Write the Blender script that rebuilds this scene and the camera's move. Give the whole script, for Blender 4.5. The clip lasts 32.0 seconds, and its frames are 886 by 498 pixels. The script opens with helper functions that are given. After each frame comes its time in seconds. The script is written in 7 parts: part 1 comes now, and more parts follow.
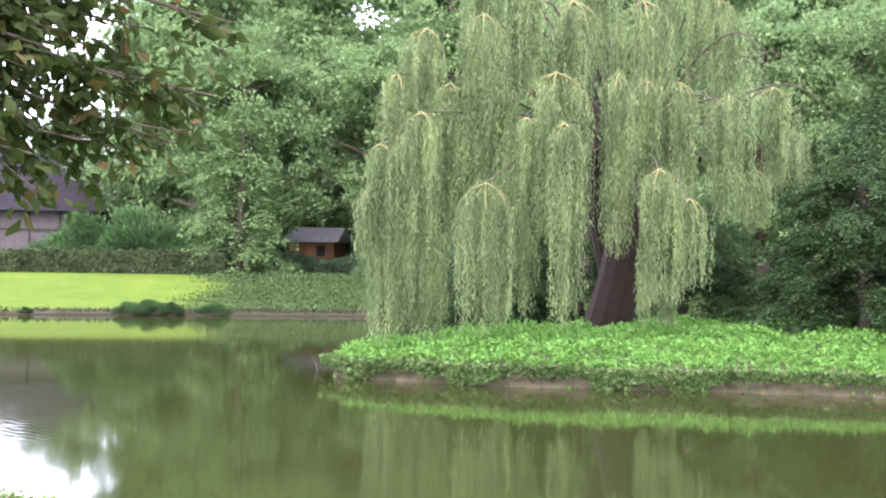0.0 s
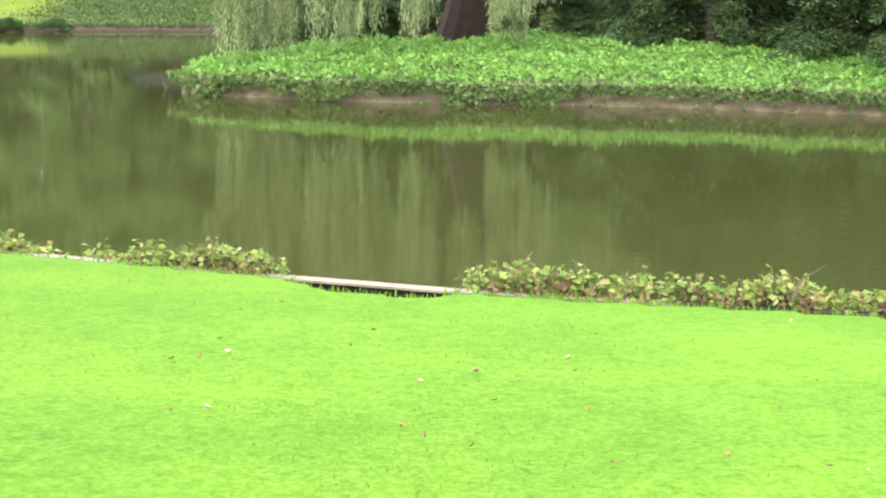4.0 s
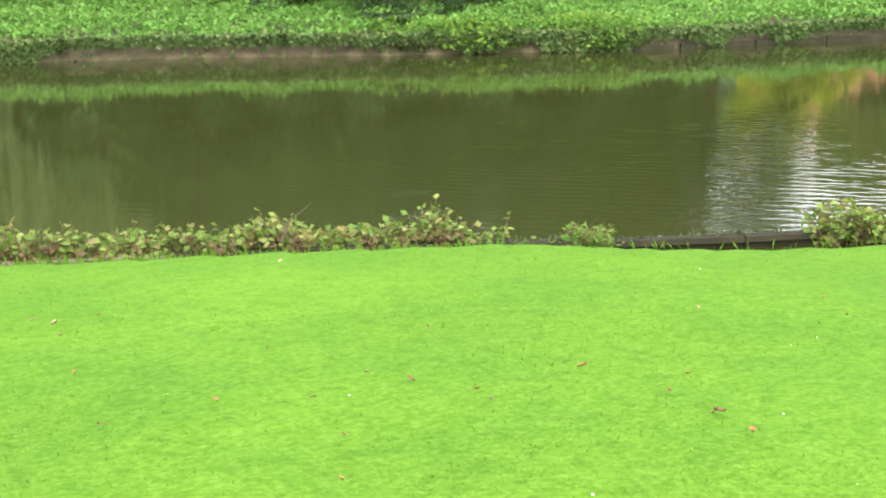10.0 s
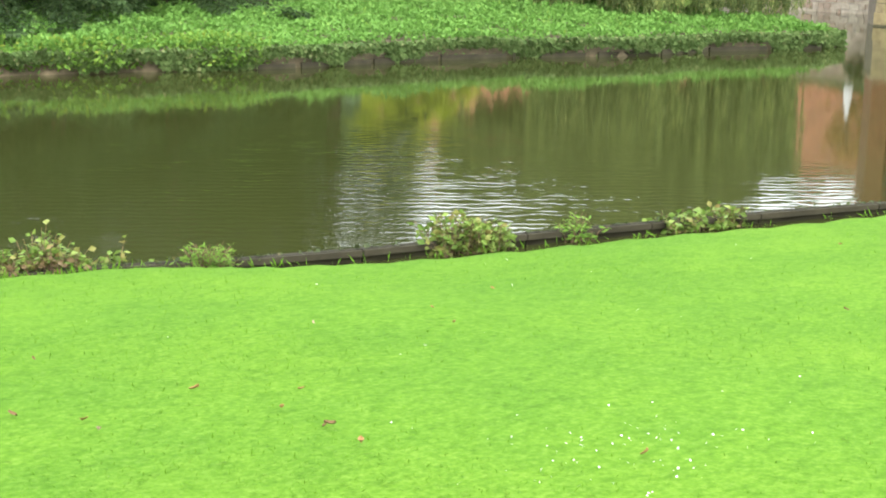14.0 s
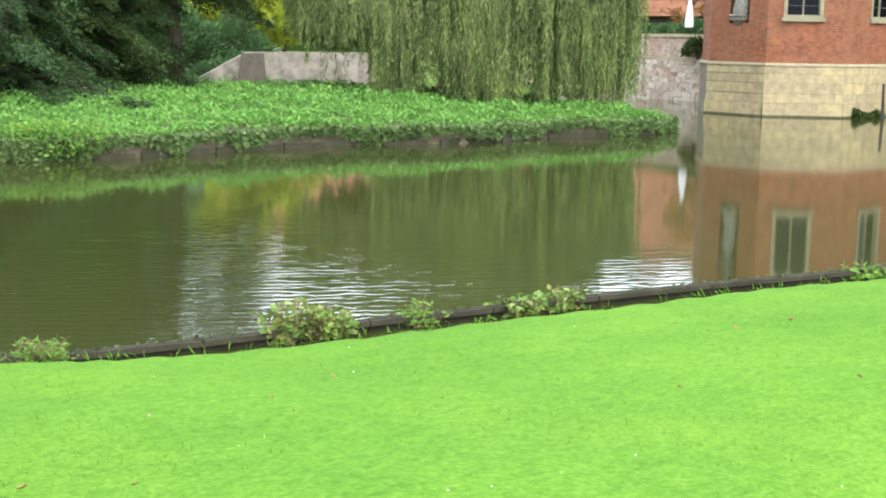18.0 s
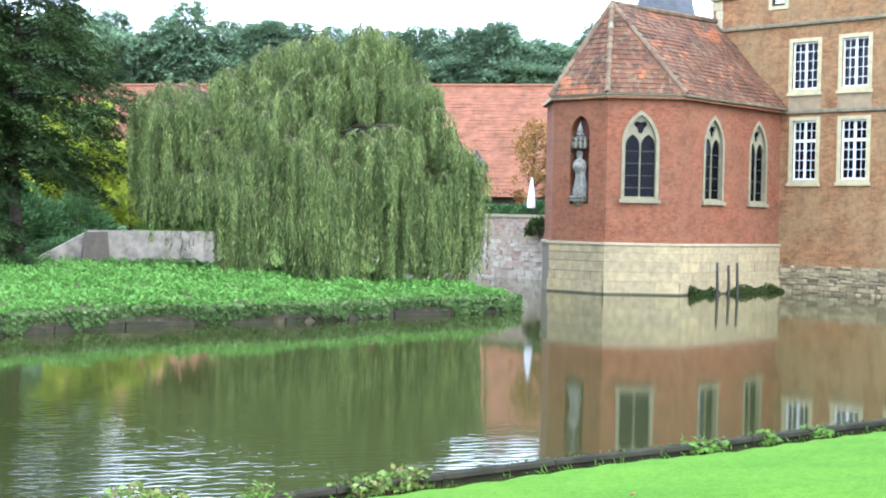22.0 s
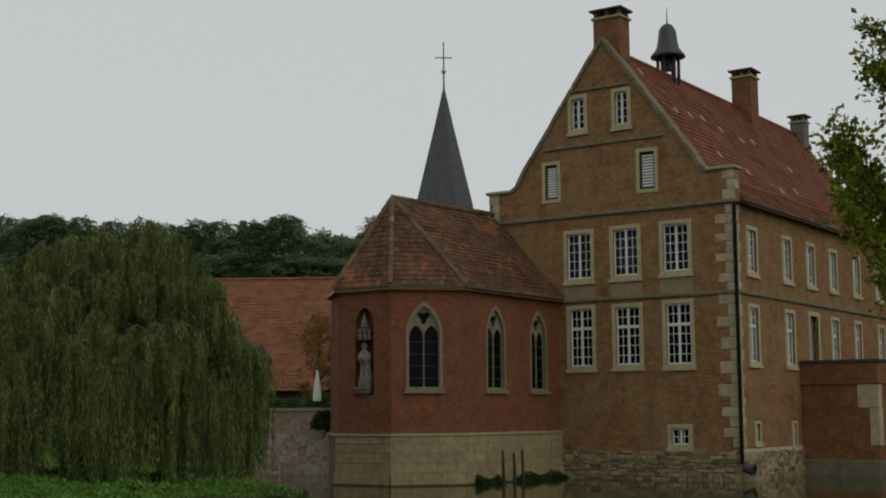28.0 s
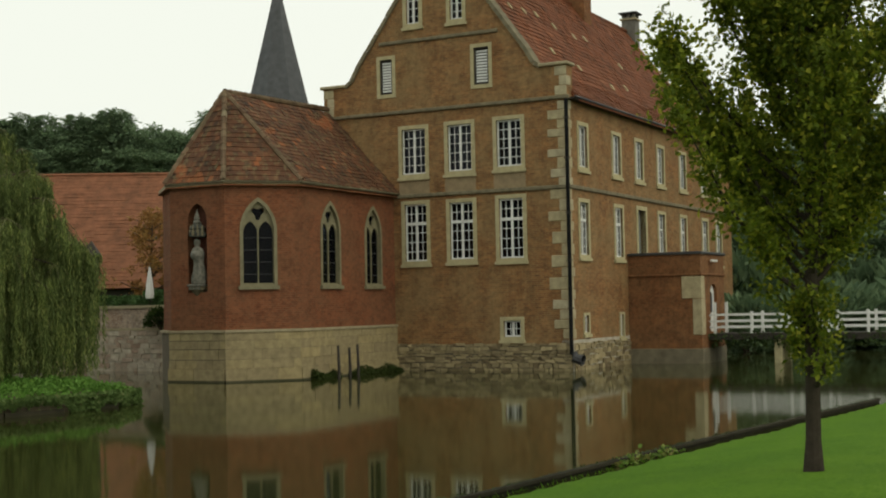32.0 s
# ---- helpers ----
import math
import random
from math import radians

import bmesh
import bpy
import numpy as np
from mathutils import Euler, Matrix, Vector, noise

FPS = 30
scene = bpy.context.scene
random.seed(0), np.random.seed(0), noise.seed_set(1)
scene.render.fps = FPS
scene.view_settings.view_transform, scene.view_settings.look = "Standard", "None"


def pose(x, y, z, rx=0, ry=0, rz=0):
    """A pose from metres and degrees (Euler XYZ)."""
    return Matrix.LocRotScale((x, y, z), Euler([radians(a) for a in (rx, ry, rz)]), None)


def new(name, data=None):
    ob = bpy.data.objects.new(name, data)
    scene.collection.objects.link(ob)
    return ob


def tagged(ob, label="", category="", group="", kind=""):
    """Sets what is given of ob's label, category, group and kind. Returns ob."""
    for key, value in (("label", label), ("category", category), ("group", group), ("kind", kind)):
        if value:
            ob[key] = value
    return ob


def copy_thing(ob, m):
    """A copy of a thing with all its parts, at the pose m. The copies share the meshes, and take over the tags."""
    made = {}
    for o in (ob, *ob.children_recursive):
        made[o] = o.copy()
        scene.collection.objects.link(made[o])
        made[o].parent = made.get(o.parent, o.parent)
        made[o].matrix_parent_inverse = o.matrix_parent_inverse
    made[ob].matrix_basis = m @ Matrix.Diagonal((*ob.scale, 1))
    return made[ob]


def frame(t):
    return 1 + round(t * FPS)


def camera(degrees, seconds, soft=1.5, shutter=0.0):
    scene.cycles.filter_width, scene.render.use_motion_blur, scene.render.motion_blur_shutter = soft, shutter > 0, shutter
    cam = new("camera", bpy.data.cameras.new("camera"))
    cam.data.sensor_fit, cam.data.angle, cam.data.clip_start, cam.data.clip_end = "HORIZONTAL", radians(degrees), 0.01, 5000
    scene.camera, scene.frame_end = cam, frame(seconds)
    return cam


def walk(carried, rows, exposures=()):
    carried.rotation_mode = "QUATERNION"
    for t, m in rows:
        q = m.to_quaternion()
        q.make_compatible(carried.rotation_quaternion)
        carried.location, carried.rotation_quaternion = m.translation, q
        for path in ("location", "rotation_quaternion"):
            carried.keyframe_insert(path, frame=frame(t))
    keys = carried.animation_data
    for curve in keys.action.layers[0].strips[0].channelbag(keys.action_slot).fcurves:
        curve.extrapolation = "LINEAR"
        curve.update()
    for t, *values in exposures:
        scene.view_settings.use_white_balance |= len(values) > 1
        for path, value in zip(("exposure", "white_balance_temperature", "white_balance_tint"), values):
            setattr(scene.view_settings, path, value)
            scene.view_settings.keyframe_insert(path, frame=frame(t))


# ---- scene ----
cam = camera(36.18, 32.0, soft=2.0)
PATH = [
    (0, 0.011, -0.000, 2.80, 90.37, -0.72, -1.23),
    (0.5, 0.010, -0.000, 2.80, 88.57, -0.71, -1.08),
    (1, 0.012, -0.000, 2.80, 87.54, -1.04, -1.29),
    (1.5, 0.013, -0.000, 2.80, 86.67, -1.40, -1.45),
    (2, 0.016, -0.000, 2.80, 86.12, -1.14, -1.82),
    (2.5, 0.022, -0.000, 2.80, 85.13, -1.57, -2.49),
    (3, 0.032, -0.001, 2.80, 83.06, -0.59, -3.60),
    (3.5, 0.052, -0.003, 2.80, 80.46, -0.51, -5.85),
    (5.5, 0.092, -0.008, 2.80, 76.33, -0.23, -10.33),
    (6, 0.116, -0.013, 2.80, 76.70, -0.13, -13.02),
    (6.5, 0.136, -0.018, 2.80, 78.71, -0.03, -15.30),
    (7, 0.148, -0.022, 2.80, 79.50, -0.20, -16.73),
    (7.5, 0.161, -0.026, 2.80, 79.50, -0.30, -18.26),
    (8, 0.185, -0.034, 2.80, 78.78, 0.04, -21.03),
    (8.5, 0.209, -0.044, 2.80, 77.89, 0.10, -23.96),
    (9, 0.224, -0.051, 2.80, 76.91, -0.05, -25.77),
    (9.5, 0.233, -0.056, 2.80, 76.77, -0.02, -26.87),
    (10, 0.245, -0.062, 2.80, 76.46, 0.21, -28.40),
    (10.5, 0.257, -0.069, 2.80, 76.52, -0.11, -29.93),
    (11, 0.270, -0.076, 2.80, 76.67, 0.08, -31.60),
    (11.5, 0.284, -0.085, 2.80, 76.69, -0.19, -33.45),
    (12, 0.300, -0.097, 2.80, 76.42, -0.01, -35.70),
    (12.5, 0.315, -0.108, 2.80, 76.29, 0.06, -37.73),
    (13, 0.330, -0.120, 2.80, 76.29, -0.15, -39.85),
    (13.5, 0.345, -0.133, 2.80, 76.59, -0.63, -42.11),
    (14, 0.357, -0.143, 2.80, 77.35, -0.90, -43.84),
    (14.5, 0.362, -0.149, 2.80, 77.55, -1.12, -44.76),
    (16.5, 0.381, -0.169, 2.80, 79.19, -0.76, -47.76),
    (17, 0.389, -0.178, 2.80, 79.75, -0.72, -49.09),
    (17.5, 0.394, -0.183, 2.80, 80.16, -0.51, -49.90),
    (18, 0.396, -0.186, 2.80, 81.12, -1.00, -50.34),
    (18.5, 0.400, -0.190, 2.80, 82.03, -0.72, -50.95),
    (19, 0.404, -0.196, 2.80, 82.15, -0.80, -51.77),
    (19.5, 0.407, -0.200, 2.80, 83.38, -0.56, -52.28),
    (20, 0.410, -0.203, 2.80, 84.22, -0.26, -52.72),
    (20.5, 0.416, -0.211, 2.80, 86.02, -0.71, -53.86),
    (21, 0.422, -0.220, 2.80, 87.50, -0.56, -55.05),
    (21.5, 0.426, -0.226, 2.80, 88.27, -0.68, -55.86),
    (22, 0.430, -0.232, 2.80, 88.76, -1.21, -56.73),
    (22.5, 0.434, -0.238, 2.80, 90.31, -1.43, -57.42),
    (23, 0.436, -0.242, 2.80, 91.60, -1.25, -57.95),
    (23.5, 0.438, -0.245, 2.80, 92.14, -0.67, -58.34),
    (24, 0.440, -0.248, 2.80, 92.80, -0.77, -58.83),
    (24.5, 0.443, -0.252, 2.80, 93.29, -0.89, -59.31),
    (25, 0.448, -0.261, 2.80, 94.19, -0.72, -60.51),
    (25.5, 0.452, -0.268, 2.80, 95.13, -0.09, -61.40),
    (26, 0.454, -0.272, 2.80, 96.36, 0.35, -61.87),
    (26.5, 0.457, -0.278, 2.80, 96.86, 0.54, -62.67),
    (28.5, 0.472, -0.310, 2.80, 96.31, 0.44, -66.54),
    (29, 0.474, -0.315, 2.80, 95.09, 0.42, -67.14),
    (29.5, 0.476, -0.319, 2.80, 94.13, 0.43, -67.69),
    (30, 0.479, -0.326, 2.80, 93.04, 0.30, -68.48),
    (30.5, 0.484, -0.338, 2.80, 92.23, 0.78, -69.95),
    (31, 0.487, -0.348, 2.80, 92.20, 1.03, -71.09),
    (31.5, 0.489, -0.354, 2.80, 92.25, 1.06, -71.80),
    (32, 0.491, -0.360, 2.80, 92.43, 1.12, -72.50),
]
# seconds, stops, kelvin, tint
EXPOSURES = [
    (0.0, 2.9, 5850, 24), (2.0, 2.92, 6100, 23), (3.3, 2.94, 6300, 20), (6.0, 2.78, 6600, 10), (8.0, 2.77, 6500, 11), (10.0, 2.54, 6600, 8), (14.0, 2.56, 6500, 8),
    (17.0, 2.55, 6200, 8), (19.0, 2.62, 5800, 10), (21.0, 2.84, 5350, 12), (22.2, 2.6, 5200, 10), (23.0, 1.64, 5650, 1), (23.6, 1.0, 6600, -4),
    (24.2, 0.45, 7500, -7), (25.0, 0.18, 6900, 3), (25.6, -0.02, 6900, 6), (26.5, -0.15, 6850, 7), (28.5, -0.52, 6750, 7), (29.0, -0.42, 6850, 5), (30.0, -0.12, 7100, 2), (31.0, 0.4, 7600, -2), (32.0, 0.25, 7400, 0),
]
walk(cam, [(t, pose(*p)) for t, *p in PATH], EXPOSURES)

# ---- sky and sun: a bright overcast day ----
world = bpy.data.worlds.new("overcast_sky")
scene.world = world
world.use_nodes = True
wn, wl = world.node_tree.nodes, world.node_tree.links
sky = wn.new("ShaderNodeTexSky")
sky.sky_type, sky.sun_disc = "NISHITA", False
sky.sun_elevation, sky.sun_rotation = radians(42), radians(200)
sky.dust_density = 4.0
dim = wn.new("ShaderNodeMix")
dim.data_type = "RGBA"
dim.inputs["Factor"].default_value = 0.93
scale = wn.new("ShaderNodeVectorMath")
scale.operation = "SCALE"
scale.inputs["Scale"].default_value = 0.1
wl.new(sky.outputs["Color"], scale.inputs[0])
wl.new(scale.outputs[0], dim.inputs[6])
dim.inputs[7].default_value = (0.80, 0.83, 0.87, 1)
back = wn["Background"]
back.inputs["Strength"].default_value = 1.0
wl.new(dim.outputs[2], back.inputs["Color"])
sun = new("sun", bpy.data.lights.new("sun", "SUN"))
sun.data.energy, sun.data.angle, sun.data.color = 0.5, radians(40), (1.0, 0.96, 0.9)
sun.matrix_world = pose(0, 0, 30, 48, 0, 340)

# ---- node helpers and materials ----


def rgba(c):
    return (*c, 1.0)


class Mat:
    """A small builder for procedural node materials on object coordinates."""

    def __init__(self, name, rough=0.8, metal=0.0, ior=1.5, spec=0.5):
        self.m = bpy.data.materials.new(name)
        self.m.use_nodes = True
        self.n, self.l = self.m.node_tree.nodes, self.m.node_tree.links
        self.b = self.n["Principled BSDF"]
        self.b.inputs["Roughness"].default_value = rough
        self.b.inputs["Metallic"].default_value = metal
        self.b.inputs["IOR"].default_value = ior
        self.b.inputs["Specular IOR Level"].default_value = spec
        self.co = self.n.new("ShaderNodeTexCoord").outputs["Object"]

    def noise(self, size, detail=4.0, rough=0.6, vec=None, stretch=None):
        v = vec or self.co
        if stretch:
            mp = self.n.new("ShaderNodeMapping")
            mp.inputs["Scale"].default_value = stretch
            self.l.new(v, mp.inputs[0])
            v = mp.outputs[0]
        x = self.n.new("ShaderNodeTexNoise")
        x.inputs["Scale"].default_value = 1.0 / size
        x.inputs["Detail"].default_value = detail
        x.inputs["Roughness"].default_value = rough
        self.l.new(v, x.inputs["Vector"])
        return x.outputs["Fac"]

    def ramp(self, fac, *stops):
        r = self.n.new("ShaderNodeValToRGB")
        while len(r.color_ramp.elements) < len(stops):
            r.color_ramp.elements.new(0.5)
        for e, (p, c) in zip(r.color_ramp.elements, stops):
            e.position, e.color = p, rgba(c)
        self.l.new(fac, r.inputs[0])
        return r.outputs[0]

    def mix(self, fac, a, b, mode="MIX"):
        x = self.n.new("ShaderNodeMix")
        x.data_type, x.blend_type = "RGBA", mode
        for sock, v in ((x.inputs["Factor"], fac), (x.inputs[6], a), (x.inputs[7], b)):
            if hasattr(v, "is_linked"):
                self.l.new(v, sock)
            elif isinstance(v, tuple):
                sock.default_value = rgba(v)
            else:
                sock.default_value = v
        return x.outputs[2]

    def island(self):
        return self.n.new("ShaderNodeNewGeometry").outputs["Random Per Island"]

    def random(self):
        return self.n.new("ShaderNodeObjectInfo").outputs["Random"]

    def bump(self, height, strength=0.4, dist=0.02):
        x = self.n.new("ShaderNodeBump")
        x.inputs["Strength"].default_value, x.inputs["Distance"].default_value = strength, dist
        self.l.new(height, x.inputs["Height"])
        self.l.new(x.outputs[0], self.b.inputs["Normal"])

    def color(self, c):
        if isinstance(c, tuple):
            self.b.inputs["Base Color"].default_value = rgba(c)
        else:
            self.l.new(c, self.b.inputs["Base Color"])
        return self


def leaf_mat(name, dark, mid, light, odd=None, odd_share=0.06, through_light=0.35, rough=0.6, spec=0.14, streak=0.0):
    """Leaves: colour by leaf and by patch, with some light let through the blade; streak: painted strand highlights and
    gaps.
    """
    m = Mat(name, rough, spec=spec)
    one = m.ramp(m.island(), (0.0, dark), (0.5, mid), (1.0 - odd_share, light), (1.0, odd or light))
    patch = m.ramp(m.noise(1.3, 3), (0.3, tuple(0.65 * v for v in mid)), (0.7, tuple(1.15 * v for v in light)))
    c = m.mix(0.35, one, patch)
    # upright streaks paint lit strands and the shaded gaps between into the colour
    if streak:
        strand_shade = m.ramp(m.noise(0.3, 3, stretch=(1.0, 1.0, 0.16)), (0.36, (0.55, 0.58, 0.55)), (0.5, (1.0, 1.0, 1.0)), (0.64, (1.4, 1.36, 1.25)))
        c = m.mix(streak, c, strand_shade, "MULTIPLY")
    m.color(c)
    t = m.n.new("ShaderNodeBsdfTranslucent")
    m.l.new(c, t.inputs[0])
    s = m.n.new("ShaderNodeMixShader")
    s.inputs[0].default_value = through_light
    m.l.new(m.b.outputs[0], s.inputs[1])
    m.l.new(t.outputs[0], s.inputs[2])
    m.l.new(s.outputs[0], m.n["Material Output"].inputs[0])
    return m.m


def plain(name, c, rough=0.7, var=0.2, size=0.3, bump=0.2, metal=0.0, spec=0.4):
    m = Mat(name, rough, metal, spec=spec)
    dark, lite = tuple(v * (1 - var) for v in c), tuple(min(1, v * (1 + var)) for v in c)
    a = m.ramp(m.noise(size, 5), (0.3, dark), (0.7, lite))
    b = m.mix(m.noise(size * 12, 3), a, tuple(v * 0.8 for v in c))
    m.color(m.mix(0.5, a, b))
    if bump:
        m.bump(m.noise(size * 0.25, 4), bump, 0.01)
    return m.m


def brick_mat(name, c1, c2, mortar, stain, rough=0.9, worn=1.0):
    m = Mat(name, rough, spec=0.2)
    sep = m.n.new("ShaderNodeSeparateXYZ")
    m.l.new(m.co, sep.inputs[0])
    sub = m.n.new("ShaderNodeMath")
    sub.operation = "SUBTRACT"
    m.l.new(sep.outputs[1], sub.inputs[0]), m.l.new(sep.outputs[0], sub.inputs[1])
    com = m.n.new("ShaderNodeCombineXYZ")
    m.l.new(sub.outputs[0], com.inputs[0]), m.l.new(sep.outputs[2], com.inputs[1])
    br = m.n.new("ShaderNodeTexBrick")
    br.inputs["Scale"].default_value = 1.0
    br.inputs["Brick Width"].default_value, br.inputs["Row Height"].default_value = 0.28, 0.085
    br.inputs["Mortar Size"].default_value = 0.008
    br.inputs["Color1"].default_value, br.inputs["Color2"].default_value = rgba(c1), rgba(c2)
    br.inputs["Mortar"].default_value = rgba(mortar)
    m.l.new(com.outputs[0], br.inputs["Vector"])
    big = m.ramp(m.noise(2.2, 6, 0.65), (0.38, (0.0, 0.0, 0.0)), (0.66, (1.0, 1.0, 1.0)))
    c = m.mix(big, br.outputs["Color"], stain)
    c = m.mix(0.68, br.outputs["Color"], c)
    streak = m.ramp(m.noise(0.5, 4, stretch=(1.0, 1.0, 0.12)), (0.45, (1.0, 1.0, 1.0)), (0.75, (0.66, 0.62, 0.58)))
    c = m.mix(0.5 * worn, c, streak, "MULTIPLY")
    blot = m.ramp(m.noise(0.75, 5, 0.7), (0.34, (0.5, 0.46, 0.42)), (0.5, (1.0, 1.0, 1.0)), (0.68, (1.28, 1.26, 1.18)))
    c = m.mix(0.75 * worn, c, blot, "MULTIPLY")
    fleck = m.ramp(m.noise(0.17, 4, 0.65), (0.34, (0.5, 0.47, 0.45)), (0.5, (0.95, 0.95, 0.95)), (0.66, (1.35, 1.3, 1.2)))
    m.color(m.mix(0.58 * worn, c, fleck, "MULTIPLY"))
    m.bump(br.outputs["Fac"], 0.3, 0.01)
    return m.m


BRICK_RED = brick_mat("chapel_brick", (0.22, 0.074, 0.034), (0.15, 0.05, 0.024), (0.19, 0.105, 0.06), (0.18, 0.09, 0.048), worn=0.6)
BRICK_OLD = brick_mat("castle_brick", (0.29, 0.136, 0.055), (0.165, 0.078, 0.034), (0.265, 0.178, 0.088), (0.255, 0.178, 0.088), worn=0.65)
BRICK_PORCH = brick_mat("porch_brick", (0.22, 0.088, 0.036), (0.155, 0.06, 0.026), (0.2, 0.115, 0.056), (0.19, 0.105, 0.05), worn=0.8)
STONE = plain("sandstone", (0.331, 0.281, 0.173), 0.85, 0.22, 0.35, 0.3)
CHAPEL_STONE = plain("chapel_window_stone", (0.21, 0.185, 0.11), 0.85, 0.25, 0.3, 0.3)
STONE_PALE = plain("pale_sandstone", (0.42, 0.365, 0.21), 0.85, 0.2, 0.25, 0.25)


def stone_block_mat(name, a, b, c):
    m = Mat(name, 0.9, spec=0.2)
    base = m.ramp(m.random(), (0.0, a), (0.5, b), (1.0, c))
    spots = m.ramp(m.noise(0.3, 5), (0.35, (0.66, 0.63, 0.58)), (0.65, (1.12, 1.08, 1.02)))
    m.color(m.mix(0.7, base, spots, "MULTIPLY"))
    m.bump(m.noise(0.08, 4), 0.5, 0.02)
    return m.m


ASHLAR = stone_block_mat("ashlar_block", (0.35, 0.285, 0.155), (0.31, 0.258, 0.15), (0.275, 0.225, 0.135))
QUOIN = stone_block_mat("quoin_block", (0.426, 0.372, 0.236), (0.38, 0.327, 0.205), (0.456, 0.41, 0.289))
RUBBLE = stone_block_mat("rubble_block", (0.2, 0.165, 0.1), (0.38, 0.315, 0.185), (0.15, 0.115, 0.07))
MORTAR = plain("old_mortar", (0.13, 0.105, 0.07), 0.95, 0.3, 0.2, 0.4)
WALL_STONE = plain("weathered_wall", (0.352, 0.307, 0.247), 0.95, 0.35, 0.8, 0.5)


def tile_mat(name, a, b, c, odd, patch=0.0):
    m = Mat(name, 0.85, spec=0.25)
    rnd = m.n.new("ShaderNodeMath")
    rnd.operation = "FRACT"
    add = m.n.new("ShaderNodeMath")
    add.operation = "ADD"
    m.l.new(m.island(), add.inputs[0]), m.l.new(m.random(), add.inputs[1])
    m.l.new(add.outputs[0], rnd.inputs[0])
    one = m.ramp(rnd.outputs[0], (0.0, a), (0.5, b), (0.93, c), (1.0, odd))
    if patch:
        renewed = m.ramp(m.noise(1.5, 2, 0.4), (0.69, (0.0, 0.0, 0.0)), (0.72, (1.0, 1.0, 1.0)))
        one = m.mix(m.mix(patch, (0.0, 0.0, 0.0), renewed), one, odd)
        lichen = m.ramp(m.noise(0.26, 4, 0.7), (0.52, (0.0, 0.0, 0.0)), (0.66, (1.0, 1.0, 1.0)))
        one = m.mix(m.mix(0.6, (0.0, 0.0, 0.0), lichen), one, (0.22, 0.185, 0.1))
    moss = m.ramp(m.noise(0.9, 6, 0.7), (0.36, (1.1, 1.08, 1.05)), (0.64, (0.5, 0.52, 0.48)))
    m.color(m.mix(0.8, one, moss, "MULTIPLY"))
    return m.m


TILE_CASTLE = tile_mat("castle_roof_tile", (0.18, 0.058, 0.025), (0.215, 0.072, 0.03), (0.14, 0.05, 0.024), (0.28, 0.11, 0.05))
TILE_CHAPEL = tile_mat("chapel_roof_tile", (0.105, 0.05, 0.028), (0.145, 0.06, 0.03), (0.066, 0.038, 0.024), (0.29, 0.1, 0.04), 0.8)
TILE_HIP = tile_mat("lichened_hip_tile", (0.15, 0.09, 0.055), (0.2, 0.145, 0.09), (0.11, 0.062, 0.038), (0.27, 0.22, 0.145))
TILE_BARN = tile_mat("barn_roof_tile", (0.215, 0.088, 0.047), (0.23, 0.096, 0.052), (0.205, 0.084, 0.046), (0.25, 0.105, 0.06))
WET_STONE = stone_block_mat("wet_mossy_stone", (0.1, 0.092, 0.058), (0.075, 0.075, 0.042), (0.13, 0.118, 0.08))
MOSSY = plain("mossy_stone", (0.17, 0.145, 0.09), 0.95, 0.4, 0.3, 0.4)
FIGURE = plain("weathered_figure_stone", (0.165, 0.155, 0.125), 0.9, 0.6, 0.12, 0.3)
APRON = plain("worn_limewash", (0.275, 0.205, 0.12), 0.95, 0.25, 0.35, 0.4)
SLATE = plain("spire_slate", (0.06, 0.064, 0.068), 0.55, 0.35, 0.4, 0.5)
LEAD = plain("weathered_lead", (0.06, 0.06, 0.062), 0.5, 0.25, 0.3, 0.1, 0.3)
WHITE = plain("white_paint", (0.686, 0.686, 0.651), 0.5, 0.06, 0.2, 0.05)
DARK = plain("dark_timber", (0.04, 0.033, 0.026), 0.85, 0.3, 0.3, 0.3)
BOARD = plain("wet_plank", (0.02, 0.018, 0.009), 0.85, 0.5, 0.3, 0.4, spec=0.15)
BANK_BOARD = plain("weathered_bank_board", (0.036, 0.032, 0.019), 0.95, 0.45, 0.25, 0.5, spec=0.2)
BOARD_PALE = plain("bleached_plank", (0.173, 0.144, 0.101), 0.85, 0.3, 0.2, 0.3)
BARK = plain("bark", (0.085, 0.062, 0.045), 0.95, 0.4, 0.12, 0.8)
BARK_RED = plain("willow_bark", (0.0204, 0.0102, 0.006517), 0.95, 0.45, 0.2, 0.8)
BARK_DARK = plain("dark_bark", (0.042, 0.033, 0.024), 0.95, 0.4, 0.1, 0.8, spec=0.2)
TWIG = plain("willow_twig", (0.22, 0.19, 0.07), 0.8, 0.3, 0.2, 0.2)
EARTH = plain("bank_earth", (0.105, 0.082, 0.046), 0.95, 0.45, 0.25, 0.8)
CLOTH = plain("white_cloth", (0.72, 0.72, 0.702), 0.9, 0.05, 0.2, 0.1)
BARN_WALL = plain("grey_boarding", (0.101, 0.0819, 0.0791), 0.9, 0.25, 0.3, 0.3)
HOUSE_WALL = plain("orange_brick", (0.37, 0.17, 0.085), 0.9, 0.2, 0.3, 0.2)


def glass_mat():
    m = Mat("window_glass", 0.1, ior=1.16)
    m.color((0.03, 0.034, 0.045))
    m.b.inputs["Transmission Weight"].default_value = 0.9
    m.bump(m.noise(0.25, 2), 0.08, 0.01)
    return m.m


GLASS = glass_mat()


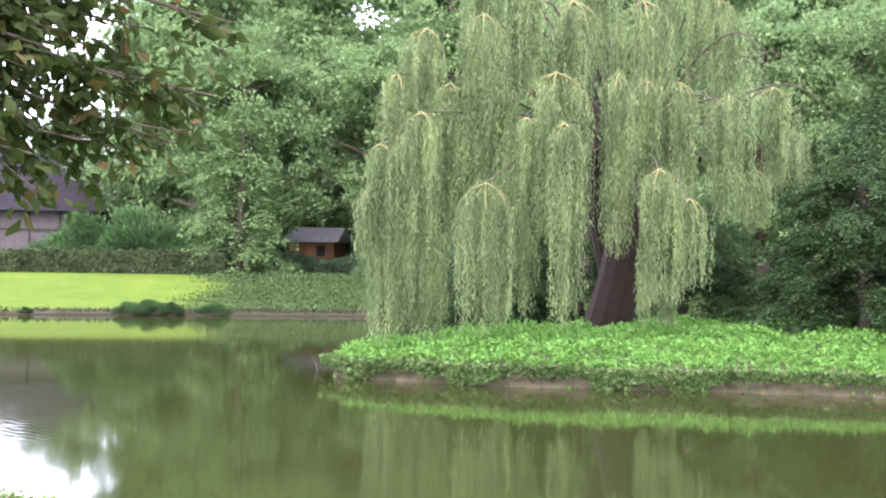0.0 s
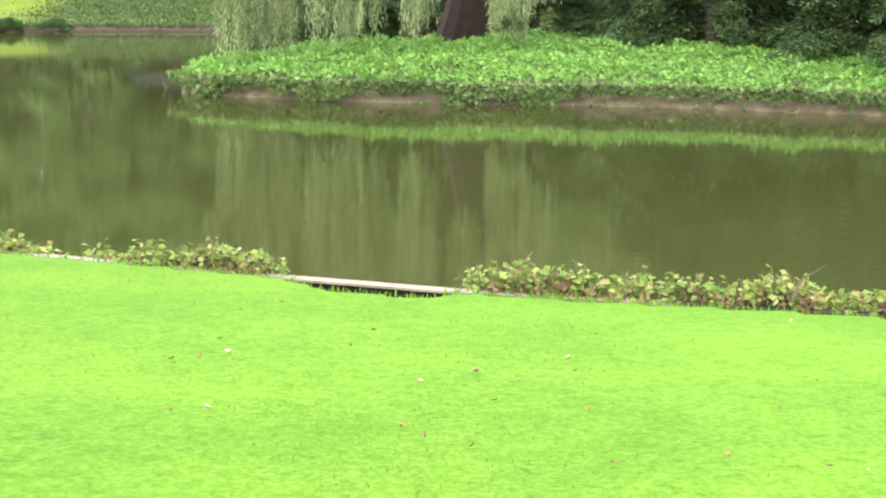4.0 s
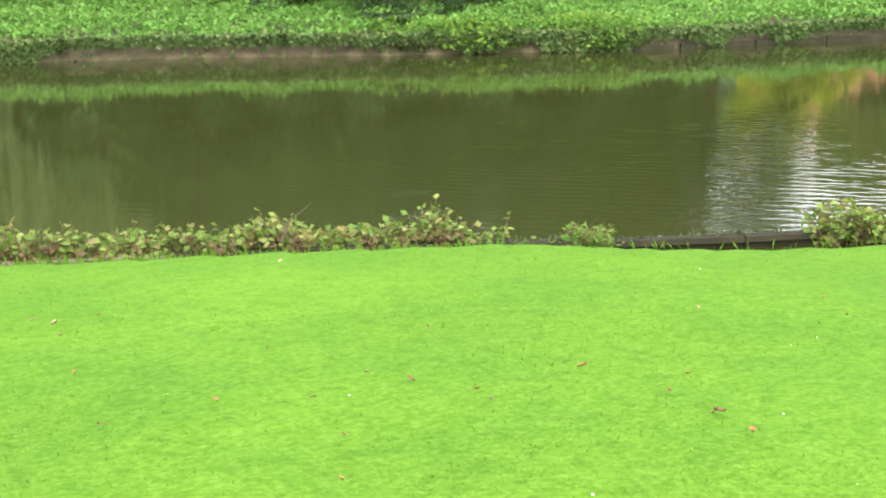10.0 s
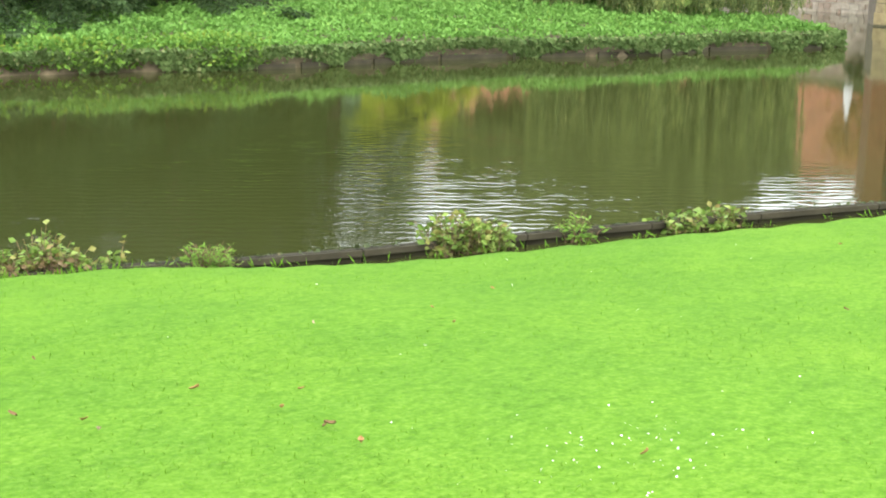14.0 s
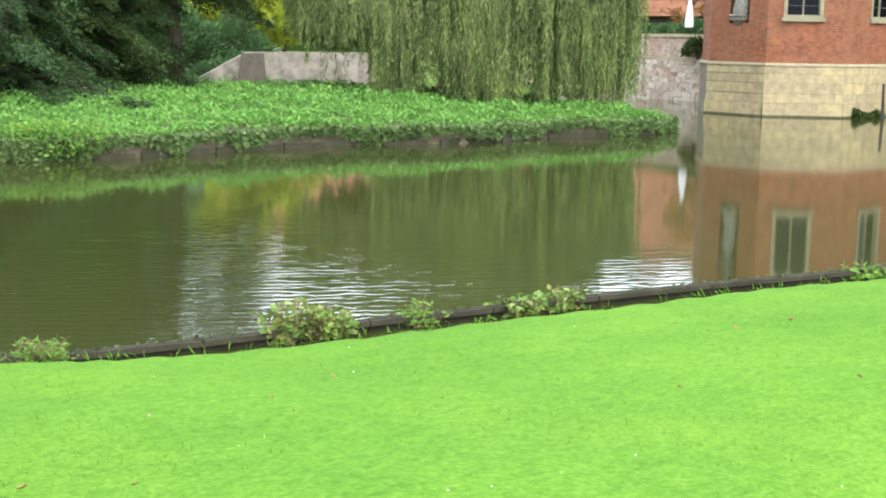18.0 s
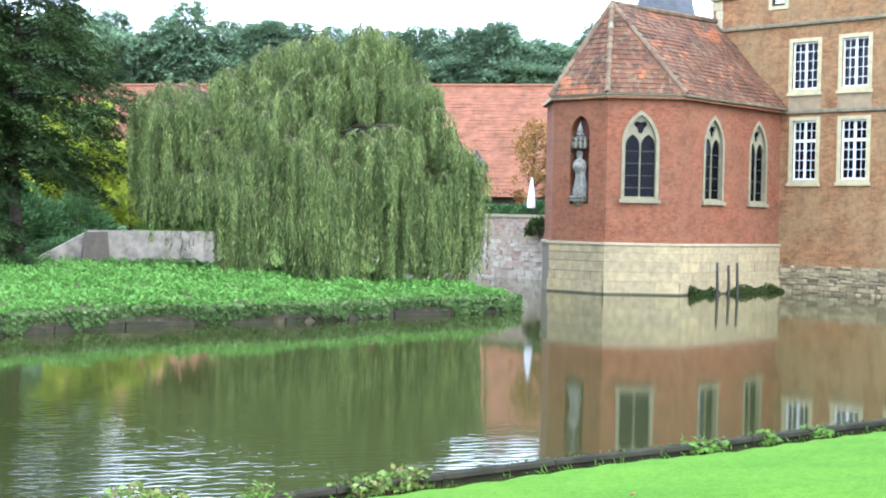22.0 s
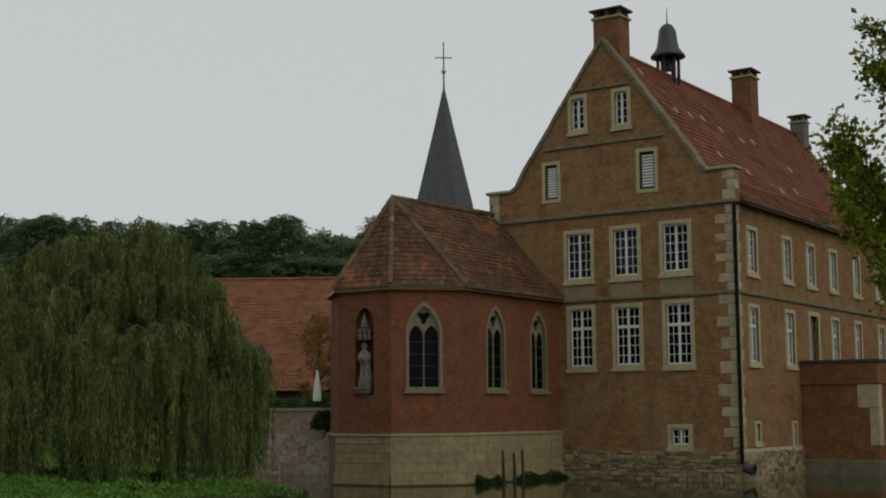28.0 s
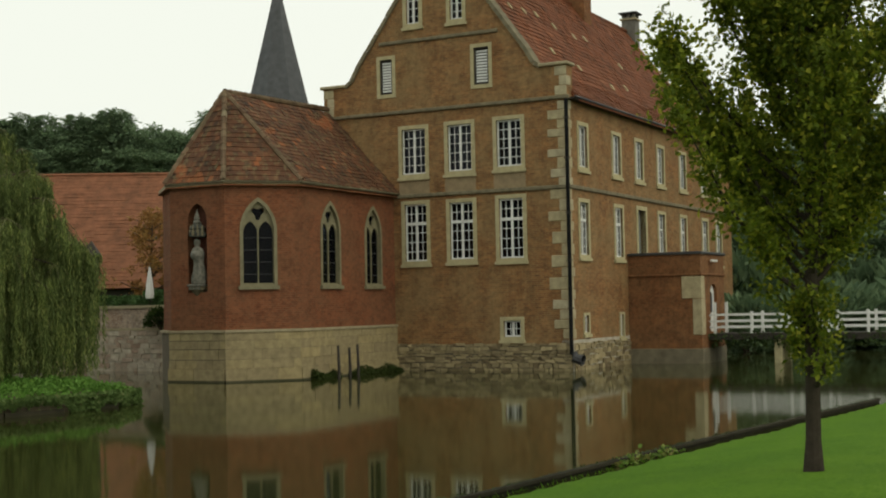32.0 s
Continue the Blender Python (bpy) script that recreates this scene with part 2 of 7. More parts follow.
def water_mat():
    m = Mat("pond_water", 0.05, ior=1.33)
    m.color(m.ramp(m.noise(9.0, 4), (0.3, (0.0235, 0.0275, 0.0072)), (0.7, (0.0295, 0.0335, 0.0095))))
    turn = m.n.new("ShaderNodeMapping")
    turn.inputs["Rotation"].default_value = (0, 0, radians(-50))
    m.l.new(m.co, turn.inputs[0])
    wave = m.n.new("ShaderNodeTexWave")
    wave.inputs["Scale"].default_value, wave.inputs["Distortion"].default_value = 1.4, 6.0
    wave.inputs["Detail"].default_value, wave.inputs["Detail Scale"].default_value = 3.0, 2.2
    m.l.new(turn.outputs[0], wave.inputs["Vector"])
    a = wave.outputs["Fac"]
    b = m.noise(2.6, 2, 0.5)
    far = m.n.new("ShaderNodeVectorMath")
    far.operation = "DISTANCE"
    far.inputs[1].default_value = (10.5, 11.5, 0.0)
    m.l.new(m.co, far.inputs[0])
    near = m.n.new("ShaderNodeMapRange")
    near.inputs["From Min"].default_value, near.inputs["From Max"].default_value = 2.6, 7.2
    near.inputs["To Min"].default_value, near.inputs["To Max"].default_value = 1.0, 0.04
    far2 = m.n.new("ShaderNodeVectorMath")
    far2.operation = "DISTANCE"
    far2.inputs[1].default_value = (-12.0, 21.5, 0.0)
    m.l.new(m.co, far2.inputs[0])
    least = m.n.new("ShaderNodeMath")
    least.operation = "MINIMUM"
    m.l.new(far.outputs["Value"], least.inputs[0]), m.l.new(far2.outputs["Value"], least.inputs[1])
    m.l.new(least.outputs[0], near.inputs["Value"])
    patchy = m.ramp(m.noise(1.3, 3), (0.32, (0.16, 0.16, 0.16)), (0.6, (0.47, 0.47, 0.47)))
    mul = m.n.new("ShaderNodeMath")
    mul.operation = "MULTIPLY"
    m.l.new(near.outputs[0], mul.inputs[0]), m.l.new(patchy, mul.inputs[1])
    calm = mul.outputs[0]
    x = m.n.new("ShaderNodeMath")
    x.operation = "MULTIPLY"
    broken = m.noise(0.42, 3, 0.6, turn.outputs[0], (1.0, 0.22, 1.0))
    blend = m.n.new("ShaderNodeMath")
    blend.operation = "MULTIPLY_ADD"
    m.l.new(broken, blend.inputs[0])
    blend.inputs[1].default_value = 1.3
    m.l.new(a, blend.inputs[2])
    m.l.new(blend.outputs[0], x.inputs[0]), m.l.new(calm, x.inputs[1])
    y = m.n.new("ShaderNodeMath")
    y.operation = "MULTIPLY_ADD"
    m.l.new(b, y.inputs[0])
    y.inputs[1].default_value = 0.12
    m.l.new(x.outputs[0], y.inputs[2])
    m.bump(y.outputs[0], 0.27, 0.02)
    return m.m


WATER = water_mat()


def grass_mat(name, a, b, c):
    m = Mat(name, 0.9, spec=0.04)
    fine = m.ramp(m.noise(0.035, 4, 0.7), (0.28, a), (0.5, b), (0.72, c))
    patch = m.ramp(m.noise(1.1, 4), (0.35, (0.88, 0.91, 0.88)), (0.65, (1.1, 1.05, 0.96)))
    wide = m.ramp(m.noise(4.0, 3, stretch=(0.35, 1.4, 1.0)), (0.35, (0.92, 0.94, 0.92)), (0.65, (1.06, 1.04, 1.0)))
    tuft = m.ramp(m.noise(0.11, 4, 0.7, stretch=(0.9, 1.1, 1.0)), (0.32, (0.72, 0.78, 0.74)), (0.5, (1.0, 1.0, 1.0)), (0.7, (1.18, 1.1, 1.2)))
    fine = m.mix(0.75, fine, tuft, "MULTIPLY")
    worn = m.ramp(m.noise(0.075, 3, 0.6, stretch=(0.7, 1.2, 1.0)), (0.64, (1.0, 1.0, 1.0)), (0.72, (0.62, 0.6, 0.6)))
    fine = m.mix(m.ramp(m.noise(1.7, 3), (0.42, (0.0, 0.0, 0.0)), (0.62, (0.8, 0.8, 0.8))), fine, m.mix(1.0, fine, worn, "MULTIPLY"))
    col = m.mix(1.0, m.mix(1.0, fine, patch, "MULTIPLY"), wide, "MULTIPLY")
    m.color(col)
    m.bump(m.noise(0.03, 3), 0.6, 0.015)
    return m.m


GRASS = grass_mat("mown_grass", (0.05, 0.118, 0.011), (0.073, 0.155, 0.016), (0.108, 0.195, 0.03))
BLADE = leaf_mat("grass_blade", (0.0756, 0.171, 0.00732), (0.0903, 0.198, 0.011), (0.11, 0.226, 0.0171), (0.152, 0.22, 0.0366), 0.04, 0.5)
FAR_GRASS = grass_mat("far_mown_grass", (0.0739, 0.109, 0.0168), (0.0924, 0.133, 0.0218), (0.111, 0.151, 0.0286))
MEADOW = grass_mat("far_ground", (0.0408, 0.068, 0.0136), (0.0578, 0.0952, 0.0204), (0.0816, 0.116, 0.0272))
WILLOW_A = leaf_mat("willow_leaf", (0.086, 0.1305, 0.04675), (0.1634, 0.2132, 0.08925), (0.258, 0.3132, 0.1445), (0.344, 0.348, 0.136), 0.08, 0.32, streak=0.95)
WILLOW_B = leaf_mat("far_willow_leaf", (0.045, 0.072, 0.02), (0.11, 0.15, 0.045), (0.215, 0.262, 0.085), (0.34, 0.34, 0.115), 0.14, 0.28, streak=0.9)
YEW = leaf_mat("yew_needle", (0.017, 0.033, 0.009), (0.034, 0.06, 0.016), (0.066, 0.1, 0.025), (0.105, 0.125, 0.032), 0.06, 0.2)
YEW_BUSH = leaf_mat("yew_bush_leaf", (0.016, 0.034, 0.012), (0.034, 0.066, 0.021), (0.072, 0.122, 0.038), (0.12, 0.155, 0.048), 0.06, 0.25)
BEECH = leaf_mat("beech_leaf", (0.0203, 0.0312, 0.0078), (0.039, 0.0546, 0.014), (0.0663, 0.0819, 0.0218), (0.156, 0.078, 0.0312), 0.14, 0.4)
LIME = leaf_mat("park_tree_leaf", (0.096, 0.15, 0.0605), (0.144, 0.222, 0.0858), (0.2064, 0.2976, 0.11), (0.282, 0.348, 0.121), 0.05, 0.35)
PINE = leaf_mat("forest_leaf", (0.085, 0.14, 0.08), (0.135, 0.205, 0.112), (0.19, 0.262, 0.14), (0.24, 0.3, 0.145), 0.05, 0.3)
YELLOW = leaf_mat("yellow_leaf", (0.2, 0.26, 0.02), (0.31, 0.37, 0.032), (0.42, 0.46, 0.05), (0.5, 0.48, 0.07), 0.06, 0.45)
ORANGE = leaf_mat("autumn_leaf", (0.2, 0.10, 0.04), (0.36, 0.17, 0.05), (0.26, 0.19, 0.07), (0.5, 0.22, 0.06), 0.15, 0.4)
COVER = leaf_mat("ground_cover_leaf", (0.07, 0.165, 0.026), (0.125, 0.258, 0.047), (0.182, 0.338, 0.074), (0.235, 0.36, 0.066), 0.05, 0.35)
IVY = leaf_mat("ivy_leaf", (0.045, 0.085, 0.022), (0.09, 0.15, 0.04), (0.15, 0.21, 0.07), (0.26, 0.26, 0.12), 0.1, 0.3)
EDGE = leaf_mat("edge_plant_leaf", (0.04, 0.09, 0.014), (0.105, 0.19, 0.028), (0.24, 0.31, 0.075), (0.2, 0.085, 0.05), 0.3, 0.3, 0.5)
FERN = leaf_mat("fern_leaf", (0.0825, 0.18, 0.0225), (0.143, 0.27, 0.0375), (0.203, 0.33, 0.06), (0.27, 0.345, 0.075), 0.05, 0.4)
RHODO = leaf_mat("rhododendron_leaf", (0.032, 0.066, 0.022), (0.056, 0.108, 0.036), (0.09, 0.16, 0.054), (0.12, 0.18, 0.064), 0.05, 0.25, 0.5)
HEDGE = leaf_mat("hedge_leaf", (0.028, 0.04, 0.016), (0.048, 0.068, 0.024), (0.08, 0.096, 0.04), (0.128, 0.08, 0.048), 0.1, 0.25)
TREE_R = leaf_mat("lawn_tree_leaf", (0.036, 0.06, 0.008), (0.09, 0.13, 0.015), (0.22, 0.26, 0.028), (0.42, 0.38, 0.042), 0.2, 0.45)

# ---- mesh helpers ----
rng = np.random.default_rng(7)


def mesh_data(name, verts, faces, material, smooth=False):
    me = bpy.data.meshes.new(name)
    verts = np.asarray(verts, np.float32).reshape(-1, 3)
    if isinstance(faces, np.ndarray):
        k = faces.shape[1]
        me.vertices.add(len(verts))
        me.vertices.foreach_set("co", verts.ravel())
        me.loops.add(faces.size)
        me.loops.foreach_set("vertex_index", faces.astype(np.int32).ravel())
        me.polygons.add(len(faces))
        me.polygons.foreach_set("loop_start", np.arange(0, faces.size, k, dtype=np.int32))
        me.update(calc_edges=True)
    else:
        me.from_pydata(verts.tolist(), [], faces)
        me.update()
    me.polygons.foreach_set("use_smooth", np.full(len(me.polygons), bool(smooth)))
    if material:
        me.materials.append(material)
    return me


def part_np(name, verts, faces, material, parent=None, label="", smooth=False):
    ob = new(name, mesh_data(name, verts, faces, material, smooth))
    ob.parent = parent
    return tagged(ob, label)


def part(name, bm, material, parent=None, label="", smooth=False):
    me = bpy.data.meshes.new(name)
    bm.to_mesh(me)
    bm.free()
    if smooth:
        me.polygons.foreach_set("use_smooth", np.ones(len(me.polygons), bool))
    me.materials.append(material)
    ob = new(name, me)
    ob.parent = parent
    return tagged(ob, label)


def thing(name, m, label, category, group="", kind=""):
    ob = new(name)
    ob.matrix_basis = m
    ob.empty_display_size = 0.3
    return tagged(ob, label, category, group, kind)


BOX_F = np.array([[0, 3, 2, 1], [4, 5, 6, 7], [0, 1, 5, 4], [1, 2, 6, 5], [2, 3, 7, 6], [3, 0, 4, 7]])


def box_v(x0, x1, y0, y1, z0, z1):
    return np.array([(x0, y0, z0), (x1, y0, z0), (x1, y1, z0), (x0, y1, z0), (x0, y0, z1), (x1, y0, z1), (x1, y1, z1), (x0, y1, z1)], float)


def box(name, b, material, parent=None, label="", bevel=0.0):
    if bevel:
        bm = bmesh.new()
        vs = [bm.verts.new(v) for v in box_v(*b)]
        for f in BOX_F:
            bm.faces.new([vs[i] for i in f])
        bmesh.ops.bevel(bm, geom=bm.edges[:], offset=bevel, segments=1, affect="EDGES")
        return part(name, bm, material, parent, label)
    return part_np(name, box_v(*b), BOX_F, material, parent, label)


def prism(name, outline, holes, frame_m, depth, material, parent=None, label=""):
    """A flat plate with openings right through it: outline and holes in (s, z), set up by frame_m, depth along its y."""
    bm = bmesh.new()
    edges = []
    for loop in [outline, *holes]:
        vs = [bm.verts.new((s, 0.0, z)) for s, z in loop]
        edges += [bm.edges.new((vs[i], vs[(i + 1) % len(vs)])) for i in range(len(vs))]
    bmesh.ops.triangle_fill(bm, use_beauty=True, use_dissolve=False, edges=edges)
    ret = bmesh.ops.extrude_face_region(bm, geom=bm.faces[:])
    bmesh.ops.translate(bm, vec=(0, depth, 0), verts=[v for v in ret["geom"] if isinstance(v, bmesh.types.BMVert)])
    bmesh.ops.recalc_face_normals(bm, faces=bm.faces[:])
    bmesh.ops.transform(bm, matrix=frame_m, verts=bm.verts[:])
    return part(name, bm, material, parent, label)


def rect(s0, s1, z0, z1):
    return [(s0, z0), (s1, z0), (s1, z1), (s0, z1)]


def arch(mid, half, z0, spring, apex, n=7):
    """A pointed arch."""
    pts = [(mid - half, z0), (mid + half, z0)]
    h = apex - spring
    r = (half * half + h * h) / (2 * half)
    top = math.asin(min(1.0, h / r))
    for k in range(n + 1):
        a = top * k / n
        pts.append((mid + half - r + r * math.cos(a), spring + r * math.sin(a)))
    for k in range(n - 1, -1, -1):
        a = top * k / n
        pts.append((mid - half + r - r * math.cos(a), spring + r * math.sin(a)))
    return pts


def tube(path, radii, seg=7):
    path, n = np.asarray(path, float), len(path)
    vs, fs = [], []
    for i in range(n):
        d = path[min(i + 1, n - 1)] - path[max(i - 1, 0)]
        d = d / (np.linalg.norm(d) + 1e-9)
        a = np.cross(d, (0.31, 0.2, 0.93) if abs(d[2]) < 0.9 else (1, 0, 0))
        a /= np.linalg.norm(a)
        b = np.cross(d, a)
        t = np.linspace(0, 2 * math.pi, seg, endpoint=False)[:, None]
        vs.append(path[i] + radii[i] * (np.cos(t) * a + np.sin(t) * b))
    for i in range(n - 1):
        for k in range(seg):
            fs.append((i * seg + k, i * seg + (k + 1) % seg, (i + 1) * seg + (k + 1) % seg, (i + 1) * seg + k))
    return np.concatenate(vs), np.array(fs)


def join_vf(items):
    vs, fs, o = [], [], 0
    for v, f in items:
        vs.append(v)
        fs.append(np.asarray(f) + o)
        o += len(v)
    return np.concatenate(vs), np.concatenate(fs)


def lathe(profile, seg=16, center=(0, 0, 0)):
    vs, fs = [], []
    t = np.linspace(0, 2 * math.pi, seg, endpoint=False)
    for r, z in profile:
        vs.append(np.stack([center[0] + r * np.cos(t), center[1] + r * np.sin(t), np.full(seg, center[2] + z)], 1))
    for i in range(len(profile) - 1):
        for k in range(seg):
            fs.append((i * seg + k, i * seg + (k + 1) % seg, (i + 1) * seg + (k + 1) % seg, (i + 1) * seg + k))
    return np.concatenate(vs), np.array(fs)


def unit(v):
    return v / (np.linalg.norm(v, axis=-1, keepdims=True) + 1e-9)


def leaves(points, size, along=None, aspect=0.55, flat=0.0, vary=0.4):
    """Leaf blades at points: folded diamonds of two triangles, along a direction or any way round; flat: how level they lie."""
    n = len(points)
    d = rng.normal(size=(n, 3)) if along is None else np.asarray(along) + 0.25 * rng.normal(size=(n, 3))
    d = unit(d)
    up = rng.normal(size=(n, 3))
    up = unit(up * (1 - flat) + np.array([0, 0, 2.0 * flat]))
    side = unit(np.cross(d, up))
    s = (np.asarray(size) * (1 + vary * (rng.random(n) - 0.5) * 2))[:, None] if np.ndim(size) == 0 else np.asarray(size)[:, None]
    nrm = np.cross(side, d)
    p = np.asarray(points)
    v = np.stack([p, p + d * s * 0.5 + side * s * aspect * 0.5 + nrm * s * 0.1, p + d * s, p + d * s * 0.5 - side * s * aspect * 0.5 + nrm * s * 0.1], 1)
    f = np.arange(4 * n).reshape(n, 4)
    return v.reshape(-1, 3), f


def ball(n):
    return unit(rng.normal(size=(n, 3))) * (rng.random((n, 1)) ** (1 / 3))

# ---- the large structure: ground, pond, banks ----
EDGE_X = np.array([-90, -30, -14, -6.5, -2.4, 0.3, 1.7, 3.5, 6.1, 7.0, 8.1, 9.75, 11.1, 12.4, 13.9, 15.5, 17.0, 19.6, 23.0, 28.9, 38.8, 55, 75, 140.0])
EDGE_Y = np.array([40, 27, 19.5, 15.5, 13.2, 11.92, 11.3, 10.7, 9.75, 9.3, 8.9, 8.42, 7.98, 7.56, 7.04, 6.41, 5.88, 5.0, 4.1, 2.4, -0.5, -6, -14, -40.0])
ISLAND = np.array([(-2.0, 32.0), (-1.5, 31.2), (2.0, 29.5), (5.8, 28.9), (9.0, 28.2), (13.2, 26.4), (19.4, 24.6), (25.2, 24.3), (28.8, 22.4), (32.2, 22.3), (35.5, 21.2),
                   (37.6, 21.3), (37.8, 23.5), (40.0, 29.0), (40.0, 36.0), (36.0, 42.0), (24.0, 45.0), (10.0, 46.0), (2.0, 41.0), (-1.0, 35.5)])
FAR_X = np.array([-150, -60, -18, 0, 22, 36, 45, 52, 57, 60.0, 75, 150])
FAR_Y = np.array([58, 60, 62, 64, 64, 58, 48.5, 44.5, 40, 40, 38, 36.0])


def edge_y(x):
    return np.interp(x, EDGE_X, EDGE_Y)


def turf_gap(x):
    """How far behind the plank the mown turf begins."""
    return np.interp(x, [-20, -0.2, 0.3, 0.5, 1.3, 1.7, 6.0, 6.6, 7.5], [0.44, 0.44, 0.5, 0.8, 0.8, 0.46, 0.42, 0.68, 0.88])


def lawn_z(x, y):
    d = (edge_y(x) - y) * 0.95 - turf_gap(x) + 0.88
    bank = np.clip((d - 0.5) / 0.38, 0, 1)
    z = -0.35 + bank * bank * (3 - 2 * bank) * 0.55
    return z + np.where(d > 0.88, 1.0 * (1 - np.exp(-(np.maximum(d, 0.88) - 0.88) / 8.0)), 0)


def far_z(x, y):
    d = y - np.interp(x, FAR_X, FAR_Y)
    s = np.clip(d / 11.0, 0, 1)
    z = np.where(d > 0, 0.22 + 1.5 * s * s * (3 - 2 * s) * 0.999, np.clip(-0.9 + (d + 1.2) * 0.9, -0.9, 0.2))
    r, b = np.hypot(x, y), np.degrees(np.arctan2(x, y))
    hill = np.clip((r - 114) / 16, 0, 1) * np.clip((b - 30) / 5, 0, 1) * np.clip((72 - b) / 5, 0, 1)
    return z + np.clip((d - 60) / 60, 0, 1) * 3.0 + 9.0 * hill * hill * (3 - 2 * hill)


def poly_dist(poly, x, y):
    """Signed distance, inside above zero."""
    best = np.full(np.shape(x), 1e9)
    inside = np.zeros(np.shape(x), bool)
    for (ax, ay), (bx, by) in zip(poly, np.roll(poly, -1, 0)):
        dx, dy = bx - ax, by - ay
        t = np.clip(((x - ax) * dx + (y - ay) * dy) / (dx * dx + dy * dy), 0, 1)
        best = np.minimum(best, np.hypot(x - ax - t * dx, y - ay - t * dy))
        cross = ((ay > y) != (by > y)) & (x < dx * (y - ay) / (dy + 1e-12) + ax)
        inside ^= cross
    return np.where(inside, best, -best)


def island_z(x, y):
    d = poly_dist(ISLAND, x, y)
    step = np.clip((d + 0.05) / 0.16, 0, 1)
    hump = np.clip(d / 7.0, 0, 1)
    return -0.6 + step * 0.95 + 0.55 * hump * (2 - hump)


def sheet(xs, ys, height):
    gx, gy = np.meshgrid(xs, ys)
    z = height(gx, gy)
    v = np.stack([gx, gy, z], -1).reshape(-1, 3)
    w, h = len(xs), len(ys)
    i = (np.arange(h - 1)[:, None] * w + np.arange(w - 1)[None, :]).ravel()
    return v, np.stack([i, i + 1, i + w + 1, i + w], 1)


def steps(*spans):
    out = [np.arange(a, b, s) for a, b, s in spans]
    return np.concatenate([*out, [spans[-1][1]]])


def ground_z(x, y):
    near = np.where(y < edge_y(x) + 1, lawn_z(x, y) - 0.03, -9)
    return np.maximum(np.maximum(near, far_z(x, y)), -0.9)


v, f = sheet(steps((-1500, -200, 130), (-200, -60, 10), (-60, 110, 1.5), (110, 240, 10), (240, 1500, 140)),
             steps((-1500, -200, 130), (-200, -40, 10), (-40, 80, 1.5), (80, 240, 10), (240, 1500, 140)), ground_z)
tagged(part_np("ground", v, f, MEADOW, smooth=True), "grass and earth ground reaching round the pond", "ground", kind="structure")
v, f = sheet(steps((-14, 24, 0.2), (24, 60, 0.6)), steps((-6, 14, 0.2), (14, 19, 0.3)), lawn_z)
v[:, 2] += 0.012 * np.sin(v[:, 0] * 1.7 + 0.6 * v[:, 1]) * np.sin(v[:, 1] * 1.3)
tagged(part_np("lawn", v, f, GRASS, smooth=True), "bright green mown lawn sloping to the pond", "lawn", kind="structure")
v, f = sheet(steps((-60, -9.5, 0.8)), steps((58, 75, 0.8)), lambda x, y: far_z(x, y) + 0.025)
tagged(part_np("far_lawn", v, f, FAR_GRASS, smooth=True), "bright lawn sloping down to the far bank", "lawn", kind="structure")
v, f = sheet(steps((-4, 42, 0.25)), steps((19, 48, 0.3)), island_z)
tagged(part_np("island", v, f, EARTH, smooth=True), "low earth island with a steep brown bank", "island", kind="structure")
tagged(part_np("water", [(-300, -60, 0), (300, -60, 0), (300, 200, 0), (-300, 200, 0)], [(0, 1, 2, 3)], WATER), "still green-brown pond water with faint ripples", "pond", kind="structure")

# ---- the moated house ----
HOUSE = Matrix.Translation((56.25, 11.57, 0)) @ Matrix.Rotation(radians(-10.29), 4, "Z")  # x along the long side, y along the gable
GABLE = Matrix(((0, 1, 0, 0), (1, 0, 0, 0), (0, 0, 1, 0), (0, 0, 0, 1)))  # plate (s, depth, z) onto (y, x, z)
LONG = Matrix.Identity(4)
castle = thing("manor_house", HOUSE, "moated manor house of weathered brown brick with red tiled roof", "house")
W, LEN, CORN, MID = 12.1, 24.4, 11.45, 7.66
APEX_Z, KNEE_Z = 19.35, 12.9


def win_rect(w):
    return rect(w[0], w[1], w[2], w[3])


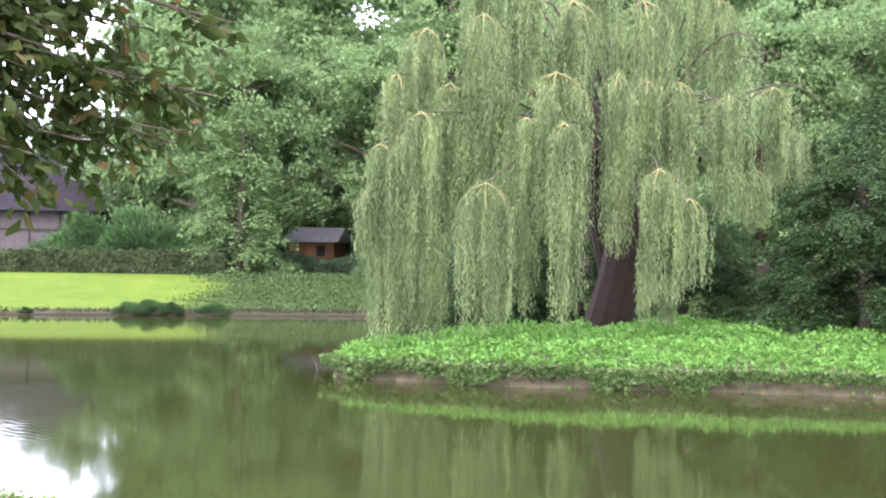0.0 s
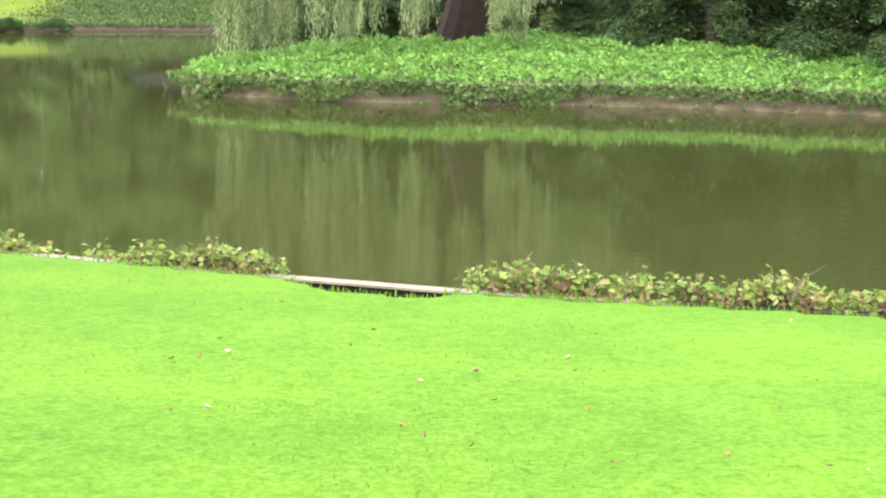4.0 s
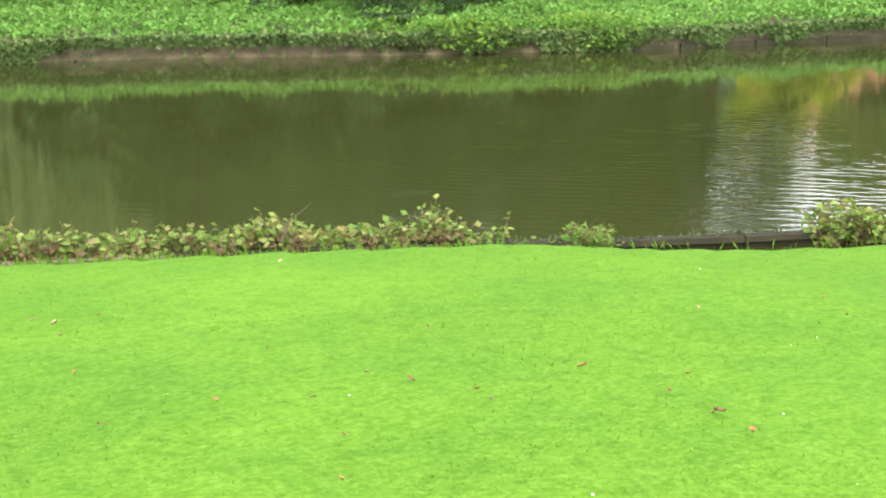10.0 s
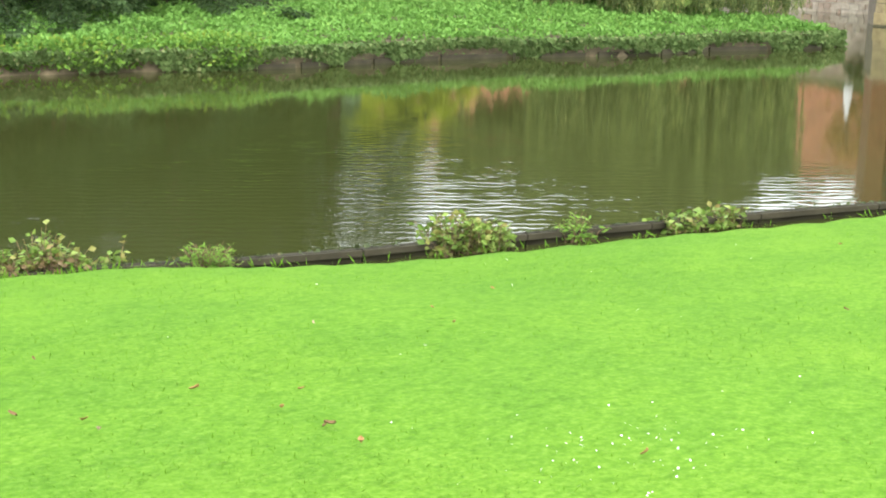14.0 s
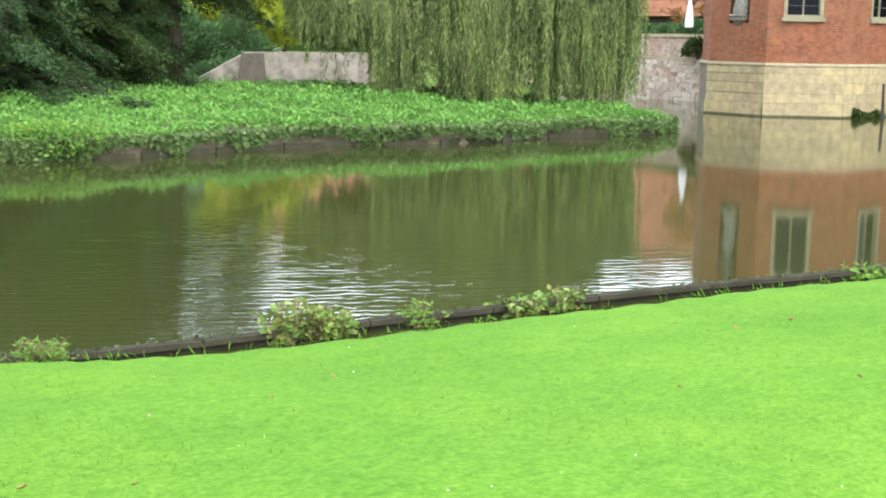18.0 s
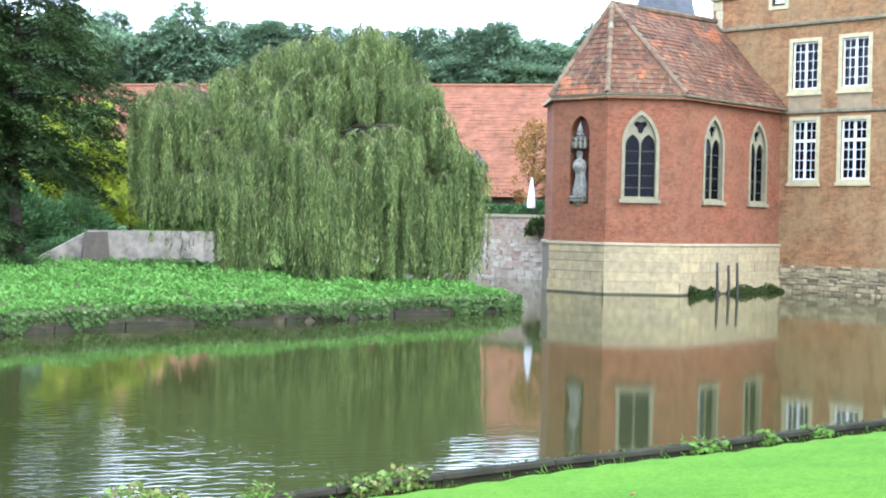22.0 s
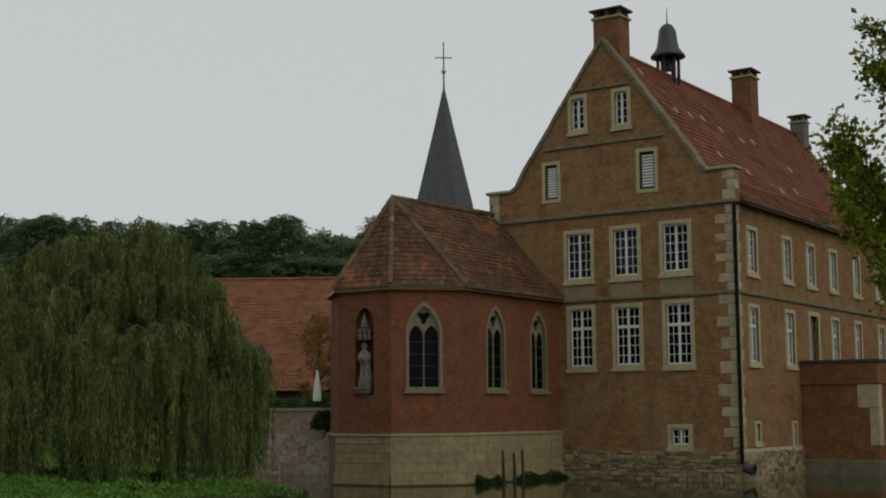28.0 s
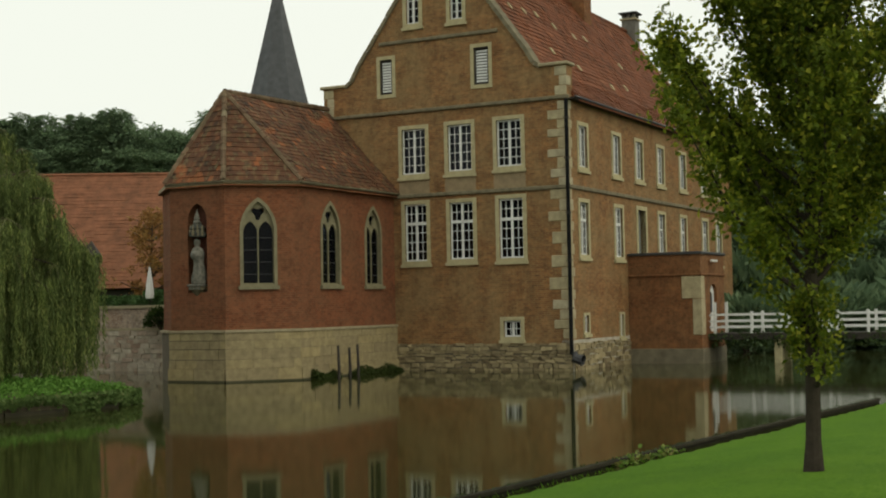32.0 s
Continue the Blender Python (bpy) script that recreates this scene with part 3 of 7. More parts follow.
def manor_window(plane, s0, s1, z0, z1, cols, rows, transom=None, surround=0.17, name="window", blind=False, depth=0.11):
    """Stone surround, sill, white glazing bars and panes in an opening of a wall plane."""
    out = prism(name, rect(s0 - surround, s1 + surround, z0 - surround, z1 + surround), [rect(s0, s1, z0, z1)], plane @ Matrix.Translation((0, -0.04, 0)), 0.28, STONE_PALE, castle)
    pl = lambda b: np.array([plane @ Vector(p) for p in box_v(*b)])  # noqa: E731
    part_np("sill", pl((s0 - surround - 0.05, s1 + surround + 0.05, -0.1, 0.06, z0 - surround - 0.1, z0 - surround + 0.03)), BOX_F, STONE_PALE, out)
    fw = 0.068
    bars = [(s0, s0 + fw, z0, z1), (s1 - fw, s1, z0, z1), (s0 + fw, s1 - fw, z0, z0 + fw), (s0 + fw, s1 - fw, z1 - fw, z1)]
    mid = (s0 + s1) / 2
    bars.append((mid - 0.055, mid + 0.055, z0 + fw, z1 - fw))
    if transom:
        bars.append((s0 + fw, s1 - fw, transom - 0.065, transom + 0.065))
    v, f = join_vf([(pl((a, b, depth - 0.03, depth + 0.05, c, d)), BOX_F) for a, b, c, d in bars])
    part_np("window_frame", v, f, WHITE, out, "white painted window frame")
    thin = []
    for k in range(1, cols):
        x = s0 + (s1 - s0) * k / cols
        if abs(x - mid) > 0.06:
            thin.append((x - 0.016, x + 0.016, z0 + fw, z1 - fw))
    for k in range(1, rows):
        z = z0 + (z1 - z0) * k / rows
        thin.append((s0 + fw, s1 - fw, z - 0.016, z + 0.016))
    for a, b, c, d in thin:
        part_np("glazing_bar", pl((a, b, depth, depth + 0.03, c, d)), BOX_F, WHITE, out)
    for i in range(cols):
        for k in range(rows):
            a, b = s0 + (s1 - s0) * i / cols, s0 + (s1 - s0) * (i + 1) / cols
            c, d = z0 + (z1 - z0) * k / rows, z0 + (z1 - z0) * (k + 1) / rows
            tilt = rng.normal() * 0.004
            q = np.array([plane @ Vector(p) for p in ((a, depth + 0.01 + tilt, c), (b, depth + 0.01 - tilt, c), (b, depth + 0.012 - tilt, d), (a, depth + 0.012 + tilt, d))])
            part_np("pane", q, np.array([[0, 1, 2, 3]]), GLASS, out)
    if blind:
        part_np("blind", pl((s0 + fw, s1 - fw, depth + 0.12, depth + 0.13, z0 + fw, z1 - fw)), BOX_F, CLOTH, out, "pale drawn blind behind the panes")
    return out


G_UP = [(2.16, 3.32, 8.77, 10.78), (4.53, 5.70, 8.72, 10.76), (6.82, 8.01, 8.71, 10.73)]
G_LO = [(2.14, 3.27, 4.82, 7.38), (4.52, 5.66, 4.85, 7.34), (6.82, 7.92, 4.83, 7.36)]
G_CELL = [(2.36, 3.15, 1.45, 2.14)]
G_SHUT = [(3.62, 4.34, 12.42, 14.06), (8.44, 9.08, 12.4, 13.98)]
G_TOP = [(4.86, 5.46, 15.42, 16.88), (7.03, 7.66, 15.46, 16.87)]
S_UP = [(s, s + 0.95, 8.68, 10.46) for s in (1.15, 5.25, 8.3, 11.45, 15.0, 18.7, 21.3)]
S_LO = [(s, s + 0.95, 4.9, 7.15) for s in (1.1, 5.35, 11.4, 14.9, 18.7, 21.3)]
S_DOOR = (8.4, 9.5, 4.95, 7.2)
S_CELL = [(1.35, 1.85, 1.58, 2.3), (5.7, 6.15, 1.3, 2.28)]

gable_outline = [(0, 0.0), (W, 0.0), (W, KNEE_Z), (W - 1.25, KNEE_Z), (W - 1.85, 13.68), (W / 2 + 0.1, APEX_Z), (W / 2 - 0.1, APEX_Z), (1.85, 13.68), (1.25, KNEE_Z), (0, KNEE_Z)]
holes = [win_rect(w) for w in G_UP + G_LO + G_CELL + G_SHUT + G_TOP]
prism("gable_wall", gable_outline, holes, GABLE, 0.6, BRICK_OLD, castle, "brown brick gable wall with pale weathered patches")
prism("side_wall", rect(0.6, LEN, 0.0, CORN), [win_rect(w) for w in S_UP + S_LO + S_CELL] + [win_rect(S_DOOR)], LONG, 0.6, BRICK_OLD, castle, "long brick wall with tall windows")
box("rear_gable_wall", (LEN - 0.6, LEN, 0.6, W, 0.0, CORN), BRICK_OLD, castle)
box("back_wall", (0.6, LEN - 0.6, W - 0.6, W, 0.0, CORN), BRICK_OLD, castle)
prism("rear_gable", [(0.0, CORN), (W, CORN), (W / 2, APEX_Z - 0.3)], [], Matrix.Translation((LEN - 0.6, 0, 0)) @ GABLE, 0.6, BRICK_OLD, castle)
box("attic_floor", (0.62, LEN - 0.62, 0.62, W - 0.62, CORN - 0.4, CORN - 0.1), DARK, castle)
box("inner_floor", (0.62, LEN - 0.62, 0.62, W - 0.62, MID - 0.3, MID - 0.05), DARK, castle)

for w, b in zip(G_UP, (False, True, True)):
    manor_window(GABLE, *w, 4, 5, blind=b)
for w in G_LO:
    manor_window(GABLE, *w, 4, 6, transom=6.5)
for w in G_UP:
    z1 = w[2] - 0.28
    z0 = MID + 0.18 if z1 > MID else 3.6
    box("apron", (-0.012, 0.0, w[0] - 0.17, w[1] + 0.17, z0, z1), APRON, castle, "pale worn limewash below the window")
for w in G_CELL:
    manor_window(GABLE, *w, 3, 2, name="cellar_window")
for w in G_TOP:
    manor_window(GABLE, *w, 2, 4, surround=0.18, name="attic_window")
for w in S_UP:
    manor_window(LONG, *w, 4, 5)
for w in S_LO:
    manor_window(LONG, *w, 4, 6, transom=6.4)
for w in S_CELL:
    manor_window(LONG, *w, 2, 3, surround=0.12, name="cellar_window")
d = prism("balcony_door", rect(S_DOOR[0] - 0.2, S_DOOR[1] + 0.2, S_DOOR[2] - 0.05, S_DOOR[3] + 0.2), [rect(*S_DOOR)], Matrix.Translation((0, -0.04, 0)), 0.28, STONE_PALE, castle)
box("door_leaf", (S_DOOR[0], S_DOOR[1], 0.25, 0.31, S_DOOR[2], S_DOOR[3]), plain("grey_door", (0.16, 0.17, 0.16), 0.6, 0.15), d, "grey painted door leaf")
for w in G_SHUT:
    sh = prism("shuttered_opening", rect(w[0] - 0.16, w[1] + 0.16, w[2] - 0.16, w[3] + 0.16), [rect(*w)], GABLE @ Matrix.Translation((0, -0.04, 0)), 0.28, STONE_PALE, castle)
    box("backing", (0.2, 0.24, *w), DARK, sh)
    for fr in ((w[0], w[0] + 0.07, w[2], w[3]), (w[1] - 0.07, w[1], w[2], w[3]), (w[0] + 0.07, w[1] - 0.07, w[2], w[2] + 0.07), (w[0] + 0.07, w[1] - 0.07, w[3] - 0.07, w[3])):
        box("shutter_frame", (0.03, 0.18, *fr), DARK, sh)
    nsl = 11
    for k in range(nsl):
        z = w[2] + 0.1 + (w[3] - w[2] - 0.2) * (k + 0.5) / nsl
        v = box_v(0.07, 0.1, w[0] + 0.075, w[1] - 0.075, z - 0.045, z + 0.045)
        v[4:, 0] += 0.045
        part_np("slat", v, BOX_F, WHITE, sh)

# string courses, coping, quoins
box("string_course", (-0.12, 0.02, -0.12, W + 0.1, CORN, CORN + 0.16), MOSSY, castle, "weathered stone string course", 0.03)
box("string_course", (-0.1, 0.02, -0.1, W, MID, MID + 0.17), MOSSY, castle, "", 0.03)
box("string_course", (0.02, LEN, -0.1, 0.02, MID, MID + 0.17), MOSSY, castle, "", 0.03)
box("string_course", (-0.09, 0.02, 3.15, 9.1, 14.62, 14.78), MOSSY, castle, "", 0.03)
box("string_course", (-0.09, 0.02, 4.75, 7.6, 17.15, 17.27), MOSSY, castle, "", 0.03)
box("eaves_gutter", (0.0, LEN + 0.1, -0.43, -0.3, CORN + 0.02, CORN + 0.11), LEAD, castle, "dark eaves gutter", 0.03)
box("soffit", (0.0, LEN, -0.3, 0.0, CORN - 0.02, CORN + 0.05), DARK, castle)
for s in (0, 1):
    a = -0.1 if s == 0 else W - 1.2
    box("kneeler", (-0.14, 0.75, a, a + 1.35, KNEE_Z, KNEE_Z + 0.14), STONE, castle, "stone kneeler slab", 0.03)
    pts = [(1.15, KNEE_Z + 0.1), (1.45, 13.2), (1.8, 13.8), (W / 2, APEX_Z + 0.22)]
    for (s0, z0), (s1, z1) in zip(pts, pts[1:]):
        n = max(1, round(math.hypot(s1 - s0, z1 - z0) / 0.85))
        for k in range(n):
            p, q = k / n, (k + 0.97) / n
            c0, c1 = (s0 + (s1 - s0) * p, z0 + (z1 - z0) * p), (s0 + (s1 - s0) * q, z0 + (z1 - z0) * q)
            nx, nz = (z1 - z0), -(s1 - s0)
            ln = math.hypot(nx, nz)
            nx, nz = nx / ln * 0.17, nz / ln * 0.17
            quad = [c0, c1, (c1[0] + nx, c1[1] + nz), (c0[0] + nx, c0[1] + nz)]
            if s:
                quad = [(W - a0, b0) for a0, b0 in quad][::-1]
            wob = rng.normal() * 0.012
            prism("coping_stone", quad, [], GABLE @ Matrix.Translation((0, -0.1 + wob, 0)), 0.72, MOSSY, castle)
z, k = 1.35, 0
while z < CORN - 0.3:
    h = 0.34 + 0.2 * rng.random()
    wide = 0.72 + 0.3 * rng.random() if k % 2 else 0.38 + 0.16 * rng.random()
    deep = 0.25 if k % 2 else 0.4
    box("quoin", (-0.025, deep, -0.025, wide, z, z + h - 0.02), QUOIN, castle, "" if k else "pale sandstone corner block", 0.02)
    z, k = z + h, k + 1
for y0, y1 in ((-0.02, 0.55), (W - 0.55, W + 0.02)):
    for k in range(3):
        box("quoin", (-0.02, 0.4, y0 if k % 2 else y0 + 0.03, y1 if not k % 2 else y1 - 0.2, CORN + 0.18 + 0.42 * k, CORN + 0.58 + 0.42 * k), QUOIN, castle, "", 0.02)
box("rainwater_pipe", (-0.19, -0.04, -0.07, 0.08, 0.7, CORN), plain("black_iron", (0.012, 0.012, 0.012), 0.9, 0.3, spec=0.1), castle, "black iron rainwater pipe", 0.04)
for z in (2.6, 4.6, 6.6, 8.9, 10.6):
    box("pipe_bracket", (-0.21, -0.03, -0.09, 0.1, z, z + 0.07), DARK, castle)
v, f = tube([(-0.1, -0.1, 0.8), (-0.1, -0.14, 0.55), (-0.12, -0.5, 0.45)], [0.14, 0.2, 0.24], 10)
part_np("pipe_outlet", v, f, LEAD, castle)

# rubble footing of the house
def rubble(parent, to_local, s0, s1, z0, z1, big=0.55, flat=0.16, sink=0.08, material=RUBBLE, limit=300):
    rest, count = [], 0
    z = z0
    while z < z1:
        h = flat * (0.7 + 0.7 * rng.random())
        s = s0 - rng.random() * 0.2
        while s < s1:
            ln = big * (0.45 + 0.9 * rng.random())
            a, b = max(s, s0), min(s + ln - 0.03, s1)
            if b - a > 0.08:
                pr = -0.015 - 0.05 * rng.random()
                v = box_v(a, b, pr, sink, z, min(z + h - 0.025, z1 + 0.05))
                v[4:, 0] += rng.normal(0, 0.03, 4)
                v[:, 2] += rng.normal() * 0.018 + rng.normal(0, 0.012, 8)
                v[[0, 1, 4, 5], 1] += rng.normal(0, 0.012, 4)
                v = np.array([to_local @ Vector(p) for p in v])
                if count < limit:
                    part_np("stone", v, BOX_F, material, parent)
                else:
                    rest.append((v, BOX_F))
                count += 1
            s += ln
        z += h
    if rest:
        tagged(part_np("stonework", *join_vf(rest), material, parent), kind="stuff")


foot = box("footing", (-0.02, 0.5, 0.1, 8.4, -0.9, 1.15), MORTAR, castle, "rubble stone footing along the water")
rubble(foot, GABLE @ Matrix.Translation((0, -0.03, 0)), 0.0, 8.45, -0.02, 1.12, 0.4, 0.15)
foot = box("footing", (0.0, LEN, -0.02, 0.5, -0.9, 1.3), plain("limewashed_rubble", (0.42, 0.38, 0.3), 0.95, 0.35, 0.6, 0.6), castle, "pale plastered footing along the water")
rubble(foot, LONG @ Matrix.Translation((0, -0.03, 0)), 0.1, 6.9, -0.02, 1.1, 0.5, 0.18)


def tiles(corners, tw, th, material, parent, name="roof_tiles", limit=0, lift=0.03, step=0.03):
    """Rows of tiles on a flat roof slope given by eave left, eave right, ridge right, ridge left."""
    a, b, c, d = (np.array(p, float) for p in corners)
    along = unit(b - a)
    n = unit(np.cross(b - a, d - a))
    up = np.cross(n, along)
    w0 = [0.0, (b - a) @ along]
    hgt = (d - a) @ up
    l1, r1 = (d - a) @ along, (c - a) @ along
    rest, count = [], 0
    rows = int(hgt / th)
    for r in range(rows):
        y0, y1 = r * hgt / rows, (r + 1.25) * hgt / rows
        t = (r + 0.5) / rows
        lo, hi = l1 * t, w0[1] + (r1 - w0[1]) * t
        k = int(lo / tw) - 1
        while k * tw < hi:
            x0 = k * tw + (tw / 2 if r % 2 else 0)
            x1 = x0 + tw * 0.96
            k += 1
            x0, x1 = max(x0, lo), min(x1, hi)
            if x1 - x0 < 0.06:
                continue
            z = lift + rng.normal() * 0.006
            base = [(x0, y0, z + step), (x1, y0, z + step), (x1, y1, z - 0.012), (x0, y1, z - 0.012)]
            top = [(x, y, q + 0.022) for x, y, q in base]
            sag = 0.03 * math.sin(0.9 * x0 + 0.4 * r) + 0.02 * math.sin(2.3 * x0 - 0.7 * r)
            v = np.array([a + along * x + up * y + n * (q + 0.5 * sag) for x, y, q in base + top])
            if count < limit:
                part_np("tile", v, BOX_F, material, parent)
            else:
                rest.append((v, BOX_F))
            count += 1
    if rest:
        tagged(part_np(name, *join_vf(rest), material, parent), kind="stuff")


SIDE_EAVE, BREAK, RIDGE = (-0.35, CORN + 0.08), (1.62, 13.0), (W / 2, APEX_Z - 0.28)
prof = [SIDE_EAVE, BREAK, RIDGE, (W - BREAK[0], BREAK[1]), (W + 0.35, SIDE_EAVE[1])]
prof += [(y, z - 0.14) for y, z in prof[::-1]]
v = [(x, y, z) for x in (0.5, LEN + 0.1) for y, z in prof]
np_ = len(prof)
fs = [(k, (k + 1) % np_, np_ + (k + 1) % np_, np_ + k) for k in range(np_)] + [(0, 9, 8, 1), (1, 8, 7, 2), (2, 7, 6, 3), (3, 6, 5, 4), (10, 11, 18, 19), (11, 12, 17, 18), (12, 13, 16, 17), (13, 14, 15, 16)]
roof = part_np("roof", v, fs, TILE_CASTLE, castle, "steep red-brown tiled roof with pale slipped tiles")
tiles([(0.52, *SIDE_EAVE), (LEN + 0.1, *SIDE_EAVE), (LEN + 0.1, *BREAK), (0.52, *BREAK)], 0.26, 0.31, TILE_CASTLE, roof, limit=0)
tiles([(0.52, *BREAK), (LEN + 0.1, *BREAK), (LEN + 0.1, *RIDGE), (0.52, *RIDGE)], 0.26, 0.31, TILE_CASTLE, roof, limit=0)
v, f = tube([(0.6, RIDGE[0], RIDGE[1] + 0.05), (LEN + 0.1, RIDGE[0], RIDGE[1] + 0.05)], [0.13, 0.13], 8)
part_np("ridge_tiles", v, f, TILE_CASTLE, roof)
sl = unit(np.array([0.0, RIDGE[0] - BREAK[0], RIDGE[1] - BREAK[1]]))
nr = np.array([0.0, -sl[2], sl[1]])
for x, t in ((2.4, 8.6), (3.2, 6.3), (4.9, 6.4), (6.6, 6.6), (8.2, 6.2), (10.5, 6.0), (7.0, 3.2), (4.6, 3.8), (10.4, 2.6), (13.0, 3.0), (15.5, 5.0), (12.4, 6.3)):
    p = np.array([x, *BREAK]) + sl * (t - 2.2) + nr * 0.06
    q = [p, p + (0.22, 0, 0), p + (0.22, 0, 0) + sl * 0.36, p + sl * 0.36]
    vv = np.array(q + [k + nr * 0.05 for k in q])
    part_np("vent_tile", vv, BOX_F, STONE_PALE, roof)


def chimney(x, y, z0, z1, a, b, material=BRICK_OLD):
    c = box("chimney", (x - a / 2, x + a / 2, y - b / 2, y + b / 2, z0, z1 - 0.35), material, castle, "brick chimney stack with a capped top", 0.02)
    box("cap_band", (x - a / 2 - 0.08, x + a / 2 + 0.08, y - b / 2 - 0.08, y + b / 2 + 0.08, z1 - 0.48, z1 - 0.36), STONE, c, "", 0.02)
    for dx in (-1, 1):
        for dy in (-1, 0, 1):
            px, py = x + dx * (a / 2 - 0.1), y + dy * (b / 2 - 0.1)
            box("cap_pier", (px - 0.08, px + 0.08, py - 0.08, py + 0.08, z1 - 0.36, z1 - 0.1), material, c)
    box("cap_slab", (x - a / 2 - 0.14, x + a / 2 + 0.14, y - b / 2 - 0.14, y + b / 2 + 0.14, z1 - 0.1, z1), LEAD, c, "", 0.02)


chimney(0.95, W / 2, 18.2, 20.95, 0.95, 1.35, BRICK_PORCH)
chimney(15.9, W / 2 - 0.3, 18.0, 21.2, 1.05, 1.1, BRICK_PORCH)
chimney(LEN + 0.1, W / 2 - 0.2, 17.8, 20.25, 0.8, 0.85, plain("grey_chimney_render", (0.15, 0.14, 0.12), 0.9, 0.3))
bell = part_np("bell_turret", *lathe([(0.0, 1.95), (0.06, 1.7), (0.26, 1.62), (0.42, 1.35), (0.47, 0.9), (0.56, 0.45), (0.82, 0.12), (0.86, 0.0), (0.5, 0.02)], 12, (6.9, W / 2, 20.05)), LEAD, castle, "small lead-capped open bell turret", True)
for k in range(6):
    a = k * math.pi / 3
    px, py = 6.9 + 0.5 * math.cos(a), W / 2 + 0.5 * math.sin(a)
    box("turret_post", (px - 0.06, px + 0.06, py - 0.06, py + 0.06, 18.7, 20.1), DARK, bell)
part_np("bell", *lathe([(0.0, 0.5), (0.14, 0.46), (0.18, 0.2), (0.27, 0.0)], 12, (6.9, W / 2, 19.4)), LEAD, bell, "", True)
part_np("finial", *tube([(6.9, W / 2, 21.9), (6.9, W / 2, 22.6)], [0.035, 0.012], 6), LEAD, bell)

# porch and bridge on the long side
PX0, PX1, PD, PZ = 6.9, 10.6, 3.45, 4.95
porch = prism("porch", rect(PX0, PX1, 0.3, PZ), [arch(8.85, 0.55, 1.4, 3.1, 3.6)], Matrix.Translation((0, -PD, 0)), 0.45, BRICK_PORCH, castle, "projecting brick porch with an arched doorway")
box("porch_side", (PX0, PX0 + 0.45, -PD + 0.45, -0.02, -0.5, PZ), BRICK_PORCH, porch, "dark red brick porch side")
box("porch_side", (PX1 - 0.45, PX1, -PD + 0.45, -0.02, -0.5, PZ), BRICK_PORCH, porch)
box("porch_floor", (PX0 + 0.45, PX1 - 0.45, -PD + 0.45, -0.02, 1.1, 1.36), STONE, porch)
box("porch_band", (PX0 - 0.07, PX1 + 0.07, -PD - 0.07, -0.02, 3.98, 4.08), BRICK_PORCH, porch, "", 0.02)
box("parapet_coping", (PX0 - 0.09, PX1 + 0.09, -PD - 0.09, -0.02, PZ, PZ + 0.13), LEAD, porch, "", 0.02)
box("porch_plinth", (PX0 - 0.05, PX1 + 0.05, -PD - 0.05, -0.02, -0.9, 0.68), plain("stained_plinth", (0.17, 0.145, 0.095), 0.95, 0.4, 0.5, 0.4), porch, "", 0.02)
box("porch_quoin", (PX0 - 0.03, PX0 + 0.5, -PD - 0.03, -PD + 0.9, 2.95, 3.97), QUOIN, porch, "", 0.02)
box("porch_quoin", (PX0 - 0.03, PX0 + 0.55, -PD - 0.03, -PD + 0.4, 1.3, 2.93), QUOIN, porch, "", 0.02)
box("porch_lamp", (PX0 + 1.2, PX0 + 2.1, -PD - 0.2, -PD - 0.1, 4.62, 4.72), WHITE, porch, "white lamp strip on the porch", 0.02)
dl = prism("door_leaf", arch(8.85, 0.55, 1.4, 3.1, 3.6), [], Matrix.Translation((0, -PD + 0.15, 0)), 0.07, WHITE, porch, "white panelled entrance door")
prism("door_light", arch(8.85, 0.2, 2.3, 3.0, 3.25), [], Matrix.Translation((0, -PD + 0.13, 0)), 0.02, LEAD, dl)

# ---- the chapel built against the gable ----
chapel = thing("chapel", HOUSE, "red brick chapel with pointed windows on a sandstone plinth", "chapel")
Q3, Q2 = np.array([0.0, 8.5]), np.array([-7.7, 8.5])
Q1 = Q2 + np.array([-2.05, 2.05])
Q0 = Q1 + np.array([0.0, 2.7])
QM1 = Q0 + np.array([2.05, 2.05])
QM2 = np.array([0.0, QM1[1]])
AX_Y = (Q1[1] + Q0[1]) / 2
EAVE, PLIN = 7.75, 2.05


def face_m(a, b):
    d = unit(b - a)
    return Matrix(((d[0], -d[1], 0, a[0]), (d[1], d[0], 0, a[1]), (0, 0, 1, 0), (0, 0, 0, 1)))


FACES = [(Q0, Q1), (Q1, Q2), (Q2, Q3), (QM1, Q0), (QM2, QM1)]
WINS = {1: [(1.32, 0.61)], 2: [(2.4, 0.64), (5.85, 0.6)]}


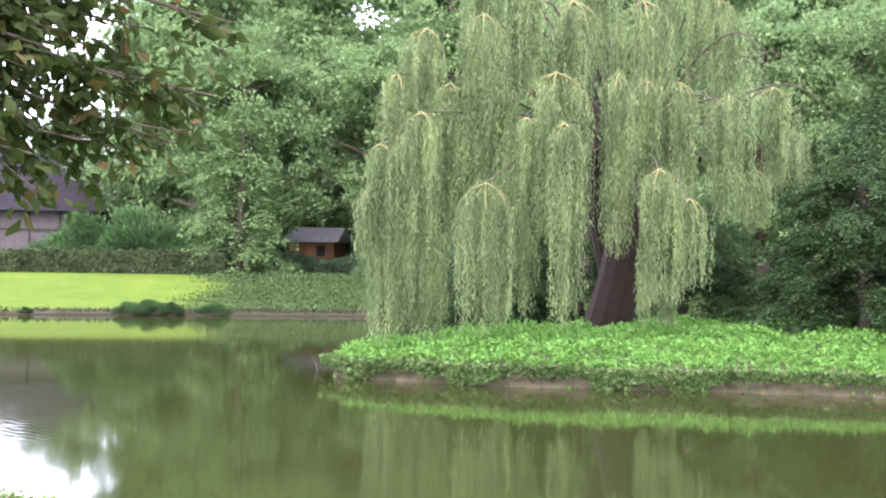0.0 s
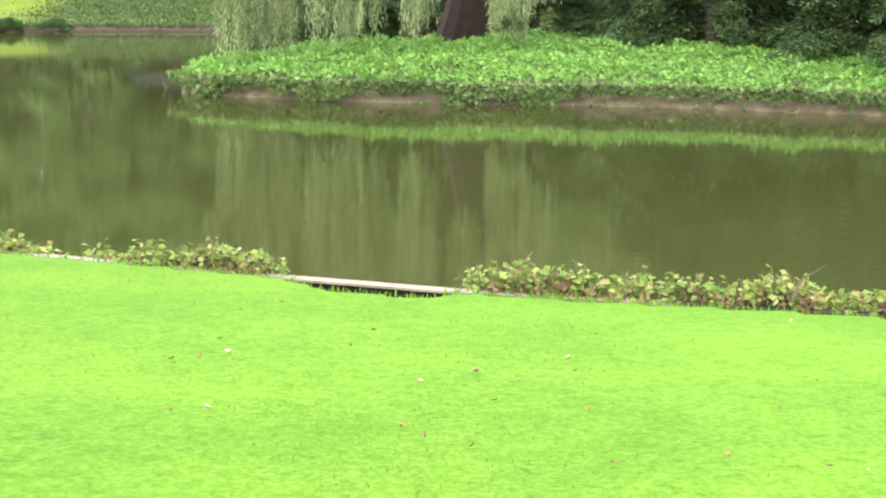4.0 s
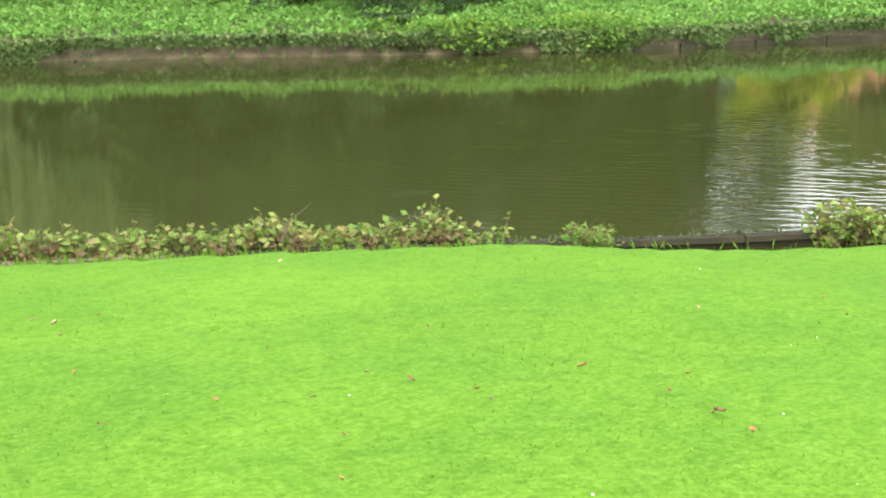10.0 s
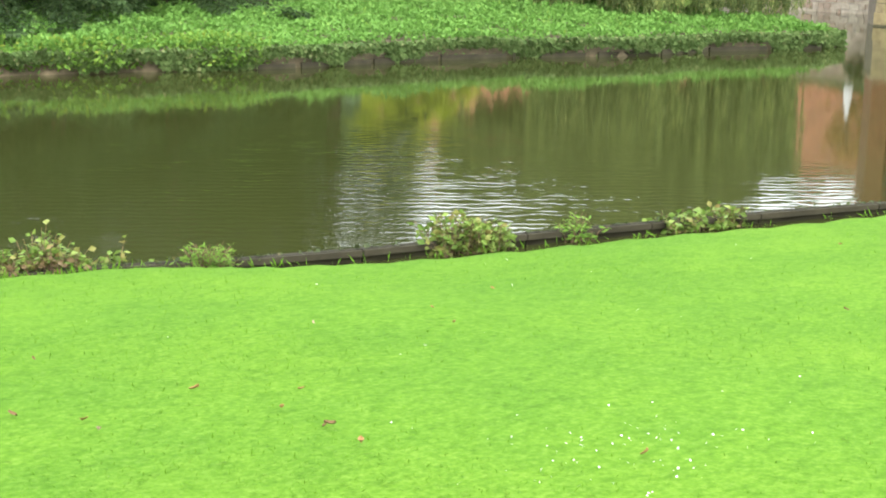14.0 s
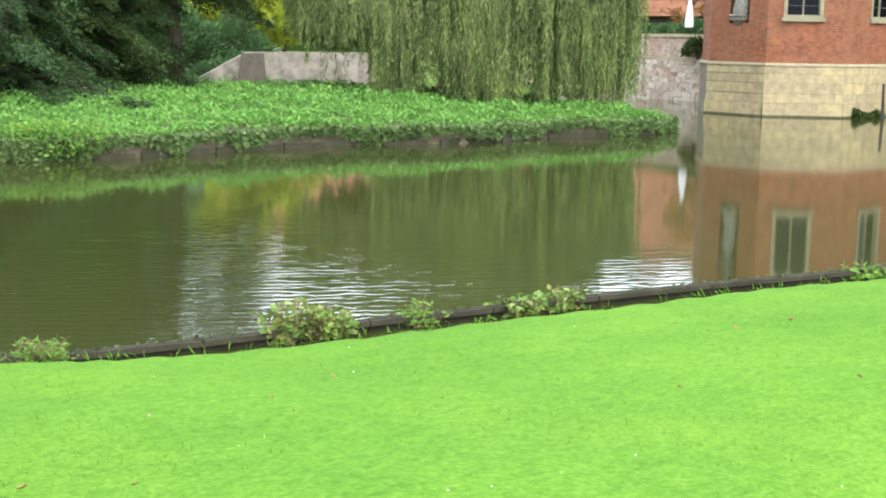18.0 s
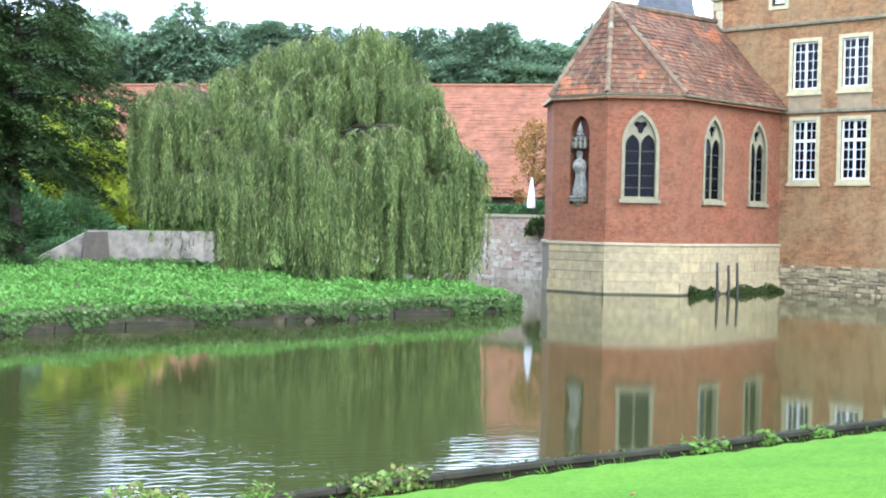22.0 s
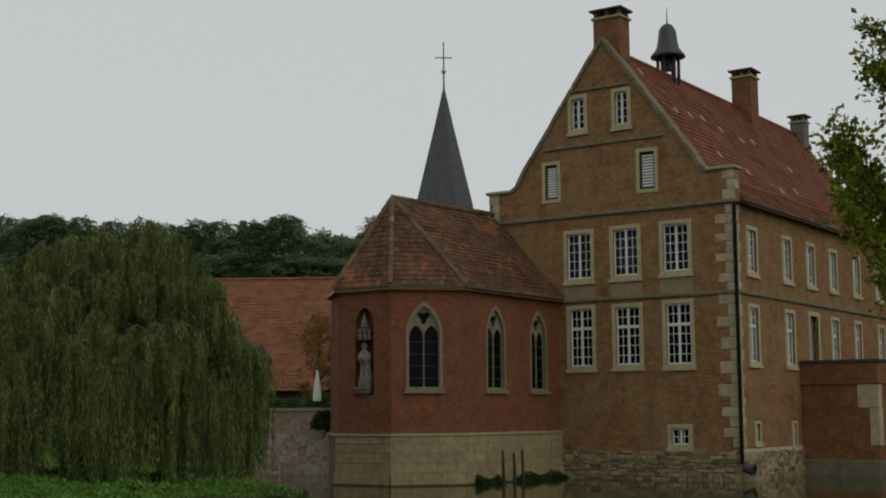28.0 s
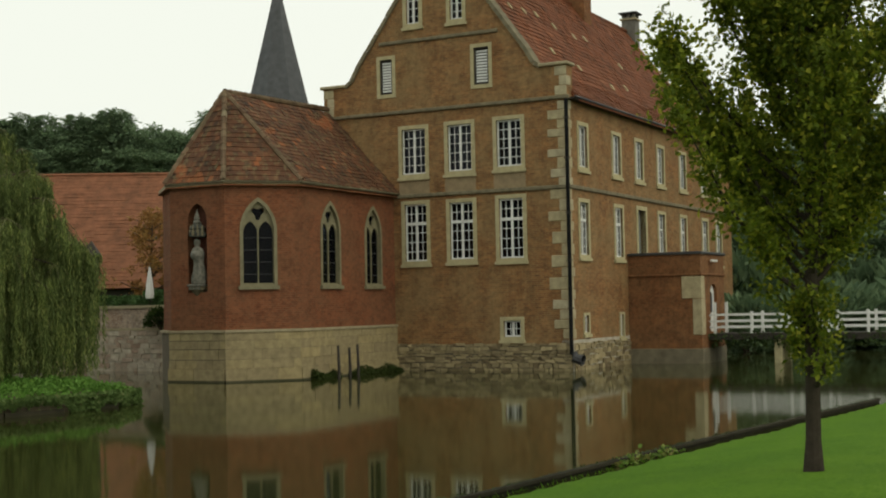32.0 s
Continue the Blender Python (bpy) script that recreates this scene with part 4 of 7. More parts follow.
def chapel_window(m, mid, half):
    sill, spring, apex = 3.82, 5.95, 7.08
    out = prism("arched_window", arch(mid, half + 0.13, sill - 0.05, spring, apex + 0.18), [arch(mid, half, sill, spring, apex)], m @ Matrix.Translation((0, -0.035, 0)), 0.3, CHAPEL_STONE, chapel, "pointed stone window with two lights and tracery")
    sl = box_v(mid - half - 0.2, mid + half + 0.2, -0.12, 0.1, sill - 0.2, sill - 0.055)
    part_np("sill", [m @ Vector(p) for p in sl], BOX_F, CHAPEL_STONE, out)
    lw = half / 2 - 0.022
    t = prism("tracery", arch(mid, half, sill, spring, apex), [arch(mid - half / 2, lw, sill + 0.05, 5.85, 6.32, 4), arch(mid + half / 2, lw, sill + 0.05, 5.85, 6.32, 4),
              [(mid + 0.22 * math.cos(a) * (1 + 0.3 * math.cos(3 * a - 1.57)), 6.64 + 0.22 * math.sin(a) * (1 + 0.3 * math.cos(3 * a - 1.57))) for a in np.linspace(0, 2 * math.pi, 24, endpoint=False)]],
              m @ Matrix.Translation((0, 0.1, 0)), 0.12, CHAPEL_STONE, out)
    for sgn in (-1, 1):
        pane = arch(mid + sgn * half / 2, lw + 0.02, sill + 0.02, 5.86, 6.36, 4)
        prism("pane", pane, [], m @ Matrix.Translation((0, 0.16, 0)), 0.012, GLASS, out, "dark leaded glass")
        for k in range(4):
            z = sill + 0.4 + 0.48 * k
            part_np("glazing_bar", [m @ Vector(p) for p in box_v(mid + sgn * half / 2 - lw, mid + sgn * half / 2 + lw, 0.14, 0.158, z - 0.012, z + 0.012)], BOX_F, LEAD, out)
    prism("rose_pane", [(mid + 0.27 * math.cos(a), 6.6 + 0.27 * math.sin(a)) for a in np.linspace(0, 2 * math.pi, 12, endpoint=False)], [], m @ Matrix.Translation((0, 0.17, 0)), 0.012, GLASS, out)


for i, (a, b) in enumerate(FACES):
    ln, m = np.linalg.norm(b - a), face_m(a, b)
    hs = [arch(mid, half + 0.12, 3.72, 5.95, 7.23) for mid, half in WINS.get(i, [])]
    if i == 0:
        hs = [arch(ln / 2, 0.47, 3.55, 6.4, 7.08)]
    prism("brick_wall", rect(0, ln, PLIN, EAVE), hs, m, 0.45, BRICK_RED, chapel, "deep red brick chapel wall" if i == 0 else "")
    for mid, half in WINS.get(i, []):
        chapel_window(m, mid, half)
    pz = box_v(-0.03, ln + 0.03, -0.075, 0.45, -0.9, PLIN - 0.1)
    pl = part_np("plinth", [m @ Vector(p) for p in pz], BOX_F, MORTAR, chapel, "ashlar sandstone plinth standing in the water" if i == 0 else "")
    part_np("plinth_moulding", [m @ Vector(p) for p in box_v(-0.05, ln + 0.05, -0.14, 0.45, PLIN - 0.1, PLIN)], BOX_F, STONE, chapel)
    part_np("cornice", [m @ Vector(p) for p in box_v(-0.06, ln + 0.06, -0.16, 0.3, EAVE - 0.02, EAVE + 0.14)], BOX_F, STONE, chapel)
    if i < 3:
        z = -0.1
        for row, h in enumerate((0.17, 0.46, 0.36, 0.41, 0.34, 0.4)):
            s = -0.05 if row % 2 else -0.2
            small = i == 0 and row > 1
            while s < ln:
                w = (0.55 if small else 1.0) * (0.6 + 0.9 * rng.random())
                p, q = max(s, -0.05), min(s + w - 0.01, ln + 0.05)
                if q - p > 0.08:
                    pr = -0.09 - 0.02 * rng.random() - (0.07 if row < 2 else 0) + (0.012 if small and rng.random() < 0.3 else 0)
                    part_np("stone", [m @ Vector(k) for k in box_v(p, q, pr, 0.0, z, min(z + h - (0.03 if small else 0.01), PLIN - 0.11))], BOX_F, WET_STONE if row == 0 else ASHLAR, pl)
                s += w
            z += h
m0 = face_m(Q0, Q1)
prism("niche_back", arch(1.35, 0.55, 3.45, 6.45, 7.2), [], m0 @ Matrix.Translation((0, 0.4, 0)), 0.08, plain("niche_brick", (0.13, 0.05, 0.032), 0.9, 0.3), chapel)
top = np.array([-7.85, AX_Y, 11.75])
ridge_in = np.array([0.0, AX_Y, 11.95])
cen = np.array([-7.0, AX_Y])


def out(p, k=1.07):
    q = cen + (p - cen) * k if p[0] < -1 else np.array([p[0], p[1] + (0.3 if p[1] > AX_Y else -0.3)])
    return np.array([q[0], q[1], EAVE + 0.12])


E0, E1, E2, E3, EM1, EM2 = out(Q0), out(Q1), out(Q2), out(Q3), out(QM1), out(QM2)
vs = [E0, E1, E2, E3, EM1, EM2, top, ridge_in]
croof = part_np("roof", np.array(vs) - (0, 0, 0.16), [(0, 6, 1), (1, 6, 2), (2, 6, 7, 3), (4, 6, 0), (5, 7, 6, 4), (0, 1, 2, 3, 5, 4), (3, 7, 5)], TILE_CHAPEL, chapel, "mossy red-brown tiled roof with patches of newer orange tiles")
tiles([E1, E2, top, top], 0.2, 0.24, TILE_CHAPEL, croof, limit=110, step=0.016)
tiles([E2, E3, ridge_in, top], 0.2, 0.24, TILE_CHAPEL, croof, limit=180, step=0.016)
tiles([E0, E1, top, top], 0.2, 0.24, TILE_CHAPEL, croof, step=0.016)
for a, b in ((E0, top), (E1, top), (E2, top), (top, ridge_in)):
    n = int(np.linalg.norm(b - a) / 0.34)
    for k in range(n):
        p, q = a + (b - a) * k / n, a + (b - a) * (k + 1.08) / n
        vv, ff = tube([p + (0, 0, 0.05), q + (0, 0, 0.03)], [0.13, 0.105], 7)
        part_np("hip_tile", vv, ff, TILE_HIP, croof)
part_np("gutter", *join_vf([tube([E0, E1, E2, E3], [0.055] * 4, 6)]), MOSSY, chapel)

# ---- spire, statue, barn and walls beyond ----
spire = thing("church_spire", pose(76.9, 34.1, 0), "slender grey slate spire with a cross on top", "spire")
part_np("tower", *lathe([(2.0, 1.6), (2.0, 14.2)], 8), BRICK_OLD, spire)
part_np("spire_roof", *lathe([(2.5, 13.9), (2.05, 15.1), (1.45, 17.5), (0.6, 20.9), (0.06, 23.2)], 8), SLATE, spire, "grey slate spire roof")
part_np("cross_shaft", *tube([(0, 0, 23.0), (0, 0, 26.2)], [0.06, 0.04], 6), LEAD, spire)
part_np("cross_arm", *tube([(0.25, -0.5, 25.2), (-0.25, 0.5, 25.2)], [0.045, 0.045], 6), STONE_PALE, spire)
part_np("orb", *lathe([(0, 0.16), (0.12, 0.1), (0.16, 0), (0.12, -0.1), (0, -0.16)], 10, (0, 0, 24.3)), STONE_PALE, spire)

m0w = HOUSE @ face_m(Q0, Q1) @ Matrix.Translation((1.3, 0.1, -0.33))
sv, sf = lathe([(0.0, 0.0), (0.29, 0.0), (0.3, 0.05), (0.28, 0.25), (0.255, 0.5), (0.225, 0.75), (0.22, 0.95), (0.26, 1.08), (0.285, 1.18), (0.275, 1.32), (0.22, 1.41), (0.11, 1.48), (0.1, 1.53), (0.135, 1.58), (0.15, 1.66), (0.135, 1.74), (0.08, 1.81), (0.0, 1.83)], 36, (0, 0, 4.2))
ang, hh = np.arctan2(sv[:, 1], sv[:, 0]), sv[:, 2] - 4.2
low_f, front_f = np.clip(1.35 - hh, 0, 1) * np.clip(hh * 4, 0, 1), np.clip(-np.sin(ang), 0, 1)
fold = 1 + 0.2 * np.sin(6 * ang + 1.6 * hh) * low_f + 0.1 * np.sin(13 * ang - 3.0 * hh) * low_f
fold = fold + 0.5 * np.exp(-((hh - 1.12) / 0.11) ** 2) * front_f ** 2 + 0.25 * np.exp(-((hh - 1.28) / 0.1) ** 2) * front_f ** 3 * (np.cos(ang) > -0.2)
fold = fold - 0.22 * np.exp(-((hh - 1.62) / 0.08) ** 2) * front_f ** 4
sv[:, 0] = sv[:, 0] * fold + 0.045 * np.sin(2.6 * hh)
sv[:, 1] = sv[:, 1] * fold * 0.78
st = new("statue", mesh_data("statue", sv, sf, FIGURE, True))
st.matrix_basis = m0w
tagged(st, "weathered pale stone figure standing in a wall niche", "statue")
cons = thing("console", m0w, "carved stone console carrying the niche figure", "console")
box("slab", (-0.36, 0.36, -0.3, 0.3, 4.12, 4.2), FIGURE, cons, "", 0.02)
box("block", (-0.31, 0.31, -0.24, 0.3, 3.96, 4.12), MOSSY, cons, "dark carved block", 0.02)
for k in range(4):
    box("carving", (-0.27 + 0.15 * k, -0.17 + 0.15 * k, -0.27, -0.24, 3.99, 4.09), FIGURE, cons)
part_np("bracket", *lathe([(0.05, 3.68), (0.14, 3.78), (0.24, 3.9), (0.28, 3.96), (0.0, 3.96)], 8), MOSSY, cons)
can = thing("canopy", m0w, "small carved stone canopy above the niche figure", "canopy")
hv, hf = lathe([(0.2, 6.06), (0.3, 6.08), (0.33, 6.2), (0.26, 6.34), (0.3, 6.42), (0.2, 6.56), (0.12, 6.62)], 24)
hv[:, :2] *= (1 + 0.14 * np.cos(6 * np.arctan2(hv[:, 1], hv[:, 0])))[:, None]
part_np("hood", hv, hf, plain("sooty_carved_stone", (0.06, 0.062, 0.052), 0.9, 0.5, 0.1, 0.3), can, "dark sooty carved hood")
for k in range(5):
    a = -2.9 + 0.65 * k
    part_np("hood_pinnacle", *lathe([(0.05, 6.1), (0.06, 6.3), (0.03, 6.36), (0.045, 6.4), (0.0, 6.6)], 6, (0.3 * math.cos(a), 0.3 * math.sin(a), 0)), MOSSY, can)
part_np("pinnacle", *lathe([(0.13, 6.6), (0.17, 6.66), (0.11, 6.74), (0.13, 6.8), (0.06, 7.0), (0.0, 7.2)], 8, (0, -0.04, 0)), FIGURE, can)
for k, (x, zt) in enumerate(((2.0, 1.3), (2.85, 1.2), (3.5, 1.3))):
    po = HOUSE @ Vector((-8.0 + x, 8.5 - 0.75, 0))
    o = part_np("mooring_post", *tube([(0, 0, -0.9), (0.02, 0, 0.4), (0.0, 0.02, zt)], [0.07, 0.065, 0.05], 7), DARK)
    o.location = po
    tagged(o, "dark weathered wooden post standing in the water", "post", "posts by the chapel")
MOSS_LEAF = leaf_mat("bank_moss", (0.018, 0.03, 0.007), (0.036, 0.056, 0.012), (0.065, 0.09, 0.022), None, 0.05, 0.25)
for x, w in ((0.5, 1.7), (3.3, 4.1)):
    pts = np.stack([x + w * rng.random(2600), 8.5 - 0.15 - 0.45 * rng.random(2600) ** 1.5, rng.random(2600) ** 1.3], 1)
    pts[:, 2] *= 0.27 - 0.4 * (8.35 - pts[:, 1]) + 0.12 * np.sin(3.1 * pts[:, 0])
    pts[:, 2] += 0.02
    pts[:, 0] -= 7.7
    pts = np.array([HOUSE @ Vector(p) for p in pts])
    tagged(part_np("moss_bank", *leaves(pts, 0.09, flat=0.3), MOSS_LEAF), "dark moss and weed along the chapel's foot", "weed", kind="stuff")

# garden wall behind the water, terrace, barn
gw = thing("garden_wall", HOUSE, "tall weathered stone garden wall rising from the water", "wall")
prism("wall_face", rect(16.0, 44.0, -0.9, 3.0), [], Matrix.Translation((-2.2, 0, 0)) @ GABLE, 0.7, WALL_STONE, gw)
part_np("coping", box_v(-2.3, -1.4, 16.0, 44.0, 3.0, 3.14), BOX_F, STONE, gw)
part_np("wall_ledge", box_v(-2.26, -2.2, 16.0, 44.0, 1.95, 2.05), BOX_F, STONE, gw)
rubble(gw, Matrix.Translation((-2.2, 0, 0)) @ GABLE, 16.0, 27.0, -0.05, 1.93, 0.5, 0.2, 0.05, stone_block_mat("wall_block", (0.46, 0.41, 0.33), (0.42, 0.36, 0.29), (0.34, 0.245, 0.19)), 300)
box("upper_brickwork", (-2.225, -2.19, 16.0, 44.0, 2.06, 2.99), brick_mat("pale_wall_brick", (0.36, 0.25, 0.18), (0.28, 0.18, 0.13), (0.38, 0.33, 0.27), (0.4, 0.36, 0.3), worn=0.9), gw, "faded pink brick courses below the coping")
box("brick_patch", (-2.24, -2.1, 17.5, 18.3, 1.1, 1.8), BRICK_RED, gw, "patch of red brick repair")
ter = part_np("terrace", box_v(-1.5, 45.0, 14.5, 75.0, 0.4, 2.9), BOX_F, MEADOW)
ter.matrix_basis = HOUSE
tagged(ter, "raised ground behind the garden wall", "terrace", kind="structure")
lw = thing("low_wall", Matrix.Identity(4), "low pale stone wall with a sloping end and buttress", "wall")
a, b = Vector((43.3, 48.9, 0)), Vector((51.6, 43.1, 0))
dv = (b - a).normalized()
fm = Matrix(((dv.x, -dv.y, 0, a.x), (dv.y, dv.x, 0, a.y), (0, 0, 1, 0), (0, 0, 0, 1)))
prism("wall_face", [(-1.6, -0.6), (7.6, -0.6), (7.6, 2.0), (1.2, 1.95), (0.2, 1.4), (-1.6, 0.4)], [], fm, 0.5, plain("limewashed_wall", (0.2, 0.175, 0.135), 0.95, 0.6, 0.5, 0.4), lw)
prism("buttress", [(0.7, -0.6), (2.2, -0.6), (1.95, 1.9), (0.95, 1.9)], [], fm @ Matrix.Translation((0, -0.4, 0)), 0.4, plain("dark_masonry", (0.085, 0.07, 0.05), 0.95, 0.3), lw, "dark leaning buttress")

barn = thing("barn", Matrix.Identity(4), "long low barn with a broad orange-red tiled roof", "barn")
b0, b1 = np.array([66.0, 79.0, 0]), np.array([80.6, 42.2, 0])
al = unit(b1 - b0)
bk = np.array([-al[1], al[0], 0]) * np.array([1, 1, 0])
if bk[0] < 0:
    bk = -bk
ev, rg, dp = np.array([0, 0, 4.4]), np.array([0, 0, 12.6]), 7.5
hip = 2.2
v = [b0, b1, b1 + bk * 2 * dp, b0 + bk * 2 * dp]
part_np("barn_wall", np.array([p + (0, 0, 1.0) for p in v] + [p + ev - (0, 0, 0.1) for p in v]), BOX_F, DARK, barn, "dark timber barn wall under deep eaves")
o1, o2 = b0 - bk * 0.6, b1 - bk * 0.6 + al * 0.3
r0, r1 = b0 + bk * dp + rg, b1 + bk * dp + rg - al * hip
bv = [o1 + ev, o2 + ev, r1, r0, b1 + bk * (2 * dp + 0.6) + ev, b0 + bk * (2 * dp + 0.6) + ev]
br = part_np("barn_roof", np.array(bv), [(0, 1, 2, 3), (1, 4, 2), (4, 5, 3, 2), (0, 3, 5), (0, 5, 4, 1)], TILE_BARN, barn, "orange-red tiled roof")
tiles([o1 + ev, o2 + ev, r1, r0], 0.36, 0.34, TILE_BARN, br, lift=0.0, step=0.006)
v, f = tube([r0, r1, o2 + ev], [0.16, 0.16, 0.12], 6)
part_np("ridge_tiles", v, f, TILE_BARN, br)
hut = thing("roof_hut", pose(65.4, 40.2, 4.75, 0, 0, 20) @ Matrix.Scale(0.62, 4), "tiny dark shed with a pointed grey roof", "shed")
box("shed_wall", (-0.55, 0.55, -0.5, 0.5, -0.6, 2.0), DARK, hut)
part_np("shed_roof", [(-0.9, -0.8, 1.9), (0.9, -0.8, 1.9), (0.9, 0.8, 1.9), (-0.9, 0.8, 1.9), (0, 0, 3.3)], [(0, 1, 4), (1, 2, 4), (2, 3, 4), (3, 0, 4), (3, 2, 1, 0)], DARK, hut)
um = thing("parasol", pose(58.85, 32.9, 2.95) @ Matrix.Diagonal((0.72, 0.72, 0.8, 1)), "closed white garden parasol on a pole", "parasol")
part_np("pole", *tube([(0, 0, 0), (0, 0, 2.6)], [0.03, 0.03], 6), DARK, um)
part_np("folded_cloth", *lathe([(0.27, 0.65), (0.3, 0.9), (0.22, 1.6), (0.1, 2.3), (0.03, 2.55)], 9), CLOTH, um, "folded white cloth")

# bridge
bridge = thing("footbridge", HOUSE, "footbridge with white timber railings leading to the porch", "bridge")
bx0, bx1, yb = 7.9, 9.9, -PD - 0.05
box("deck", (bx0, bx1, -34.0, yb, 1.05, 1.33), DARK, bridge, "dark planked deck")
part_np("deck_ivy", *leaves(np.stack([bx0 - 0.15 + 0.25 * rng.random(2500), yb - 30 * rng.random(2500), 0.75 + 0.6 * rng.random(2500)], 1), 0.16), YEW, bridge, "dark ivy hanging along the deck edge")
for bx in (bx0 + 0.06, bx1 - 0.06):
    for zz in (0.28, 0.55, 0.84):
        box("rail", (bx - 0.025, bx + 0.025, -33.5, yb, 1.33 + zz - 0.045, 1.33 + zz + 0.045), WHITE, bridge)
    for k in range(20):
        y = yb - 0.25 - 1.7 * k
        box("rail_post", (bx - 0.06, bx + 0.06, y - 0.06, y + 0.06, 1.33, 2.32 if k else 2.75), WHITE, bridge)
for y in (-6.6, -13.0, -20.0):
    for bx in (bx0 + 0.25, bx1 - 0.25):
        box("pier", (bx - 0.18, bx + 0.18, y - 0.18, y + 0.18, -0.9, 1.05), STONE_PALE, bridge, "", 0.03)

# ---- far bank of the lawn: hedge, barn, small house ----
hd = thing("hedge", Matrix.Identity(4), "low clipped brown-green hedge along the far lawn", "hedge")
hv, hf = sheet(np.linspace(-60, -10.2, 60), np.array([73.2, 73.25, 74.4, 74.45]), lambda x, y: np.where((y > 73.22) & (y < 74.43), 2.95 + 0.04 * np.sin(x * 2), 1.2))
part_np("core", hv, hf, HEDGE, hd)
n = 16000
pt = np.stack([-60 + 49.8 * rng.random(n), 73.1 + 1.4 * rng.random(n), 1.5 + 1.5 * rng.random(n)], 1)
pt[: n * 2 // 3, 1] = 73.15
part_np("foliage", *leaves(pt, 0.2), HEDGE, hd)
sb = thing("timber_barn", pose(-27.5, 87.0, 1.7, 0, 0, 14), "dark grey boarded barn with a low black roof", "barn")
box("barn_wall", (-9, 7.0, 0, 8, 0, 4.0), BARN_WALL, sb, "grey vertical boarding")
for k in range(9):
    box("batten", (-8.6 + 1.9 * k, -8.45 + 1.9 * k, -0.06, 0.0, 0, 3.95), DARK, sb)
box("cross_rail", (-9, 7.0, -0.07, 0.0, 2.5, 2.65), DARK, sb)
part_np("barn_roof", [(-9.6, -0.8, 3.8), (7.6, -0.8, 3.8), (7.6, 4, 7.8), (-9.6, 4, 7.8), (7.6, 8.8, 3.8), (-9.6, 8.8, 3.8)], [(0, 1, 2, 3), (3, 2, 4, 5), (0, 3, 5), (1, 4, 2), (0, 5, 4, 1)], plain("dark_roof", (0.028, 0.023, 0.027), 0.95, 0.3, spec=0.1), sb, "dark weathered roof")
sh = thing("cottage", pose(-6.5, 88.0, 1.3, 0, 0, -8), "small orange brick cottage with a pale grey roof", "house")
box("cottage_wall", (-1.6, 1.35, 0, 4, 0, 2.5), HOUSE_WALL, sh)
part_np("cottage_roof", [(-2.0, -0.5, 2.4), (1.7, -0.5, 2.4), (1.7, 2, 3.4), (-2.0, 2, 3.4), (1.7, 4.5, 2.4), (-2.0, 4.5, 2.4)], [(0, 1, 2, 3), (3, 2, 4, 5), (0, 3, 5), (1, 4, 2), (0, 5, 4, 1)], plain("grey_tile", (0.35, 0.32, 0.34), 0.8, 0.2), sh)
box("cottage_window", (0.2, 0.75, -0.04, 0.02, 1.5, 2.15), DARK, sh)
box("cottage_window", (0.9, 1.2, -0.04, 0.02, 0.6, 1.35), DARK, sh)

# ---- trees ----


def limb(a, b, r0, r1, sag=0.0, wob=0.15, n=6, seg=6):
    a, b = np.array(a, float), np.array(b, float)
    t = np.linspace(0, 1, n)[:, None]
    p = a + (b - a) * t + wob * np.linalg.norm(b - a) * 0.3 * np.sin(np.pi * t) * rng.normal(size=3)
    p[:, 2] += sag * np.sin(np.pi * t[:, 0])
    return tube(p, np.linspace(r0, r1, n), seg), p


